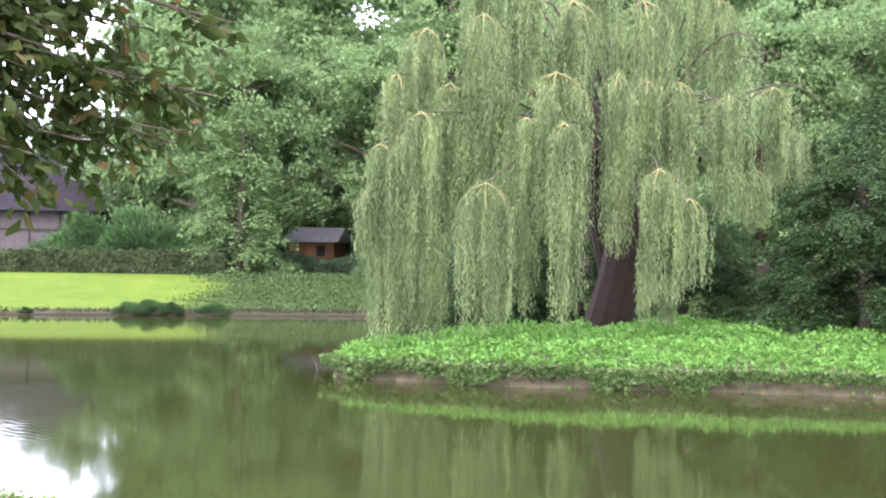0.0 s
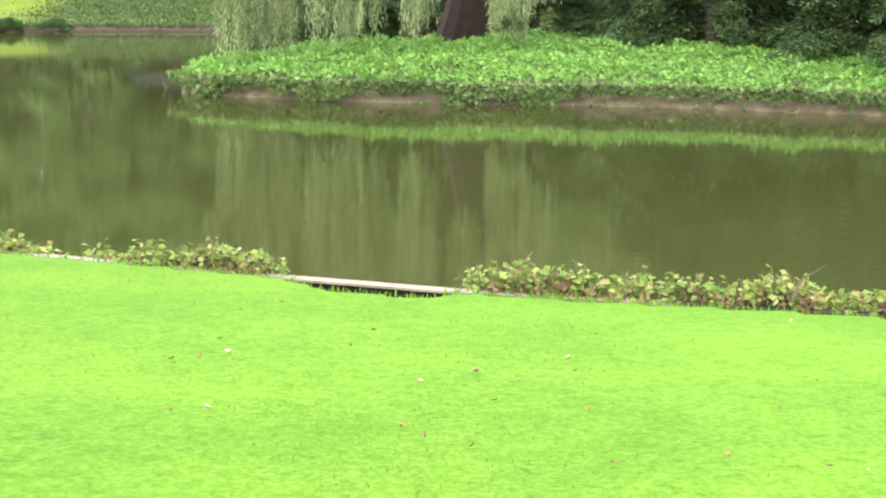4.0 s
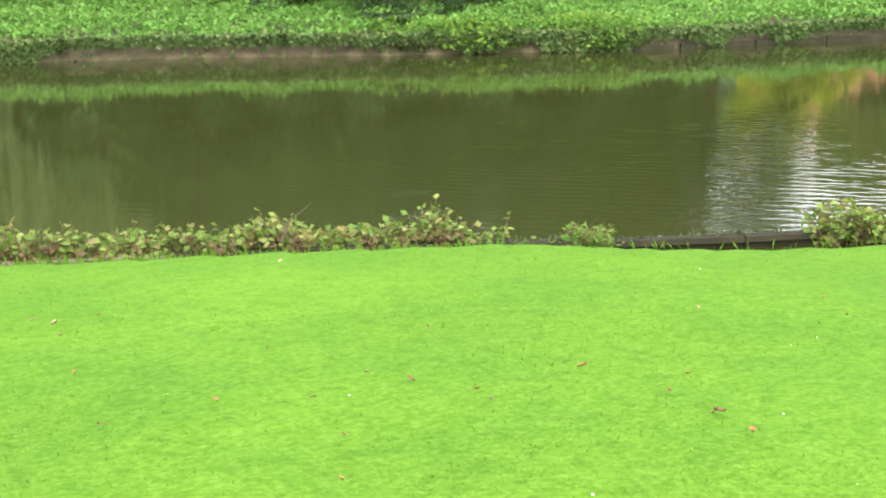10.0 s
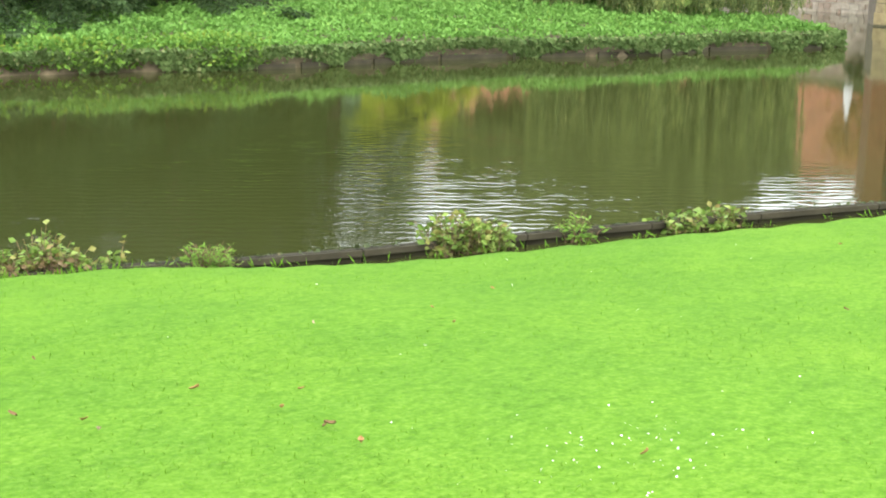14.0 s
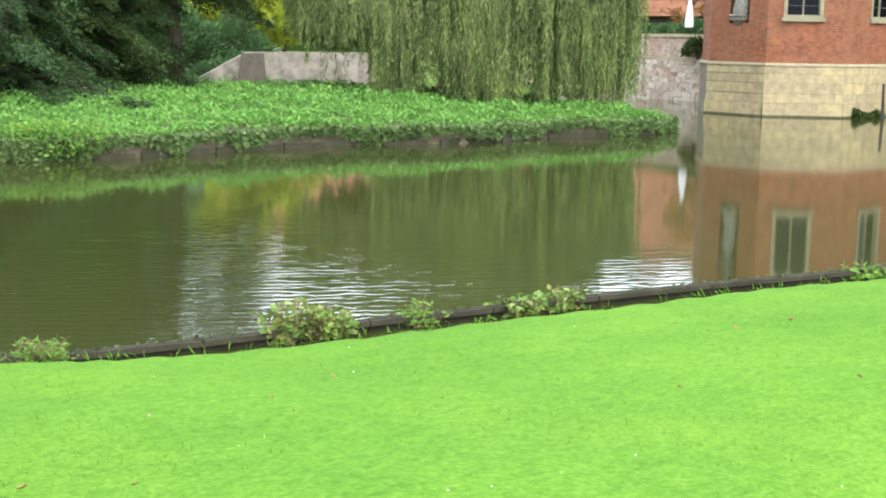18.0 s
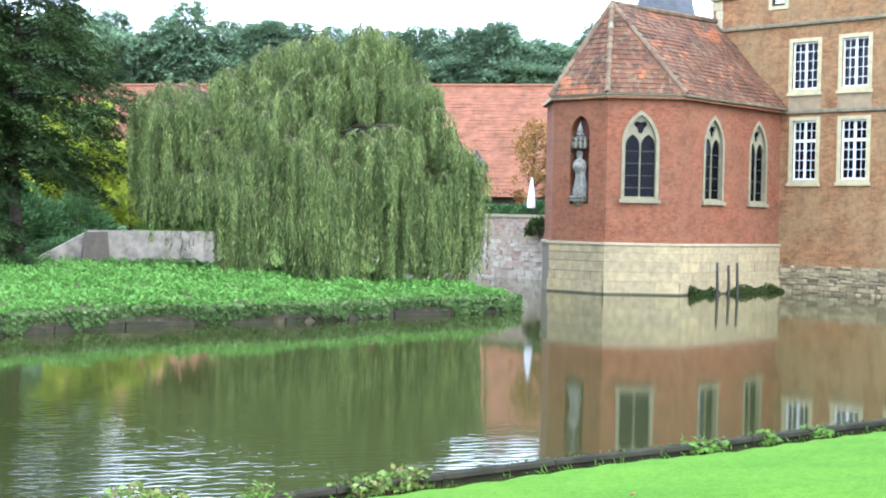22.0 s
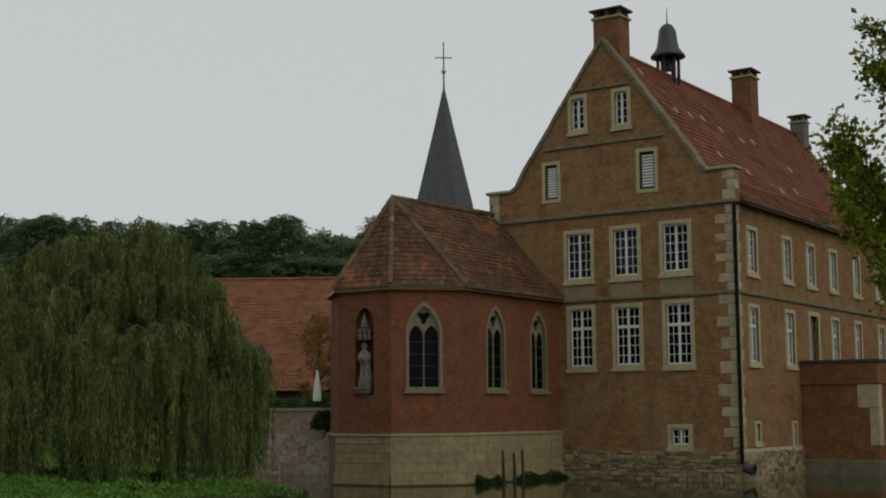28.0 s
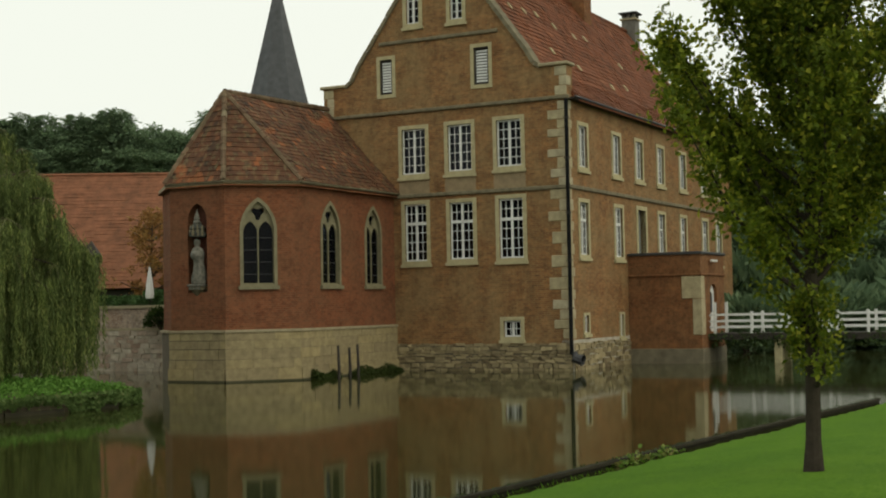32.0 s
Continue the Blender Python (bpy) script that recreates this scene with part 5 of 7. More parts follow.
def broadleaf(name, h, r, low, leaf, count, material, label, bark=BARK, trunk_r=None, clump=1.0, group="", lean=(0, 0), tall=0.0, holes=0.0, far=True):
    """A trunk with limbs and a crown of leaf clumps inside an uneven envelope."""
    tr = thing(name, Matrix.Identity(4), label, "tree", group)
    tr_r = trunk_r or h * 0.018
    tv, tp = limb((0, 0, -0.3), (lean[0], lean[1], h * 0.82), tr_r * 1.15, tr_r * 0.2, 0, 0.06, 9, 9)
    flare = np.clip(1.0 - tv[0][:, 2] / (tr_r * 4), 0, 1)
    tv[0][:, :2] *= (1 + 0.5 * flare)[:, None]
    part_np("trunk", *tv, bark, tr)
    clumps, limbs_vf = [], []
    nl = int(16 + h)
    for k in range(nl):
        t = low / h + (0.86 - low / h) * rng.random() ** 0.9
        base = tp[min(8, int(t / 0.86 * 8))]
        a = rng.random() * 6.283 + k * 2.4
        q = (t - low / h) / (1 - low / h)
        env = r * (1 - max(0, q - 0.25) ** 1.6 * 0.9) * (0.65 + 0.35 * min(1, q * 4)) * (0.75 + 0.4 * rng.random())
        rise = (0.25 + tall) * env + 0.06 * h * rng.random()
        end = np.array([base[0] + env * math.cos(a), base[1] + env * math.sin(a), base[2] + rise])
        lv, lp = limb(base, end, tr_r * 0.35, 0.02, (0.05 if tall < 1 else -0.12) * env, 0.2)
        limbs_vf.append(lv)
        for s in np.linspace(0.4, 1.0, 5):
            i = s * 5
            p = lp[int(i)] + (lp[min(5, int(i) + 1)] - lp[int(i)]) * (i % 1)
            clumps.append((p + rng.normal(size=3) * clump * 0.5, clump * (0.6 + 0.7 * rng.random())))
    for k in range(int(nl * 0.5)):
        clumps.append((np.array([lean[0], lean[1], h * 0.82]) + rng.normal(size=3) * (r * 0.22, r * 0.22, h * 0.04), clump * 0.8))
    if far:
        part_np("branchwork", *join_vf(limbs_vf), bark, tr)["kind"] = "stuff"
    else:
        for lv in limbs_vf:
            part_np("limb", *lv, bark, tr)
    per = max(10, count // len(clumps))
    pts = []
    for c, s in clumps:
        if rng.random() < holes:
            continue
        pts.append(c + ball(per) * s * np.array([1.0, 1.0, 0.6]))
    pts = np.concatenate(pts)
    part_np("crown", *leaves(pts, leaf, flat=0.35), material, tr)
    return tr


TWIG_B = plain("old_willow_twig", (0.11, 0.105, 0.045), 0.85, 0.3, 0.2, 0.2)


def willow(name, at, rx, ry, top, trunk_to, material, label, limbs, strands, low, seed, leaf=0.15, columns=(), curtains=(), back_low=None):
    """Arching limbs, each hung with strands of narrow leaves; curtains: hanging heads (x, y, top, foot, half width)."""
    global rng
    keep, rng = rng, np.random.default_rng(seed)
    tr = thing(name, Matrix.Translation(at), label, "tree")
    v1 = limb((-0.6, -0.6, -0.3), (0.0, 0.1, trunk_to), 0.72, 0.46, 0, 0.1, 7, 12)
    v2 = limb((0.15, 0.1, 0.1), (-1.0, -0.2, trunk_to), 0.4, 0.25, 0, 0.1, 7, 10)
    part_np("trunk", *v1[0], BARK_RED, tr, "reddish dark furrowed trunk")
    part_np("trunk_fork", *v2[0], BARK_RED, tr)
    P, D = [], []
    specs = []
    for k in range(limbs):
        a = k * 2.399 + rng.normal() * 0.2
        q = (k + 0.5) / limbs
        specs.append((a, math.sqrt(q) * (0.92 + 0.12 * rng.random()), None))
    for a, q, hz in [*specs, *columns]:
        reach = q
        ex, ey = rx * reach * math.cos(a), ry * reach * math.sin(a)
        crown = hz or top * math.sqrt(max(0.0, 1 - 0.72 * reach * reach)) * (0.86 + 0.16 * rng.random())
        start = np.array([0.3 * math.cos(a), 0.3 * math.sin(a), trunk_to * (0.75 + 0.25 * rng.random())])
        end = np.array([ex, ey, crown - 0.5 - 0.6 * rng.random()])
        peak = start * 0.35 + end * 0.65
        peak[2] = crown + 0.15
        t = np.linspace(0, 1, 10)[:, None]
        path = (1 - t) ** 2 * start + 2 * t * (1 - t) * (peak * 2 - 0.5 * start - 0.5 * end) + t * t * end
        part_np("limb", *tube(path, np.linspace(0.1, 0.012, 10) * 0.45, 6), BARK if seed == 3 or reach < 0.6 else TWIG_B, tr)
        if back_low is not None:
            low = back_low + 2.2 * rng.random() if math.sin(a) > -0.25 else max(0.1, crown - 2.2 - 2.2 * rng.random())
        lowest = max(low, path[9][2] - (3.0 + 3.6 * rng.random()) if rng.random() < 0.45 else low)
        lowest = path[9][2] - (1.4 + 2.2 * rng.random()) if seed == 11 else lowest
        for s in range(strands if seed != 3 or math.sin(a) > -0.25 else 5):
            u = 0.5 + 0.5 * rng.random() ** 0.7
            i = u * 9
            p = path[int(i)] + (path[min(9, int(i) + 1)] - path[int(i)]) * (i % 1)
            p = p + rng.normal(size=3) * np.array([0.17, 0.17, 0.1])
            full = max(0.4, p[2] - lowest)
            ln = full * (1 - 0.45 * rng.random() ** 2.0) if rng.random() < 0.75 else full * (0.25 + 0.4 * rng.random())
            step = leaf * 0.6
            m = max(4, int(ln / step))
            z = np.arange(m) * step
            ph = 6 * rng.random()
            sway = rng.normal(size=2) * 0.035
            outw = np.array([math.cos(a), math.sin(a)]) * 0.25 * rng.random()
            x = p[0] + outw[0] * (1 - np.exp(-z * 1.5)) + sway[0] * np.sin(z * 1.1 + ph) + rng.normal(size=m) * 0.03
            y = p[1] + outw[1] * (1 - np.exp(-z * 1.5)) + sway[1] * np.sin(z * 1.3) + rng.normal(size=m) * 0.03
            P.append(np.stack([x, y, p[2] - z], 1))
            D.append(np.stack([rng.normal(size=m) * 0.2, rng.normal(size=m) * 0.2, np.full(m, -1.0)], 1))
    for ex, ey, zt, foot, hw in curtains:
        ln0 = math.hypot(ex, ey)
        start = np.array([0.25 * ex / ln0, 0.25 * ey / ln0, trunk_to * (0.82 + 0.25 * rng.random())])
        end = np.array([ex, ey, zt])
        t = np.linspace(0, 1, 9)[:, None]
        path = start + (end - start) * t + np.array([0, 0, 1.0]) * (0.25 * ln0) * t * (1 - t)
        part_np("limb", *tube(path, np.linspace(0.05, 0.014, 9), 6), BARK, tr)
        nh = 4 + int(3 * hw)
        heads = []
        for k in range(nh):
            # a clear tent: every twig springs from the bough's tip
            a = 6.283 * (k + 0.6 * rng.random()) / nh
            r = hw * (0.45 + 0.5 * rng.random()) * (1.0 if seed == 3 else 1.3)
            d = np.array([math.cos(a) * r, math.sin(a) * r * (0.7 if seed == 3 else 1.0), 0])
            drop = r * (0.85 + 0.5 * rng.random())
            arc = np.array([end, end + d * 0.5 - (0, 0, drop * 0.22), end + d * 0.85 - (0, 0, drop * 0.62), end + d - (0, 0, drop * 1.15)])
            part_np("twig", *tube(arc, np.array([0.018, 0.013, 0.008, 0.004]) * (1.25 if seed == 3 else 0.8), 5), TWIG if seed == 3 else TWIG_B, tr)
            heads.append(arc)
        for s in range(int((70 + 170 * hw) * (1.15 if seed == 3 else 0.86))):
            if s % 6 == 0:
                arc = heads[int(rng.integers(nh))]
                u = 3 * rng.random() ** 0.8
                i = min(2, int(u))
                root = arc[i] + (arc[i + 1] - arc[i]) * (u - i) + rng.normal(size=3) * np.array([0.08, 0.08, 0.06])
            p = root + rng.normal(size=3) * np.array([0.035, 0.035, 0.05])
            off = math.hypot(p[0] - ex, p[1] - ey) / hw
            full = max(0.5, p[2] - foot)
            ln = full * (1 - 0.25 * min(off, 1.5) * rng.random() - 0.42 * rng.random() ** 2) if rng.random() < 0.75 else full * (0.2 + 0.5 * rng.random())
            m = max(4, int(ln / (leaf * 0.6)))
            z = np.arange(m) * leaf * 0.6
            ph, sway = 6 * rng.random(), rng.normal(size=2) * 0.03
            squeeze = 1 - 0.02 * z / full
            x = ex + (p[0] - ex) * squeeze + sway[0] * np.sin(z * 1.1 + ph) + rng.normal(size=m) * 0.028
            y = ey + (p[1] - ey) * squeeze + sway[1] * np.sin(z * 1.3) + rng.normal(size=m) * 0.028
            P.append(np.stack([x, y, p[2] - z], 1))
            D.append(np.stack([rng.normal(size=m) * 0.2, rng.normal(size=m) * 0.2, np.full(m, -1.0)], 1))
    P, D = np.concatenate(P), np.concatenate(D)
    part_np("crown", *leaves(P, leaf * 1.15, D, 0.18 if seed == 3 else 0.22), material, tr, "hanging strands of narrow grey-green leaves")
    rng = keep
    return tr


CURTAINS = [(-6.5, -4.6, 4.7, -0.1, 0.43), (-6.8, -4.8, 3.5, 1.9, 0.21), (-5.5, -4.4, 5.5, 0.0, 0.64), (-6.1, -3.6, 6.5, 2.5, 0.6), (-4.0, -5.2, 3.8, 0.2, 0.8), (-2.3, -4.4, 6.5, 2.3, 1.0), (-2.2, -5.3, 5.2, 0.4, 0.64), (-3.0, -4.5, 5.4, 0.5, 0.36), (-0.8, -4.2, 6.5, 2.0, 0.6), (0.1, -4.8, 4.2, 0.9, 0.82), (0.8, -4.9, 3.5, 1.3, 0.52), (0.0, -3.8, 6.4, 3.3, 0.58), (0.8, -3.6, 6.4, 2.7, 0.7), (2.2, -2.8, 6.2, 2.9, 0.72), (3.1, -2.0, 4.4, 2.7, 0.48), (3.7, -1.4, 6.6, 3.9, 0.75), (-0.1, -4.0, 2.4, 0.5, 0.25), (0.6, -3.4, 1.7, 0.4, 0.35), (-4.8, -3.6, 6.3, 2.2, 0.6), (-3.7, -3.4, 6.5, 1.6, 0.58), (-5.1, -4.2, 2.7, 0.1, 0.3), (-6.1, -4.0, 3.2, 0.0, 0.27), (-3.5, -3.6, 2.7, 0.3, 0.36), (4.6, -0.1, 5.6, 3.9, 0.5), (-4, -3.6, 8, 4.2, 0.9), (-5.4, -3.2, 7.7, 4.6, 0.8), (-1.8, -3.4, 8.4, 4.9, 0.9), (0, -3, 8.5, 4.6, 0.9), (-3, -3, 9.1, 5.9, 0.8), (-1.1, -2.1, 9.7, 6.6, 1), (2.2, -1.6, 8.8, 5.1, 0.9), (-4, -2, 9.7, 6.9, 0.6), (1.4, -1.4, 9.9, 6.8, 0.8)]
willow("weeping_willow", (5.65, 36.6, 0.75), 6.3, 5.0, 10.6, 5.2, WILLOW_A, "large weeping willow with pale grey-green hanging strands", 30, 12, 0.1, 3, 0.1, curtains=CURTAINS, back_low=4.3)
veil = np.random.default_rng(41)
VEILS = []
for k in range(124):
    an, q = k * 2.399, math.sqrt((k % 80 + 0.5) / 80)
    u, v = 5.7 * q * math.cos(an), 5.4 * q * math.sin(an)
    rim = float(np.interp(u, [-6.2, -5.6, -4.4, -3.0, -1.4, 0.5, 2.5, 3.6, 4.6, 5.6], [4.4, 5.7, 6.9, 7.3, 7.8, 8.3, 8.6, 7.8, 6.2, 4.2]))
    zt = rim * math.sqrt(max(0.1, 1 - 0.8 * (v / 5.5) ** 2)) * (0.8 + 0.22 * veil.random())
    if k >= 80:
        u, v = -5.2 + 10.6 * veil.random(), 0.0
        v = 5.3 * math.sqrt(max(0.05, 1 - (u / 6.0) ** 2)) * (0.82 + 0.2 * veil.random())
        zt = 2.2 + 3.0 * veil.random()
    foot = max(0.05, zt - (1.8 + 2.4 * veil.random()) if q < 0.8 else 0.1 + 1.2 * veil.random())
    if zt < 4.4 and (u > 1.5 or v > 3.2 and u > -2.4):
        foot = -0.2 + 0.7 * veil.random()
    elif zt >= 4.4:
        foot = zt - (1.5 + 1.9 * veil.random())
    if v < -1.0:
        foot = 0.3 + 1.3 * veil.random()
    if u < -2.4:
        foot = max(foot, 1.35 + 0.6 * veil.random())
        zt = max(zt, foot + 1.2)
    VEILS.append((0.62 * u - 0.78 * v, -0.78 * u - 0.62 * v, zt, foot, (0.45 if k >= 80 else 0.5) + 0.45 * veil.random()))
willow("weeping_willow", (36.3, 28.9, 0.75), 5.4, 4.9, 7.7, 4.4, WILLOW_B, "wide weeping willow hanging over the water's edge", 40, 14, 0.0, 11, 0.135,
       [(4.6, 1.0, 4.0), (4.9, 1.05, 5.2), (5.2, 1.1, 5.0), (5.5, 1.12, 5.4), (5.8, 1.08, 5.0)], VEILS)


def yew(name, h, r, count, label, material=YEW, leaf=0.16, low=0.15, spread=0.5, cat="tree", dens=1.0, spray=0.6, droop=0.16):
    """An evergreen with tiers of spreading boughs, each set with flat drooping sprays."""
    tr = thing(name, Matrix.Identity(4), label, cat)
    part_np("trunk", *limb((0, 0, -0.3), (0.1, 0.1, h * 0.9), 0.05 * r + 0.1, 0.03, 0, 0.08, 7, 8)[0], BARK, tr)
    base, way, flat_side, size, lim = [], [], [], [], []
    nb = int((26 + 9 * h) * dens)
    for k in range(nb):
        q = (k + rng.random()) / nb
        z = low + (h - low) * q
        env = r * ((1 - q) ** spread) * (0.5 + 0.8 * rng.random()) + 0.15
        a = k * 2.399 + rng.normal() * 0.3
        d = np.array([math.cos(a), math.sin(a), 0.3 - 0.3 * rng.random()])
        side = np.array([-math.sin(a), math.cos(a), 0.0])
        if env > 0.9:
            lim.append(tube([(0, 0, z), (0, 0, z) + d * env * 0.5 + (0, 0, 0.08), (0, 0, z) + d * env - (0, 0, droop * env)], [0.022, 0.015, 0.006], 5))
        for j in range(int(4 + 6.5 * env / max(spray, 0.4))):
            t = 0.25 + 0.78 * rng.random() ** 0.7
            p = np.array([0, 0, z]) + d * env * t
            p[2] -= droop * env * t * t
            turn = (1 if j % 2 else -1) * (0.25 + 0.75 * rng.random())
            w = unit(d * (1, 1, 0.3) * 0.8 + side * turn * (1.2 - 0.6 * t) + (0, 0, -0.2 - 0.35 * rng.random()))
            base.append(p + rng.normal(size=3) * 0.08 * spray)
            way.append(w)
            flat_side.append(unit(np.cross(w, (0.25 * rng.normal(), 0.25 * rng.normal(), 1.0))))
            size.append(spray * (0.55 + 0.75 * rng.random()) * (0.55 + 0.45 * min(1.0, env)))
    base, way, flat_side, size = np.array(base), np.array(way), np.array(flat_side), np.array(size)[:, None]
    m = max(8, count // len(base))
    w = np.repeat(np.arange(len(base)), m)
    u = rng.random((len(w), 1)) ** 0.8
    v = (rng.random((len(w), 1)) - 0.5) * 1.1 * (1.05 - u)
    pts = base[w] + way[w] * u * size[w] + flat_side[w] * v * size[w] + rng.normal(size=(len(w), 3)) * 0.025
    pts[:, 2] -= (0.22 * u * u * size[w])[:, 0]
    pts[:, 2] = np.maximum(pts[:, 2], 0.05)
    part_np("branchwork", *join_vf(lim), BARK_DARK, tr)["kind"] = "stuff"
    part_np("foliage", *leaves(pts, leaf, way[w] + flat_side[w] * np.sign(v) * 0.7, 0.4, 0.55), material, tr, "dark evergreen sprays")
    return tr


def isl(x, y):
    return float(island_z(np.array(x), np.array(y)))


y1 = yew("yew", 5.2, 3.4, 60000, "dense dark green yew spreading low over the island", leaf=0.12, spread=0.5, dens=0.9, spray=0.75, material=YEW_BUSH, droop=0.22)
y1.matrix_basis = pose(15.2, 31.4, isl(15.2, 31.4) - 0.1)
for x, y, s, a in ((11.6, 34.6, 0.95, 80), (17.8, 32.4, 1.05, 200), (20.3, 31.2, 0.9, 310), (13.5, 37.5, 1.3, 20)):
    copy_thing(y1, Matrix.Translation((x, y, isl(x, y) - 0.1)) @ Matrix.Rotation(radians(a), 4, "Z") @ Matrix.Scale(s, 4))
c1 = yew("conifer", 11.5, 3.1, 60000, "tall dark evergreen conifer with drooping branches", leaf=0.14, spread=0.75, low=0.8, dens=0.8, spray=0.8, droop=0.4)
c1.matrix_basis = pose(22.8, 34.2, 0.7)
for x, y, s, a in ((24.6, 34.8, 0.82, 70), (26.6, 37.0, 0.9, 140), (27.7, 37.6, 0.8, 320), (19.6, 37.4, 1.15, 260), (24.6, 40.5, 1.2, 190)):
    copy_thing(c1, Matrix.Translation((x, y, 0.7)) @ Matrix.Rotation(radians(a), 4, "Z") @ Matrix.Scale(s, 4))
c2 = yew("conifer", 11.2, 3.4, 60000, "tall dark evergreen with bare lower trunk and drooping boughs", leaf=0.15, spread=0.7, low=3.2, dens=1.15, spray=0.8, droop=0.3)
c2.matrix_basis = pose(29.9, 35.6, 0.7) @ Matrix.Scale(1.04, 4)
copy_thing(c2, Matrix.Translation((27.2, 37.0, 0.7)) @ Matrix.Rotation(2.3, 4, "Z") @ Matrix.Scale(1.02, 4))
for x, y, sc, a in ((27.3, 35.9, 0.74, 1.0), (25.0, 37.5, 0.8, 2.0), (22.6, 36.6, 0.8, 4.0)):
    copy_thing(y1, Matrix.Translation((x, y, isl(x, y) - 0.1)) @ Matrix.Rotation(a, 4, "Z") @ Matrix.Scale(sc, 4))
for x, y, s in ((8.3, 41.5, 0.8), (2.6, 38.8, 0.5), (5.0, 41.0, 0.85), (1.2, 40.2, 0.7)):
    o = copy_thing(y1, Matrix.Translation((x, y, isl(x, y) - 0.1)) @ Matrix.Rotation(x, 4, "Z") @ Matrix.Scale(s, 4))

# park trees behind the far bank
p1 = broadleaf("park_tree", 21.0, 6.5, 3.0, 0.4, 27000, LIME, "tall leafy green park tree on the far bank", clump=1.5, group="park trees")
p1.matrix_basis = pose(-13.5, 84.0, 1.7)
p2 = broadleaf("park_tree", 24.0, 7.0, 4.5, 0.4, 27000, LIME, "tall leafy green park tree on the far bank", clump=1.6, group="park trees")
p2.matrix_basis = pose(2.0, 84.0, 1.7)
for k, (x, y, s, a) in enumerate(((-24, 96, 0.45, 40), (-27, 107, 0.6, 33), (-21, 113, 0.62, 250), (-36, 92, 0.4, 90), (-7.5, 95, 1.15, 140), (2.5, 80.5, 0.72, 60), (10, 90, 1.1, 200), (17, 82, 1.0, 10), (25, 92, 1.1, 320), (32, 84, 1.0, 230),
                                  (-15, 106, 1.15, 300), (4, 104, 1.2, 15), (16, 106, 1.25, 120), (40, 96, 1.05, 77), (-46, 100, 0.45, 210), (29, 70, 0.8, 100), (18, 69, 0.75, 170), (9, 72, 0.7, 250), (-60, 90, 0.4, 30), (-30, 112, 0.5, 5), (-9, 114, 1.3, 66), (10, 116, 1.3, 12), (28, 108, 1.2, 140), (-16.5, 91, 0.8, 99), (-5.5, 98, 0.9, 31), (7, 81, 0.8, 210), (-52, 110, 0.5, 18), (30, 101, 1.2, 45), (27, 79, 0.9, 160), (36, 92, 1.1, 280), (22, 98, 1.2, 333))):
    copy_thing((p1, p2)[k % 2], Matrix.Translation((x, y, 1.6)) @ Matrix.Rotation(radians(a), 4, "Z") @ Matrix.Scale(s, 4))
dk = yew("conifer", 9.5, 2.4, 16000, "dark narrow evergreen beside the far hedge", leaf=0.24, spread=0.55, material=LIME, spray=1.1, droop=0.3)
dk.matrix_basis = pose(-9.7, 75.5, 1.6)
for x, y, s, a in ((-1.6, 76.5, 0.5, 10), (1.5, 77.5, 0.6, 90)):
    copy_thing(dk, Matrix.Translation((x, y, 1.6)) @ Matrix.Rotation(radians(a), 4, "Z") @ Matrix.Scale(s, 4))


for x, y, sc, a in ((-9.8, 78.5, 0.62, 35), (-1.4, 79.5, 0.66, 150)):
    copy_thing(p2, Matrix.Translation((x, y, 1.6)) @ Matrix.Rotation(radians(a), 4, "Z") @ Matrix.Scale(sc, 4))


def bush(name, r, h, count, leaf, material, label):
    b = thing(name, Matrix.Identity(4), label, "bush")
    for k in range(5):
        a = k * 1.257
        part_np("stem", *tube([(0, 0, -0.1), (0.3 * r * math.cos(a), 0.3 * r * math.sin(a), 0.4 * h), (0.6 * r * math.cos(a), 0.6 * r * math.sin(a), 0.75 * h)], [0.06, 0.04, 0.015], 5), BARK, b)
    n = 46
    pts = []
    for k in range(n):
        c = ball(1)[0]
        c = unit(c) * (0.72 + 0.2 * rng.random()) * (r, r, h)
        c[2] = abs(c[2]) * 0.95
        pts.append(c + ball(count // n) * (0.3 * r, 0.3 * r, 0.2 * h))
    pts = np.concatenate(pts)
    pts = pts[pts[:, 2] > 0]
    d = unit(pts * (1, 1, 0.8)) + (0, 0, 0.1)
    part_np("foliage", *leaves(pts, leaf, d, 0.45, 0.3), material, b)
    return b


rb = bush("rhododendron", 3.0, 3.7, 9000, 0.26, RHODO, "rounded glossy green rhododendron behind the hedge")
rb.matrix_basis = pose(-15.4, 77.5, 1.7)
for x, y, s, a in ((-18.4, 77.8, 0.9, 80), (-12.6, 78.2, 0.75, 190), (-21, 79, 0.6, 250)):
    copy_thing(rb, Matrix.Translation((x, y, 1.7)) @ Matrix.Rotation(radians(a), 4, "Z") @ Matrix.Scale(s, 4))
ub = bush("undergrowth_bush", 2.0, 1.7, 2600, 0.3, PINE, "dark leafy undergrowth below the park trees")
ub.matrix_basis = pose(4.0, 78.5, 1.6)
for k in range(44):
    x = -19.5 + 1.5 * k + rng.normal() * 0.5
    if -8.5 < x < -2.0:
        continue
    copy_thing(ub, Matrix.Translation((x, (76.5 if -8 < x < -6.5 or x > -3 else 80.0) + 4 * rng.random() - max(0, x - 22) * 0.45, 1.55)) @ Matrix.Rotation(k * 1.1, 4, "Z") @ Matrix.Scale(0.8 + 0.7 * rng.random(), 4))

for x, y, sc in ((44.9, 54.0, 0.86), (47.2, 52.8, 0.74), (42.6, 54.5, 0.95)):
    o = copy_thing(rb, Matrix.Translation((x, y, 1.1)) @ Matrix.Rotation(x, 4, "Z") @ Matrix.Scale(sc, 4))
    tagged(o, "rounded dark green bush behind the low pale wall", "bush")

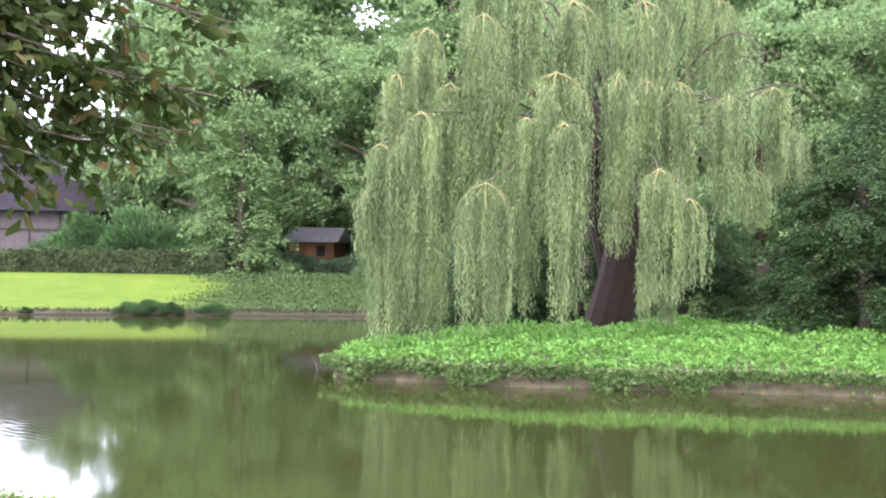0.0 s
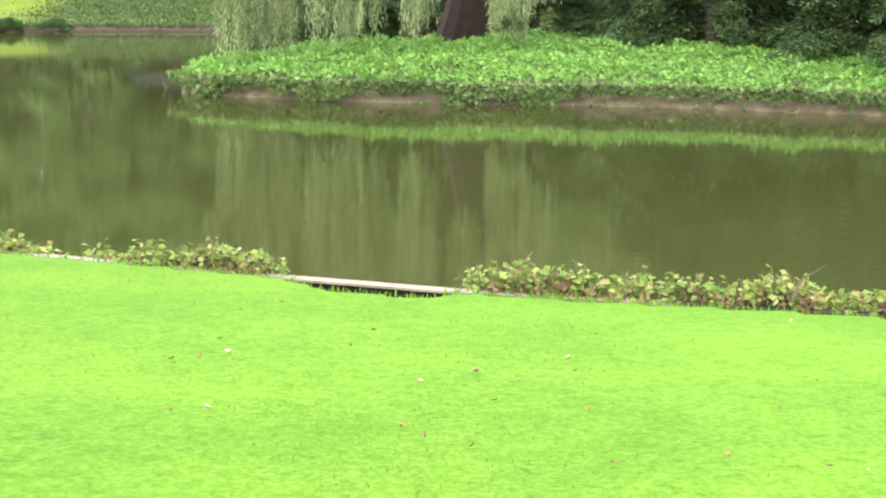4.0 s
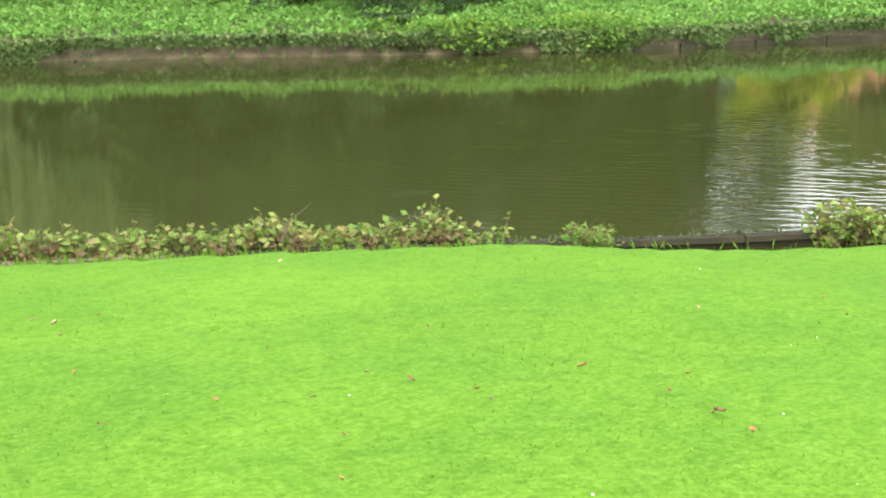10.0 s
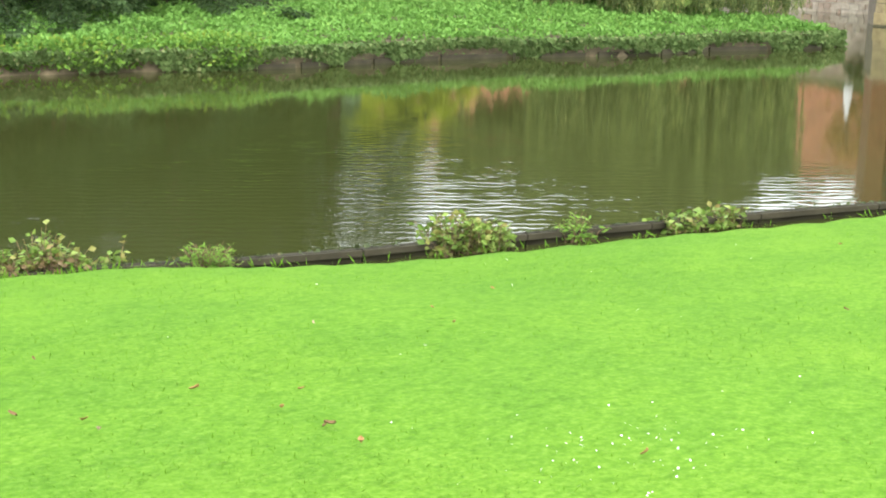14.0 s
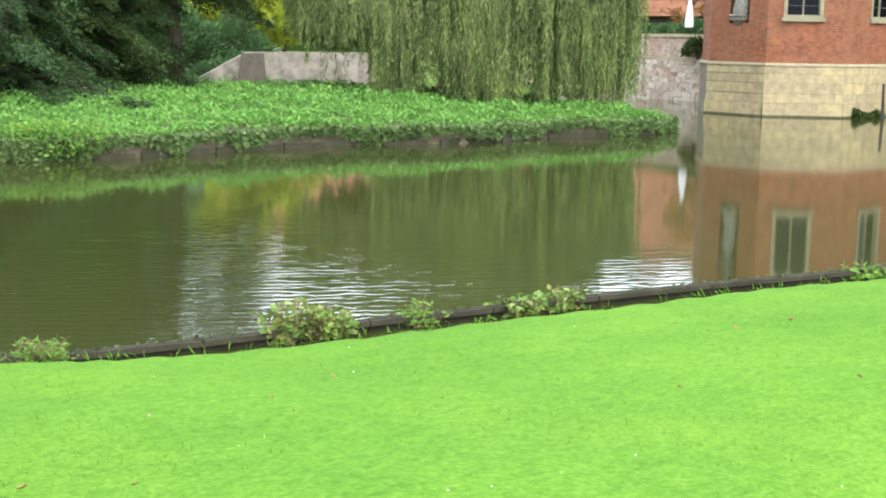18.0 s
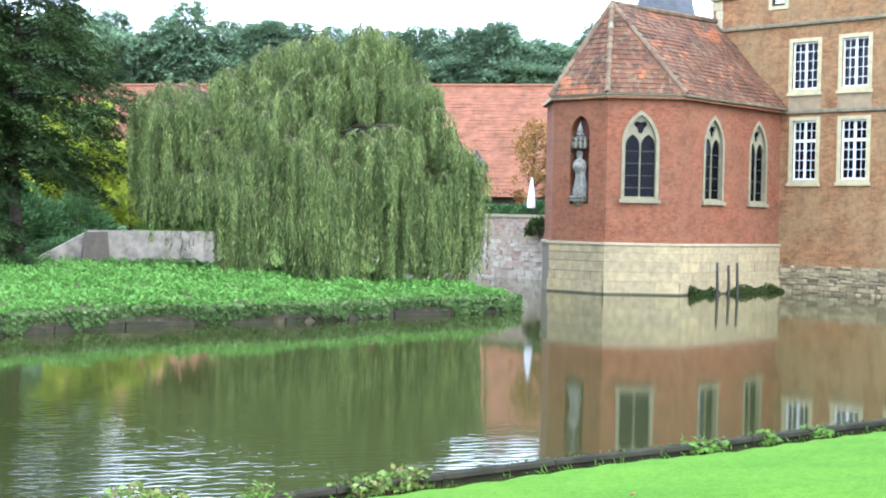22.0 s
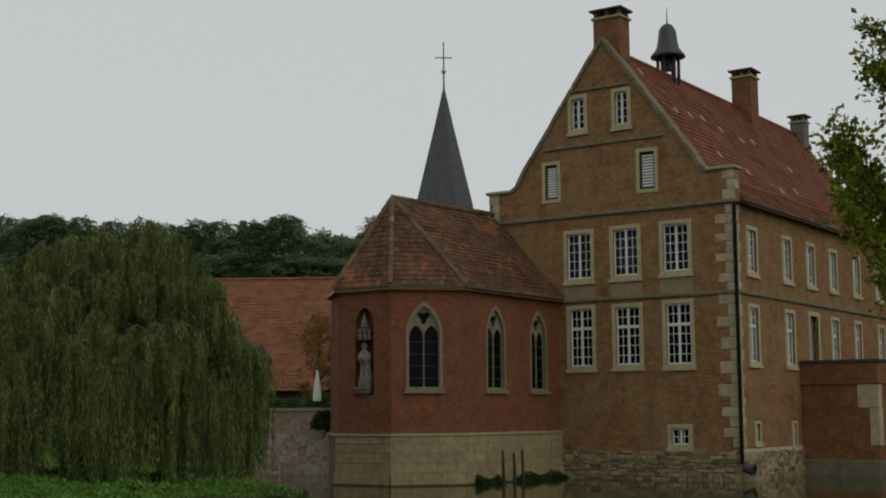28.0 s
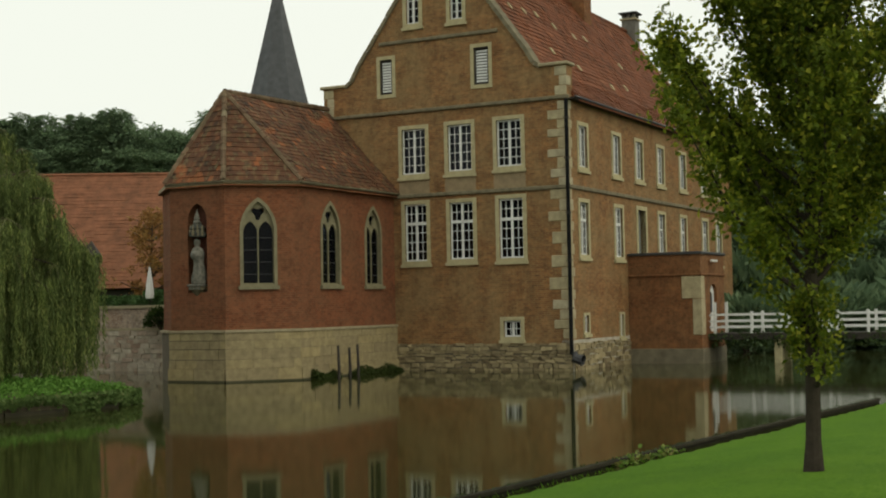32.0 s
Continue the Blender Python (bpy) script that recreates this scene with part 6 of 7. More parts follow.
# yellow tree behind the island, autumn tree by the terrace
yt = broadleaf("yellow_tree", 8.8, 3.2, 1.2, 0.24, 18000, YELLOW, "bright yellow-green leafy tree behind the low wall", clump=0.8)
yt.matrix_basis = pose(50.2, 56.0, 1.2) @ Matrix.Scale(0.93, 4)
copy_thing(yt, Matrix.Translation((53.2, 55.0, 1.4)) @ Matrix.Rotation(2.0, 4, "Z") @ Matrix.Scale(0.76, 4))
ot = broadleaf("autumn_tree", 6.2, 1.9, 0.8, 0.18, 4200, ORANGE, "thin autumn tree with sparse orange leaves on the terrace", clump=0.5)
ot.matrix_basis = pose(66.3, 36.9, 2.9)
tb = bush("terrace_bush", 1.2, 0.9, 2600, 0.16, RHODO, "low green planting along the garden wall")
tb.matrix_basis = HOUSE @ Matrix.Translation((-0.4, 17.5, 2.9))
for k in range(9):
    copy_thing(tb, HOUSE @ Matrix.Translation((-0.3 + 0.3 * rng.random(), 18.9 + 1.5 * k, 2.9)) @ Matrix.Rotation(k * 1.3, 4, "Z") @ Matrix.Scale(0.8 + 0.3 * rng.random(), 4))
for x, y, sc in ((44.4, 50.3, 1.5), (46.3, 51.2, 1.6), (48.2, 50.0, 1.4), (50.5, 49.0, 1.4), (41.6, 50.6, 2.1), (35.5, 52.5, 2.6), (37.8, 55.0, 2.8), (43.0, 55.5, 2.0), (45.5, 60.5, 2.8), (39.5, 60.0, 3.2)):
    copy_thing(tb, Matrix.Translation((x, y, float(far_z(np.array(x), np.array(y))) - 0.1)) @ Matrix.Rotation(x, 4, "Z") @ Matrix.Scale(sc, 4))
copy_thing(tb, Matrix.Translation((40.2, 52.6, 0.6)) @ Matrix.Scale(2.4, 4))
wb = bush("wall_bush", 0.62, 0.9, 1500, 0.14, YEW, "dark shrub growing out of the garden wall")
wb.matrix_basis = HOUSE @ Matrix.Translation((-2.4, 19.9, 2.1)) @ Matrix.Scale(1.1, 4)

# wooded ridge
f1 = broadleaf("forest_tree", 20.0, 5.5, 3.0, 0.5, 9500, PINE, "dark green tree of the wooded ridge", clump=1.5, group="ridge trees")
f1.matrix_basis = pose(96.0, 104.0, 3.5)
f2 = yew("forest_pine", 21.0, 4.6, 9000, "dark pine of the wooded ridge", PINE, 0.5, 2.0, 0.62, spray=1.7)
f2.matrix_basis = pose(101.0, 97.0, 3.5)
def on_hill(x, y):
    return float(ground_z(np.array(x), np.array(y))) - 0.3


for k in range(190):
    azd = radians(35.5 + 30.0 * ((k * 0.618034) % 1.0))
    dist = 131 + 22 * ((k * 0.381) % 1.0)
    x, y = dist * math.sin(azd), dist * math.cos(azd)
    s = (0.36 + 0.24 * rng.random()) * dist / 140
    copy_thing((f1, f2, f2)[k % 3], Matrix.Translation((x, y, on_hill(x, y))) @ Matrix.Rotation(k * 2.1, 4, "Z") @ Matrix.Diagonal((s * 1.35, s * 1.35, s, 1)))
for x, y, s in ((88, 4, 0.75), (92, -4, 0.8), (98, 12, 0.9), (86, -12, 0.7), (100, -14, 0.9), (96, -24, 0.85), (82, -20, 0.6), (106, 2, 1.0), (90, 20, 0.7)):
    copy_thing((f1, f2)[int(x) % 2], Matrix.Translation((x, y, -0.4)) @ Matrix.Rotation(x, 4, "Z") @ Matrix.Scale(s, 4))
for k in range(12):
    copy_thing(ub, Matrix.Translation((76 + 5 * rng.random(), 10 - 4.0 * k, -0.2)) @ Matrix.Rotation(k * 1.7, 4, "Z") @ Matrix.Scale(1.5 + 0.8 * rng.random(), 4))

for k in range(16):
    copy_thing((f1, f2)[k % 2], Matrix.Translation((92 + 9 * rng.random(), 16 - 2.9 * k, -0.4)) @ Matrix.Rotation(k * 1.9, 4, "Z") @ Matrix.Scale(0.55 + 0.35 * rng.random(), 4))
    copy_thing(ub, Matrix.Translation((86 + 3 * rng.random(), 15 - 2.6 * k, -0.2)) @ Matrix.Rotation(k * 1.3, 4, "Z") @ Matrix.Scale(2.6 + 0.8 * rng.random(), 4))
for k in range(8):
    copy_thing(ub, Matrix.Translation((-9.0 + 1.15 * k, 81.5 + 0.6 * (k % 2), 1.55)) @ Matrix.Rotation(k * 1.7, 4, "Z") @ Matrix.Scale(0.56 + 0.1 * (k % 3), 4))
for k in range(19):
    copy_thing(ub, Matrix.Translation((-9 + 2.7 * k + rng.normal() * 0.4, 108 + 2 * rng.random() - 0.3 * k, 1.4)) @ Matrix.Rotation(k * 1.9, 4, "Z") @ Matrix.Scale(4.4 + 0.8 * rng.random(), 4))
# thicket behind the yellow tree
for k, (x, y, sc) in enumerate(((42.0, 66.0, 3.0), (45.5, 65.0, 3.2), (49.0, 67.0, 3.4), (53.0, 66.0, 3.0), (57.0, 68.0, 3.2), (47.0, 71.0, 4.0), (39.0, 62.0, 2.8))):
    copy_thing(ub, Matrix.Translation((x, y, 1.3)) @ Matrix.Rotation(k * 1.3, 4, "Z") @ Matrix.Scale(sc, 4))
# dark thicket below the park trees
for k in range(20):
    copy_thing(ub, Matrix.Translation((-34 + 2.5 * k + rng.normal() * 0.4, 101 + 3 * rng.random() - 0.25 * k, 1.4)) @ Matrix.Rotation(k * 1.1, 4, "Z") @ Matrix.Scale(2.7 + 0.9 * rng.random(), 4))

# tree on the lawn
lt = thing("lawn_tree", pose(18.8, 0.42, 0.5, 0, 0, 200), "young leafy tree with yellowing leaves on the lawn", "tree")
(tv, tf), tp = limb((0, 0, -0.25), (0.1, 0.05, 7.6), 0.112, 0.03, 0, 0.03, 12, 10)
tv[:, :2] *= (1 + 0.55 * np.clip(1 - tv[:, 2] / 0.45, 0, 1))[:, None]
part_np("trunk", tv, tf, BARK_DARK, lt)
P, D = [], []
for k in range(46):
    z0 = 1.2 + 4.9 * (k / 46)
    a = k * 2.399 + rng.normal() * 0.3
    lng = (1.8 + 1.1 * rng.random()) * (1 - 0.3 * (k / 46) ** 2) * (0.2 if k < 9 else 1.0 if k < 26 else 0.92)
    up_ = (0.35 if k < 26 else 0.75) + 0.9 * rng.random() if k > 8 else 0.6 + 0.3 * rng.random()
    d0 = unit(np.array([math.cos(a), math.sin(a), up_]))
    t = np.linspace(0, 1, 9)[:, None]
    path = np.array([0.02, 0.02, z0]) + d0 * lng * t + np.array([0, 0, 0.35]) * lng * t * t + np.cumsum(rng.normal(size=(9, 3)) * 0.035, 0)
    part_np("limb", *tube(path, np.linspace(0.04, 0.006, 9), 5), BARK_DARK, lt)
    for s in range(7 if k < 9 else 50):
        u = 0.9 + 7.1 * rng.random() ** 0.8
        p = path[int(u)] + (path[min(8, int(u) + 1)] - path[int(u)]) * (u % 1)
        tw = unit(d0 * 0.5 + rng.normal(size=3) * 0.8 + (0, 0, 0.3)) * (0.18 + 0.3 * rng.random())
        m = 30
        q = p + tw * rng.random((m, 1)) + rng.normal(size=(m, 3)) * 0.055
        P.append(q)
        D.append(tw / np.linalg.norm(tw) * 0.5 + rng.normal(size=(m, 3)) * 0.7)
part_np("crown", *leaves(np.concatenate(P), 0.085, np.concatenate(D), 0.6, 0.3), TREE_R, lt)

# overhanging branches of a tree beside the camera
bt = thing("beech", pose(-7.0, 3.6, 0.9), "beech reaching its leafy boughs over the lawn", "tree")
part_np("trunk", *limb((0, 0, -0.3), (0.4, 0.2, 9.0), 0.32, 0.15, 0, 0.05, 8, 10)[0], BARK, bt)
P, D = [], []
TIPS = [(-8.4, 6.6, 7.4), (-7.6, 9.6, 7.6), (-10.0, 4.6, 7.2), (-11.6, 4.2, 7.0), (-15.6, 4.0, 6.6), (-17.4, 8.0, 6.5), (-14.6, 9.0, 6.8), (-12.0, 7.2, 7.0), (-13.6, 4.6, 6.9), (-9.2, 11.5, 7.3), (-16.0, 8.6, 6.6),
        (-13.2, 10.4, 7.0), (-15.2, 6.2, 6.7), (-11.0, 9.2, 7.2), (-17.0, 5.0, 6.5), (-12.6, 12.6, 7.1), (-16.4, 11.6, 6.7)]
boughs = [(2.3 + 0.12 * el, (dd * math.sin(radians(az)) + 7.0, dd * math.cos(radians(az)) - 3.6, 1.9 + dd * math.tan(radians(el)))) for az, el, dd in TIPS]
for z0, end in [*boughs, (5.0, (-3.0, 2.0, 7.0)), (5.5, (1.0, -3.5, 7.5)), (6.0, (-2.0, -2.0, 8.5)), (6.5, (1.0, 1.0, 9.5))]:
    (lv, lf), lp = limb((0.1, 0.1, z0), end, 0.05, 0.006, 0.3, 0.08, 8)
    part_np("bough", lv, lf, BARK, bt)
    for k in range(50):
        u = 4.0 + 2.7 * rng.random()
        p = lp[int(u)] + (lp[min(7, int(u) + 1)] - lp[int(u)]) * (u % 1)
        dd = unit(lp[7] - lp[4] + rng.normal(size=3) * 0.5 * np.linalg.norm(lp[7] - lp[4])) * (0.22 + 0.3 * rng.random())
        dd[2] -= 0.1
        m = 13
        t = np.linspace(0.15, 1, m)[:, None]
        q = p + dd * t
        part_np("twig", *tube(np.concatenate([p[None], q[[4, 8, 12]]]), [0.006, 0.005, 0.004, 0.002], 4), BARK, bt) if k % 3 == 0 else None
        P.append(q + rng.normal(size=(m, 3)) * 0.03)
        sd = np.cross(dd, (0, 0, 1.0)) * np.where(np.arange(m) % 2, 1, -1)[:, None]
        D.append(dd * 0.7 + sd * 1.1 + np.array([0, 0, -0.22]))
part_np("leaves", *leaves(np.concatenate(P), 0.098, np.concatenate(D), 0.58, 0.5), BEECH, bt, "beech leaves, some turning brown")

# ---- island ground cover, banks and edge plants ----


def scatter(n, x0, x1, y0, y1, keep):
    p = np.stack([x0 + (x1 - x0) * rng.random(n), y0 + (y1 - y0) * rng.random(n)], 1)
    return p[keep(p[:, 0], p[:, 1])]


def front(x, y):
    """How far a place of the island lies behind its near shore."""
    return y - np.interp(x, ISLAND[:12, 0], ISLAND[:12, 1])


p = scatter(430000, -2.5, 38.5, 20.5, 46, lambda x, y: (poly_dist(ISLAND, x, y) > 0.02) & (rng.random(len(x)) < np.exp(-np.maximum(front(x, y) - 5, 0) / 5)))
hum = np.array([noise.noise(Vector((x * 0.9, y * 0.9, 0))) for x, y in p])
hum = hum + 0.6 * np.array([noise.noise(Vector((x * 3.2, y * 2.2, 4))) for x, y in p])
z = island_z(p[:, 0], p[:, 1]) + 0.06 + np.maximum(0.05, 0.16 + 0.3 * hum) * rng.random(len(p)) ** 0.4
tagged(part_np("ground_cover", *leaves(np.column_stack([p, z]), 0.108, None, 0.62, 0.55), COVER), "low bright green leafy ground cover on the island", "ground cover", kind="stuff")

seg = np.diff(np.concatenate([ISLAND[:13]]), axis=0)
lens = np.hypot(*seg.T)
P, D = [], []
n = 44000
w = np.repeat(np.arange(len(seg)), np.maximum(1, (lens / lens.sum() * n).astype(int)))
t = rng.random(len(w))
base = ISLAND[:13][w] + seg[w] * t[:, None]
nrm = np.stack([seg[w][:, 1], -seg[w][:, 0]], 1) / lens[w][:, None]
den = np.array([noise.noise(Vector((x * 0.55, y * 0.55, 5))) + 0.35 * noise.noise(Vector((x * 2.1, y * 2.1, 9))) for x, y in base])
hang = 0.09 + np.clip(0.02 + 0.1 * (base[:, 0] > 17) + 1.0 * den, 0, 0.5)
zz = 0.42 - hang * rng.random(len(w)) + 0.12 * rng.random(len(w))
xy = base + nrm * (0.0 + 0.1 * rng.random((len(w), 1)) + 0.1 * np.clip(den, 0, 1)[:, None])
tagged(part_np("bank_ivy", *leaves(np.column_stack([xy, zz]), 0.13, np.column_stack([nrm * 0.6, -np.ones(len(w)) * 0.5]), 0.7), IVY), "ivy and weeds hanging over the island's earth bank", "ivy", kind="stuff")
p = scatter(15000, 13.0, 19.0, 23.5, 27.5, lambda x, y: np.abs(front(x, y) - 0.1) < 0.35 + 0.25 * np.sin(x * 2.2))
tagged(part_np("yellow_weeds", *leaves(np.column_stack([p, 0.15 + 0.65 * rng.random(len(p)) ** 1.3]), 0.105, None, 0.7, 0.4), leaf_mat("yellow_weed_leaf", (0.07, 0.16, 0.024), (0.12, 0.235, 0.035), (0.18, 0.285, 0.045), (0.26, 0.28, 0.045), 0.1)), "yellow-green weeds spilling over the bank", "weeds", kind="stuff")
for k in range(9):
    x0 = 17.5 + 2.1 * k
    a = np.array([x0, np.interp(x0, ISLAND[:12, 0], ISLAND[:12, 1]) - 0.12])
    b = np.array([x0 + 1.95, np.interp(x0 + 1.95, ISLAND[:12, 0], ISLAND[:12, 1]) - 0.12])
    d = unit(b - a)
    o = part_np("bank_plank", [(*(a + d * s + np.array([d[1], -d[0]]) * q), zq) for s, q, zq in [(0, 0, -0.3), (2.0, 0, -0.3), (2.0, -0.06, -0.3), (0, -0.06, -0.3), (0, 0, 0.13), (2.0, 0, 0.11), (2.0, -0.06, 0.11), (0, -0.06, 0.13)]], BOX_F, BANK_BOARD)
    tagged(o, "weathered plank holding the island's bank", "plank", "bank planks")

# the plank along the near water's edge
for k, (x0, x1) in enumerate(zip(EDGE_X[2:20], EDGE_X[3:21])):
    ya, yb_ = float(edge_y(x0)), float(edge_y(x1))
    pale = k <= 4
    a, b = np.array([x0, ya]), np.array([x1, yb_])
    d = unit(b - a)
    nn = np.array([-d[1], d[0]])
    ln = np.linalg.norm(b - a) - 0.015
    zt = 0.08 if pale else 0.12
    board = thing("edge_board", Matrix.Identity(4), "pale bleached plank along the water's edge" if pale else "dark wet plank along the water's edge", "plank", "edge boards")
    q = lambda s, o_, z_: (*(a + d * s + nn * o_), z_)  # noqa: E731
    part_np("plank", [q(0, 0, -0.5), q(ln, 0, -0.5), q(ln, 0.06, -0.5), q(0, 0.06, -0.5), q(0, 0, zt), q(ln, 0, zt), q(ln, 0.06, zt), q(0, 0.06, zt)], BOX_F, BOARD, board)
    if pale:
        part_np("top_rail", [q(0, -0.05, zt), q(ln, -0.05, zt), q(ln, 0.1, zt), q(0, 0.1, zt), q(0, -0.05, zt + 0.02), q(ln, -0.05, zt + 0.02), q(ln, 0.1, zt + 0.02), q(0, 0.1, zt + 0.02)], BOX_F, BOARD_PALE, board)
    else:
        part_np("top_moss", *leaves(np.array([q(s, 0.06 * rng.random(), zt) for s in rng.random(int(40 * ln)) * ln]), 0.05, None, 0.7, 0.6), HEDGE, board)["kind"] = "stuff"
    if not pale:
        part_np("rail", [q(0, -0.035, zt - 0.06), q(ln, -0.035, zt - 0.06), q(ln, 0.085, zt - 0.06), q(0, 0.085, zt - 0.06), q(0, -0.035, zt - 0.004), q(ln, -0.035, zt - 0.004), q(ln, 0.085, zt - 0.004), q(0, 0.085, zt - 0.004)], BOX_F, BANK_BOARD, board, "mossy weathered top rail")
    for s in np.arange(0.5, ln, 1.6):
        part_np("stake", *tube([q(s, 0.11, -0.6), q(s, 0.11, zt - 0.06)], [0.045, 0.045], 6), BOARD, board)


def edge_plant(x0, x1, high, count, leaf, material, label, wide=0.3, fine=0.75, over=0.2):
    """Leafy plants rooted just over the plank; leaning stems with broad leaves standing out all round."""
    pl = thing("edge_plant", Matrix.Identity(4), label, "plant", "edge plants")
    pts, dirs, sizes, stems = [], [], [], []
    for k in range(count // 5):
        x = x0 + (x1 - x0) * rng.random()
        y = float(edge_y(x)) + over + wide * (rng.random() - 0.5)
        swell = 0.66 + 0.6 * noise.noise(Vector((x * 1.5, 2.0, 3))) + 0.3 * noise.noise(Vector((x * 4.5, 7.0, 3)))
        end_f = min(1.0, 0.55 + 3.0 * min(x - x0, x1 - x) / max(0.5, x1 - x0))
        h = 0.9 * high * float(np.clip(swell, 0.45, 1.05)) * end_f * (0.5 + 0.5 * rng.random())
        if rng.random() < 0.02:
            h *= 1.35
        lean_v = rng.normal(size=2) * 0.07
        stems.append(tube([(x, y, -0.08), (x + lean_v[0] * 0.4, y + lean_v[1] * 0.4, h * 0.6), (x + lean_v[0], y + lean_v[1], h)], [0.005, 0.004, 0.002], 4))
        for j in range(5):
            t = 0.06 + 0.94 * (j + rng.random()) / 5
            pts.append((x + lean_v[0] * t, y + lean_v[1] * t, max(0.03, h * t)))
            a = rng.random() * 6.283
            dirs.append((math.cos(a), math.sin(a), 0.5 - 0.8 * rng.random()))
            sizes.append(leaf * (0.5 + 0.55 * rng.random()))
    part_np("stem_clump", *join_vf(stems), EDGE_STEM, pl)["kind"] = "stuff"
    part_np("foliage", *leaves(np.array(pts), np.array(sizes), np.array(dirs), fine, 0.25), material, pl)
    return pl


EDGE_STEM = plain("edge_stem", (0.13, 0.085, 0.045), 0.85, 0.3)
WILT = leaf_mat("wilted_plant_leaf", (0.065, 0.042, 0.02), (0.13, 0.088, 0.04), (0.2, 0.145, 0.07), (0.28, 0.21, 0.11), 0.1, 0.25)
BROAD = "broad-leaved plants with reddish leaves along the plank"
for x0, x1, high in ((-9.0, -5.2, 0.42), (-5.0, -2.0, 0.42), (-1.35, 0.17, 0.46), (1.84, 3.4, 0.56), (3.3, 4.75, 0.46), (4.65, 6.0, 0.52)):
    edge_plant(x0, x1, high, int(1350 * (x1 - x0)), 0.088, EDGE, BROAD)
    edge_plant(x0 + 0.1, x1 - 0.1, high * 0.8, int(240 * (x1 - x0)), 0.085, WILT, "brown wilted stems among the plank's plants", over=0.05)
edge_plant(-1.62, -1.42, 0.45, 50, 0.1, EDGE, "thin upright green plant beside the plank")
edge_plant(6.1, 6.3, 0.42, 45, 0.1, EDGE, "few straggling stems beside the fern", 0.1)
edge_plant(6.62, 6.95, 0.42, 900, 0.1, FERN, "light green fern clump on the water's edge", 0.2, 0.2, 0.0)
edge_plant(8.78, 9.5, 0.5, 1000, 0.1, EDGE, BROAD, 0.36, 0.7, 0.02)
edge_plant(10.15, 10.4, 0.42, 260, 0.09, FERN, "small light green clump on the plank", 0.16, 0.35, 0.0)
edge_plant(11.22, 11.55, 0.3, 300, 0.095, EDGE, BROAD, 0.2, 0.7, 0.02)
edge_plant(11.5, 12.1, 0.42, 560, 0.1, EDGE, BROAD, 0.25, 0.7, 0.02)
edge_plant(15.9, 16.45, 0.34, 200, 0.11, FERN, "low light green plants on the plank", 0.2, 0.6, 0.0)
edge_plant(17.1, 17.35, 0.3, 90, 0.11, FERN, "low light green plants on the plank", 0.2, 0.6, 0.0)
edge_plant(18.05, 18.4, 0.28, 120, 0.11, FERN, "low light green plants on the plank", 0.2, 0.6, 0.0)
edge_plant(23.5, 26.0, 0.24, 420, 0.12, EDGE, BROAD, 0.25, 0.7, 0.0)
tagged(part_np("dry_twig", *tube([(4.3, 10.3, 0.2), (4.4, 10.35, 0.38), (4.52, 10.4, 0.42), (4.62, 10.42, 0.48)], [0.008, 0.006, 0.005, 0.003], 5), BARK), "bare dry twig standing among the edge plants", "twig")

# grass fringe and blades
p = scatter(60000, -9, 24, -1, 17, lambda x, y: np.abs((edge_y(x) - y) * 0.95 - turf_gap(x) + 0.06) < 0.3 * rng.random(len(x)))
tagged(part_np("fringe_grass", *leaves(np.column_stack([p, lawn_z(p[:, 0], p[:, 1])]), 0.085, np.tile((0.0, 0.3, 0.5), (len(p), 1)), 0.12), BLADE), "longer grass fringing the lawn's edge", "grass", kind="stuff")
n = 80000
r_ = 3.2 + 9.5 * rng.random(n) ** 0.8
a_ = radians(-22) + radians(116) * rng.random(n)
x, y = r_ * np.sin(a_), r_ * np.cos(a_)
k = (edge_y(x) - y) * 0.95 > turf_gap(x) + 0.02
x, y = x[k], y[k]
tagged(part_np("grass_blades", *leaves(np.column_stack([x, y, lawn_z(x, y) - 0.008]), 0.028, np.tile((0, 0, 0.3), (len(x), 1)) + rng.normal(size=(len(x), 3)) * (0.8, 0.8, 0.2), 0.16, 0.75), BLADE), "short mown grass blades", "grass", kind="stuff")

# fallen leaves on the lawn
SPOTS = [(-0.23, 8.22), (-0.49, 7.6), (-0.33, 7.67), (-0.24, 6.47), (-0.41, 6.43), (0.77, 8.8), (0.57, 8.21), (0.16, 9.77), (1.13, 8.22), (1.86, 7.73), (1.77, 7.9), (2.16, 7.86), (1.81, 7.37), (0.9, 7.18), (1.24, 6.75), (0.7, 6.22), (0.79, 6.05), (0.99, 5.88), (1.57, 5.53), (2.12, 5.61), (2.41, 4.83), (2.52, 5.43), (2.69, 6.44), (3.65, 6.43), (1.68, 6.47), (3.2, 4.96), (2.18, 4.35), (3.98, 4.66), (4.25, 4.86), (2.93, 5.7), (3.24, 5.15), (5.84, 5.42), (6.1, 5.89), (5.26, 6.04), (4.62, 3.05), (3.95, 4.3), (10.44, 4.94), (8.88, 3.23)]
protos = []
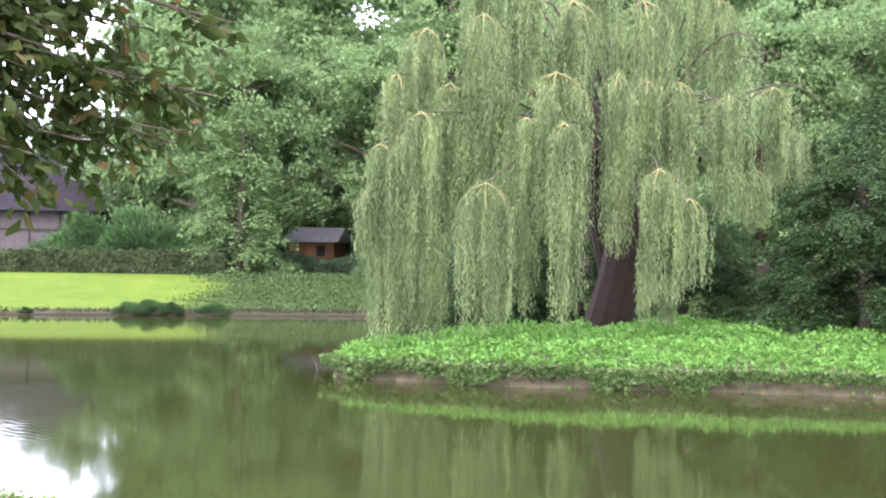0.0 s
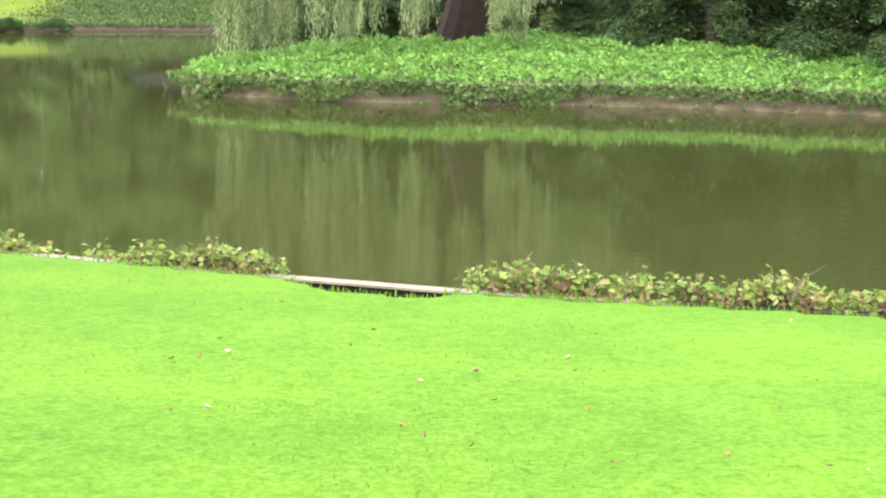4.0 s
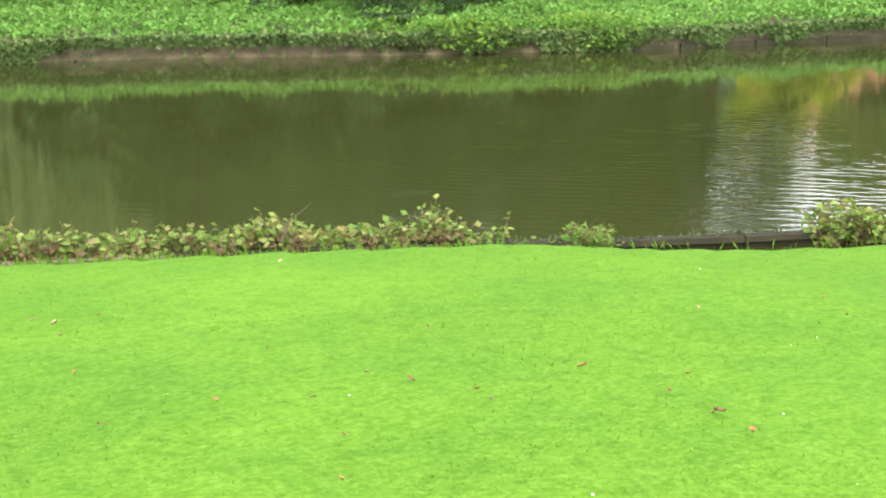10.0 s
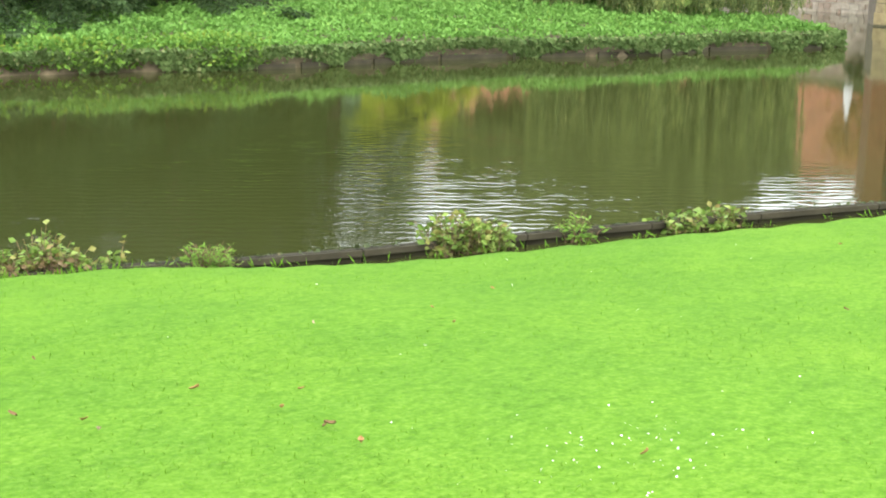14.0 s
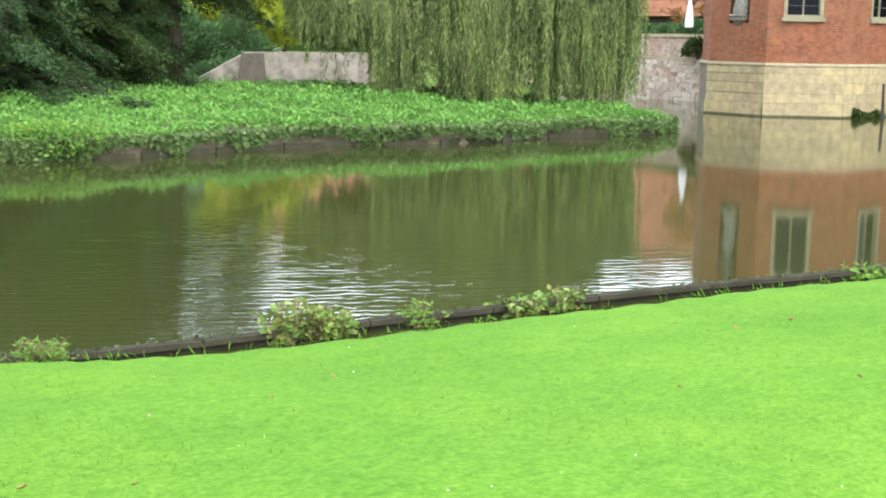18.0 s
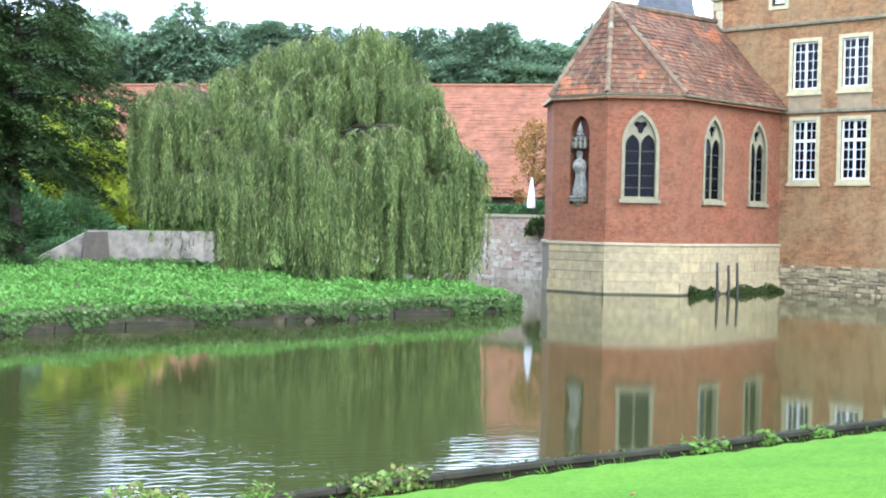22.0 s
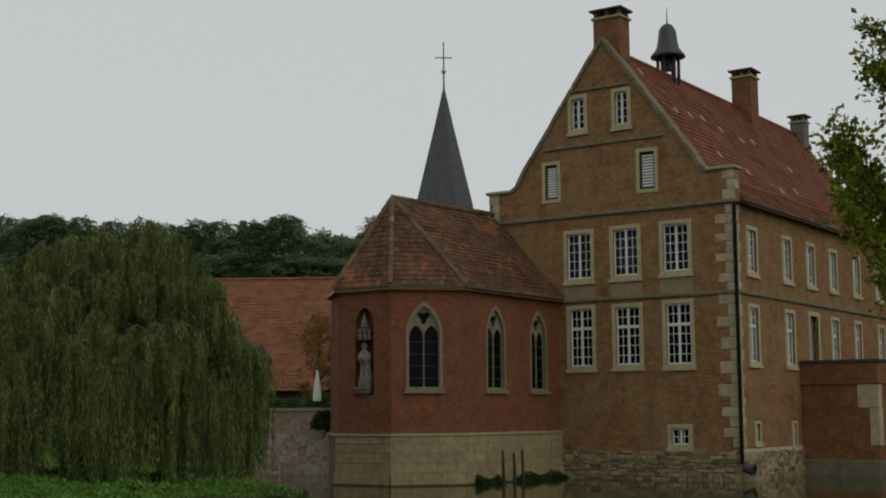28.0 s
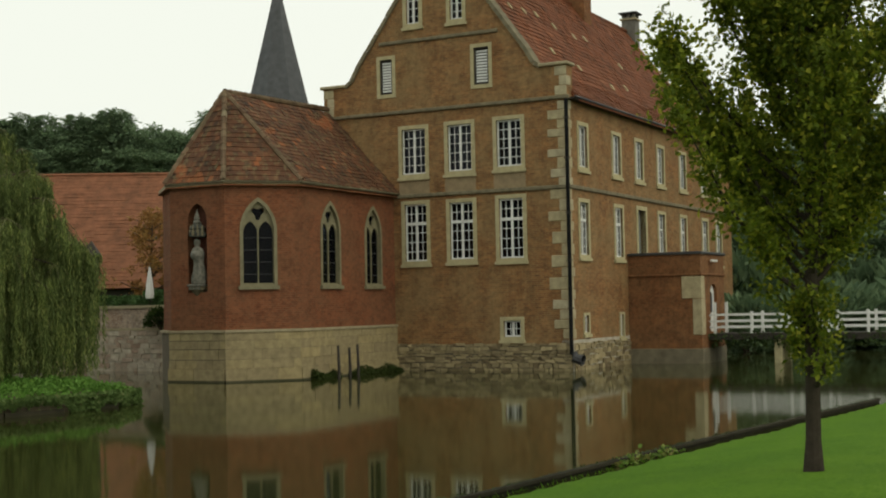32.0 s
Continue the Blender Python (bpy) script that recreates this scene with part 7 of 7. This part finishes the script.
for k in range(3):
    m = 7
    uu = np.linspace(-1, 1, m)
    gv = []
    for u in uu:
        wv = (1 - u * u) ** 0.6 * (0.42 + 0.08 * k)
        for s in (-1, 0, 1):
            gv.append((u * 0.5, s * wv * 0.5, 0.1 * u * u + (0.16 + 0.05 * k) * abs(s) * (1 - 0.4 * u)))
    gf = np.array([(3 * i + j, 3 * i + j + 1, 3 * i + j + 4, 3 * i + j + 3) for i in range(m - 1) for j in range(2)])
    protos.append(mesh_data("fallen_leaf", gv, gf, (plain("brown_leaf", (0.13, 0.075, 0.028), 0.8, 0.3, 0.02, 0.2), plain("orange_leaf", (0.25, 0.13, 0.045), 0.8, 0.3, 0.02, 0.2), plain("pale_leaf", (0.33, 0.24, 0.16), 0.8, 0.2, 0.02, 0.2))[k], True))
extra = [(2.2 + 3.9 * rng.random() - 4 * (rng.random() < 0.4), 3.6 + 6.0 * rng.random()) for _ in range(8)] + [(5 + 8 * rng.random(), 1.5 + 5 * rng.random()) for _ in range(5)]
for i, (x, y) in enumerate([*SPOTS, *extra]):
    big = 0.036 if i < len(SPOTS) else 0.03 + 0.025 * rng.random()
    kind = int(rng.choice([0, 0, 1, 1, 2]))
    o = new("fallen_leaf", protos[kind])
    o.matrix_basis = Matrix.Translation((x, y, float(lawn_z(x, y)) + 0.022)) @ Euler((rng.normal() * 0.25, rng.normal() * 0.25, rng.random() * 6.28)).to_matrix().to_4x4() @ Matrix.Scale(big * (0.8 + 0.5 * rng.random()), 4)
    tagged(o, ("curled brown fallen leaf on the lawn", "orange-brown fallen leaf on the lawn", "pale dry fallen leaf on the lawn")[kind], "leaf", "fallen leaves")
n = 210
x, y = 1.5 + 10 * rng.random(n), 1.5 + 6 * rng.random(n)
x[:90], y[:90] = 4.60 + 0.5 * rng.normal(size=90), 3.15 + 0.3 * rng.normal(size=90)
k = (edge_y(x) - y > 1.5) & ((np.arange(n) < 90) | (rng.random(n) < 0.5))
x, y = x[k], y[k]
tagged(part_np("daisies", *leaves(np.column_stack([x, y, lawn_z(x, y) + 0.015]), 0.009, None, 1.0, 0.7), plain("daisy_white", (0.75, 0.75, 0.7), 0.8, 0.05)), "tiny white daisies scattered in the lawn", "daisies", kind="stuff")

# earth lip and rough grass along the far shore
fx = np.arange(-60, 46, 1.0)
fy = np.interp(fx, FAR_X, FAR_Y)
lip = [(x, y + o, z) for x, y in zip(fx, fy) for o, z in ((-0.5, -0.4), (-0.42, 0.08 + 0.03 * math.sin(2.3 * x)), (0.3, 0.24))]
lf = np.array([(3 * i + j, 3 * i + 3 + j, 3 * i + 4 + j, 3 * i + 1 + j) for i in range(len(fx) - 1) for j in range(2)])
tagged(part_np("far_shore", lip, lf, plain("wet_shore_earth", (0.045, 0.036, 0.02), 0.95, 0.4)), "low dark earth shore below the far lawn", "shore", kind="structure")
n = 9000
x = -60 + 105 * rng.random(n)
tagged(part_np("shore_grass", *leaves(np.column_stack([x, np.interp(x, FAR_X, FAR_Y) - 0.45 + 0.9 * rng.random(n) ** 2, 0.06 + 0.14 * rng.random(n)]), 0.2, np.tile((0.0, -0.3, 0.6), (n, 1)), 0.2), HEDGE), "rough grass along the far shore", "grass", kind="stuff")

# turf spilling over the bleached plank's near side
n = 9000
x = -3.0 + 9.0 * rng.random(n)
o = turf_gap(x) - 0.22 + 0.5 * rng.random(n)
tagged(part_np("verge_grass", *leaves(np.column_stack([x, edge_y(x) - o / 0.95, 0.02 + 0.1 * rng.random(n)]), 0.085, np.tile((0.0, 0.35, 0.8), (n, 1)), 0.16, 0.2), BLADE), "rough grass at the lawn's edge beside the plank", "grass", kind="stuff")

# rough ivy slope beside the far lawn, with low shrubs on its shore
n = 70000
x, o = -13.5 + 34.0 * rng.random(n), 11.5 * rng.random(n)
edge = np.array([noise.noise(Vector((0.5, b * 0.35, 3))) + 0.5 * noise.noise(Vector((1.5, b * 1.3, 8))) for b in o])
k = x > -10.6 + 0.16 * (o - 5) + 1.6 * edge + 0.8 * rng.normal(size=n)
x, o = x[k], o[k]
y = np.interp(x, FAR_X, FAR_Y) + o
SLOPE = leaf_mat("slope_ivy_leaf", (0.045, 0.07, 0.024), (0.066, 0.1, 0.033), (0.09, 0.13, 0.044), (0.13, 0.15, 0.06), 0.05, 0.25)
tagged(part_np("slope_ivy", *leaves(np.column_stack([x, y, far_z(x, y) + 0.02 + 0.07 * rng.random(len(x))]), 0.125, None, 0.7, 0.5), SLOPE), "dull green ivy covering the slope beside the far lawn", "ivy", kind="stuff")
for x, sc in ((-12.9, 0.3), (-11.9, 0.36), (-11.0, 0.3), (-9.2, 0.28), (-20.5, 0.18), (-24.0, 0.16), (-17.5, 0.16)):
    copy_thing(rb, Matrix.Translation((x, float(np.interp(x, FAR_X, FAR_Y)) - 0.2, 0.05)) @ Matrix.Rotation(x, 4, "Z") @ Matrix.Diagonal((sc, sc * 0.6, sc * 0.5, 1)))
tagged(part_np("dead_twig", *join_vf([tube([(-2.24, 32.99, -0.1), (-2.34, 32.99, 0.15), (-2.49, 32.99, 0.4)], [0.02, 0.016, 0.006], 5), tube([(-2.32, 32.99, 0.12), (-2.12, 32.99, 0.22), (-2.26, 33.09, -0.05)], [0.014, 0.01, 0.01], 5)]), BARK), "bare dead twig sticking out of the water", "twig")
for x, y, sc in ((-8.1, 86.3, 1.0), (-5.0, 86.0, 0.8), (-9.6, 85.5, 1.3)):
    copy_thing(tb, Matrix.Translation((x, y, 1.6)) @ Matrix.Rotation(x, 4, "Z") @ Matrix.Diagonal((sc, sc, sc * 1.3, 1)))
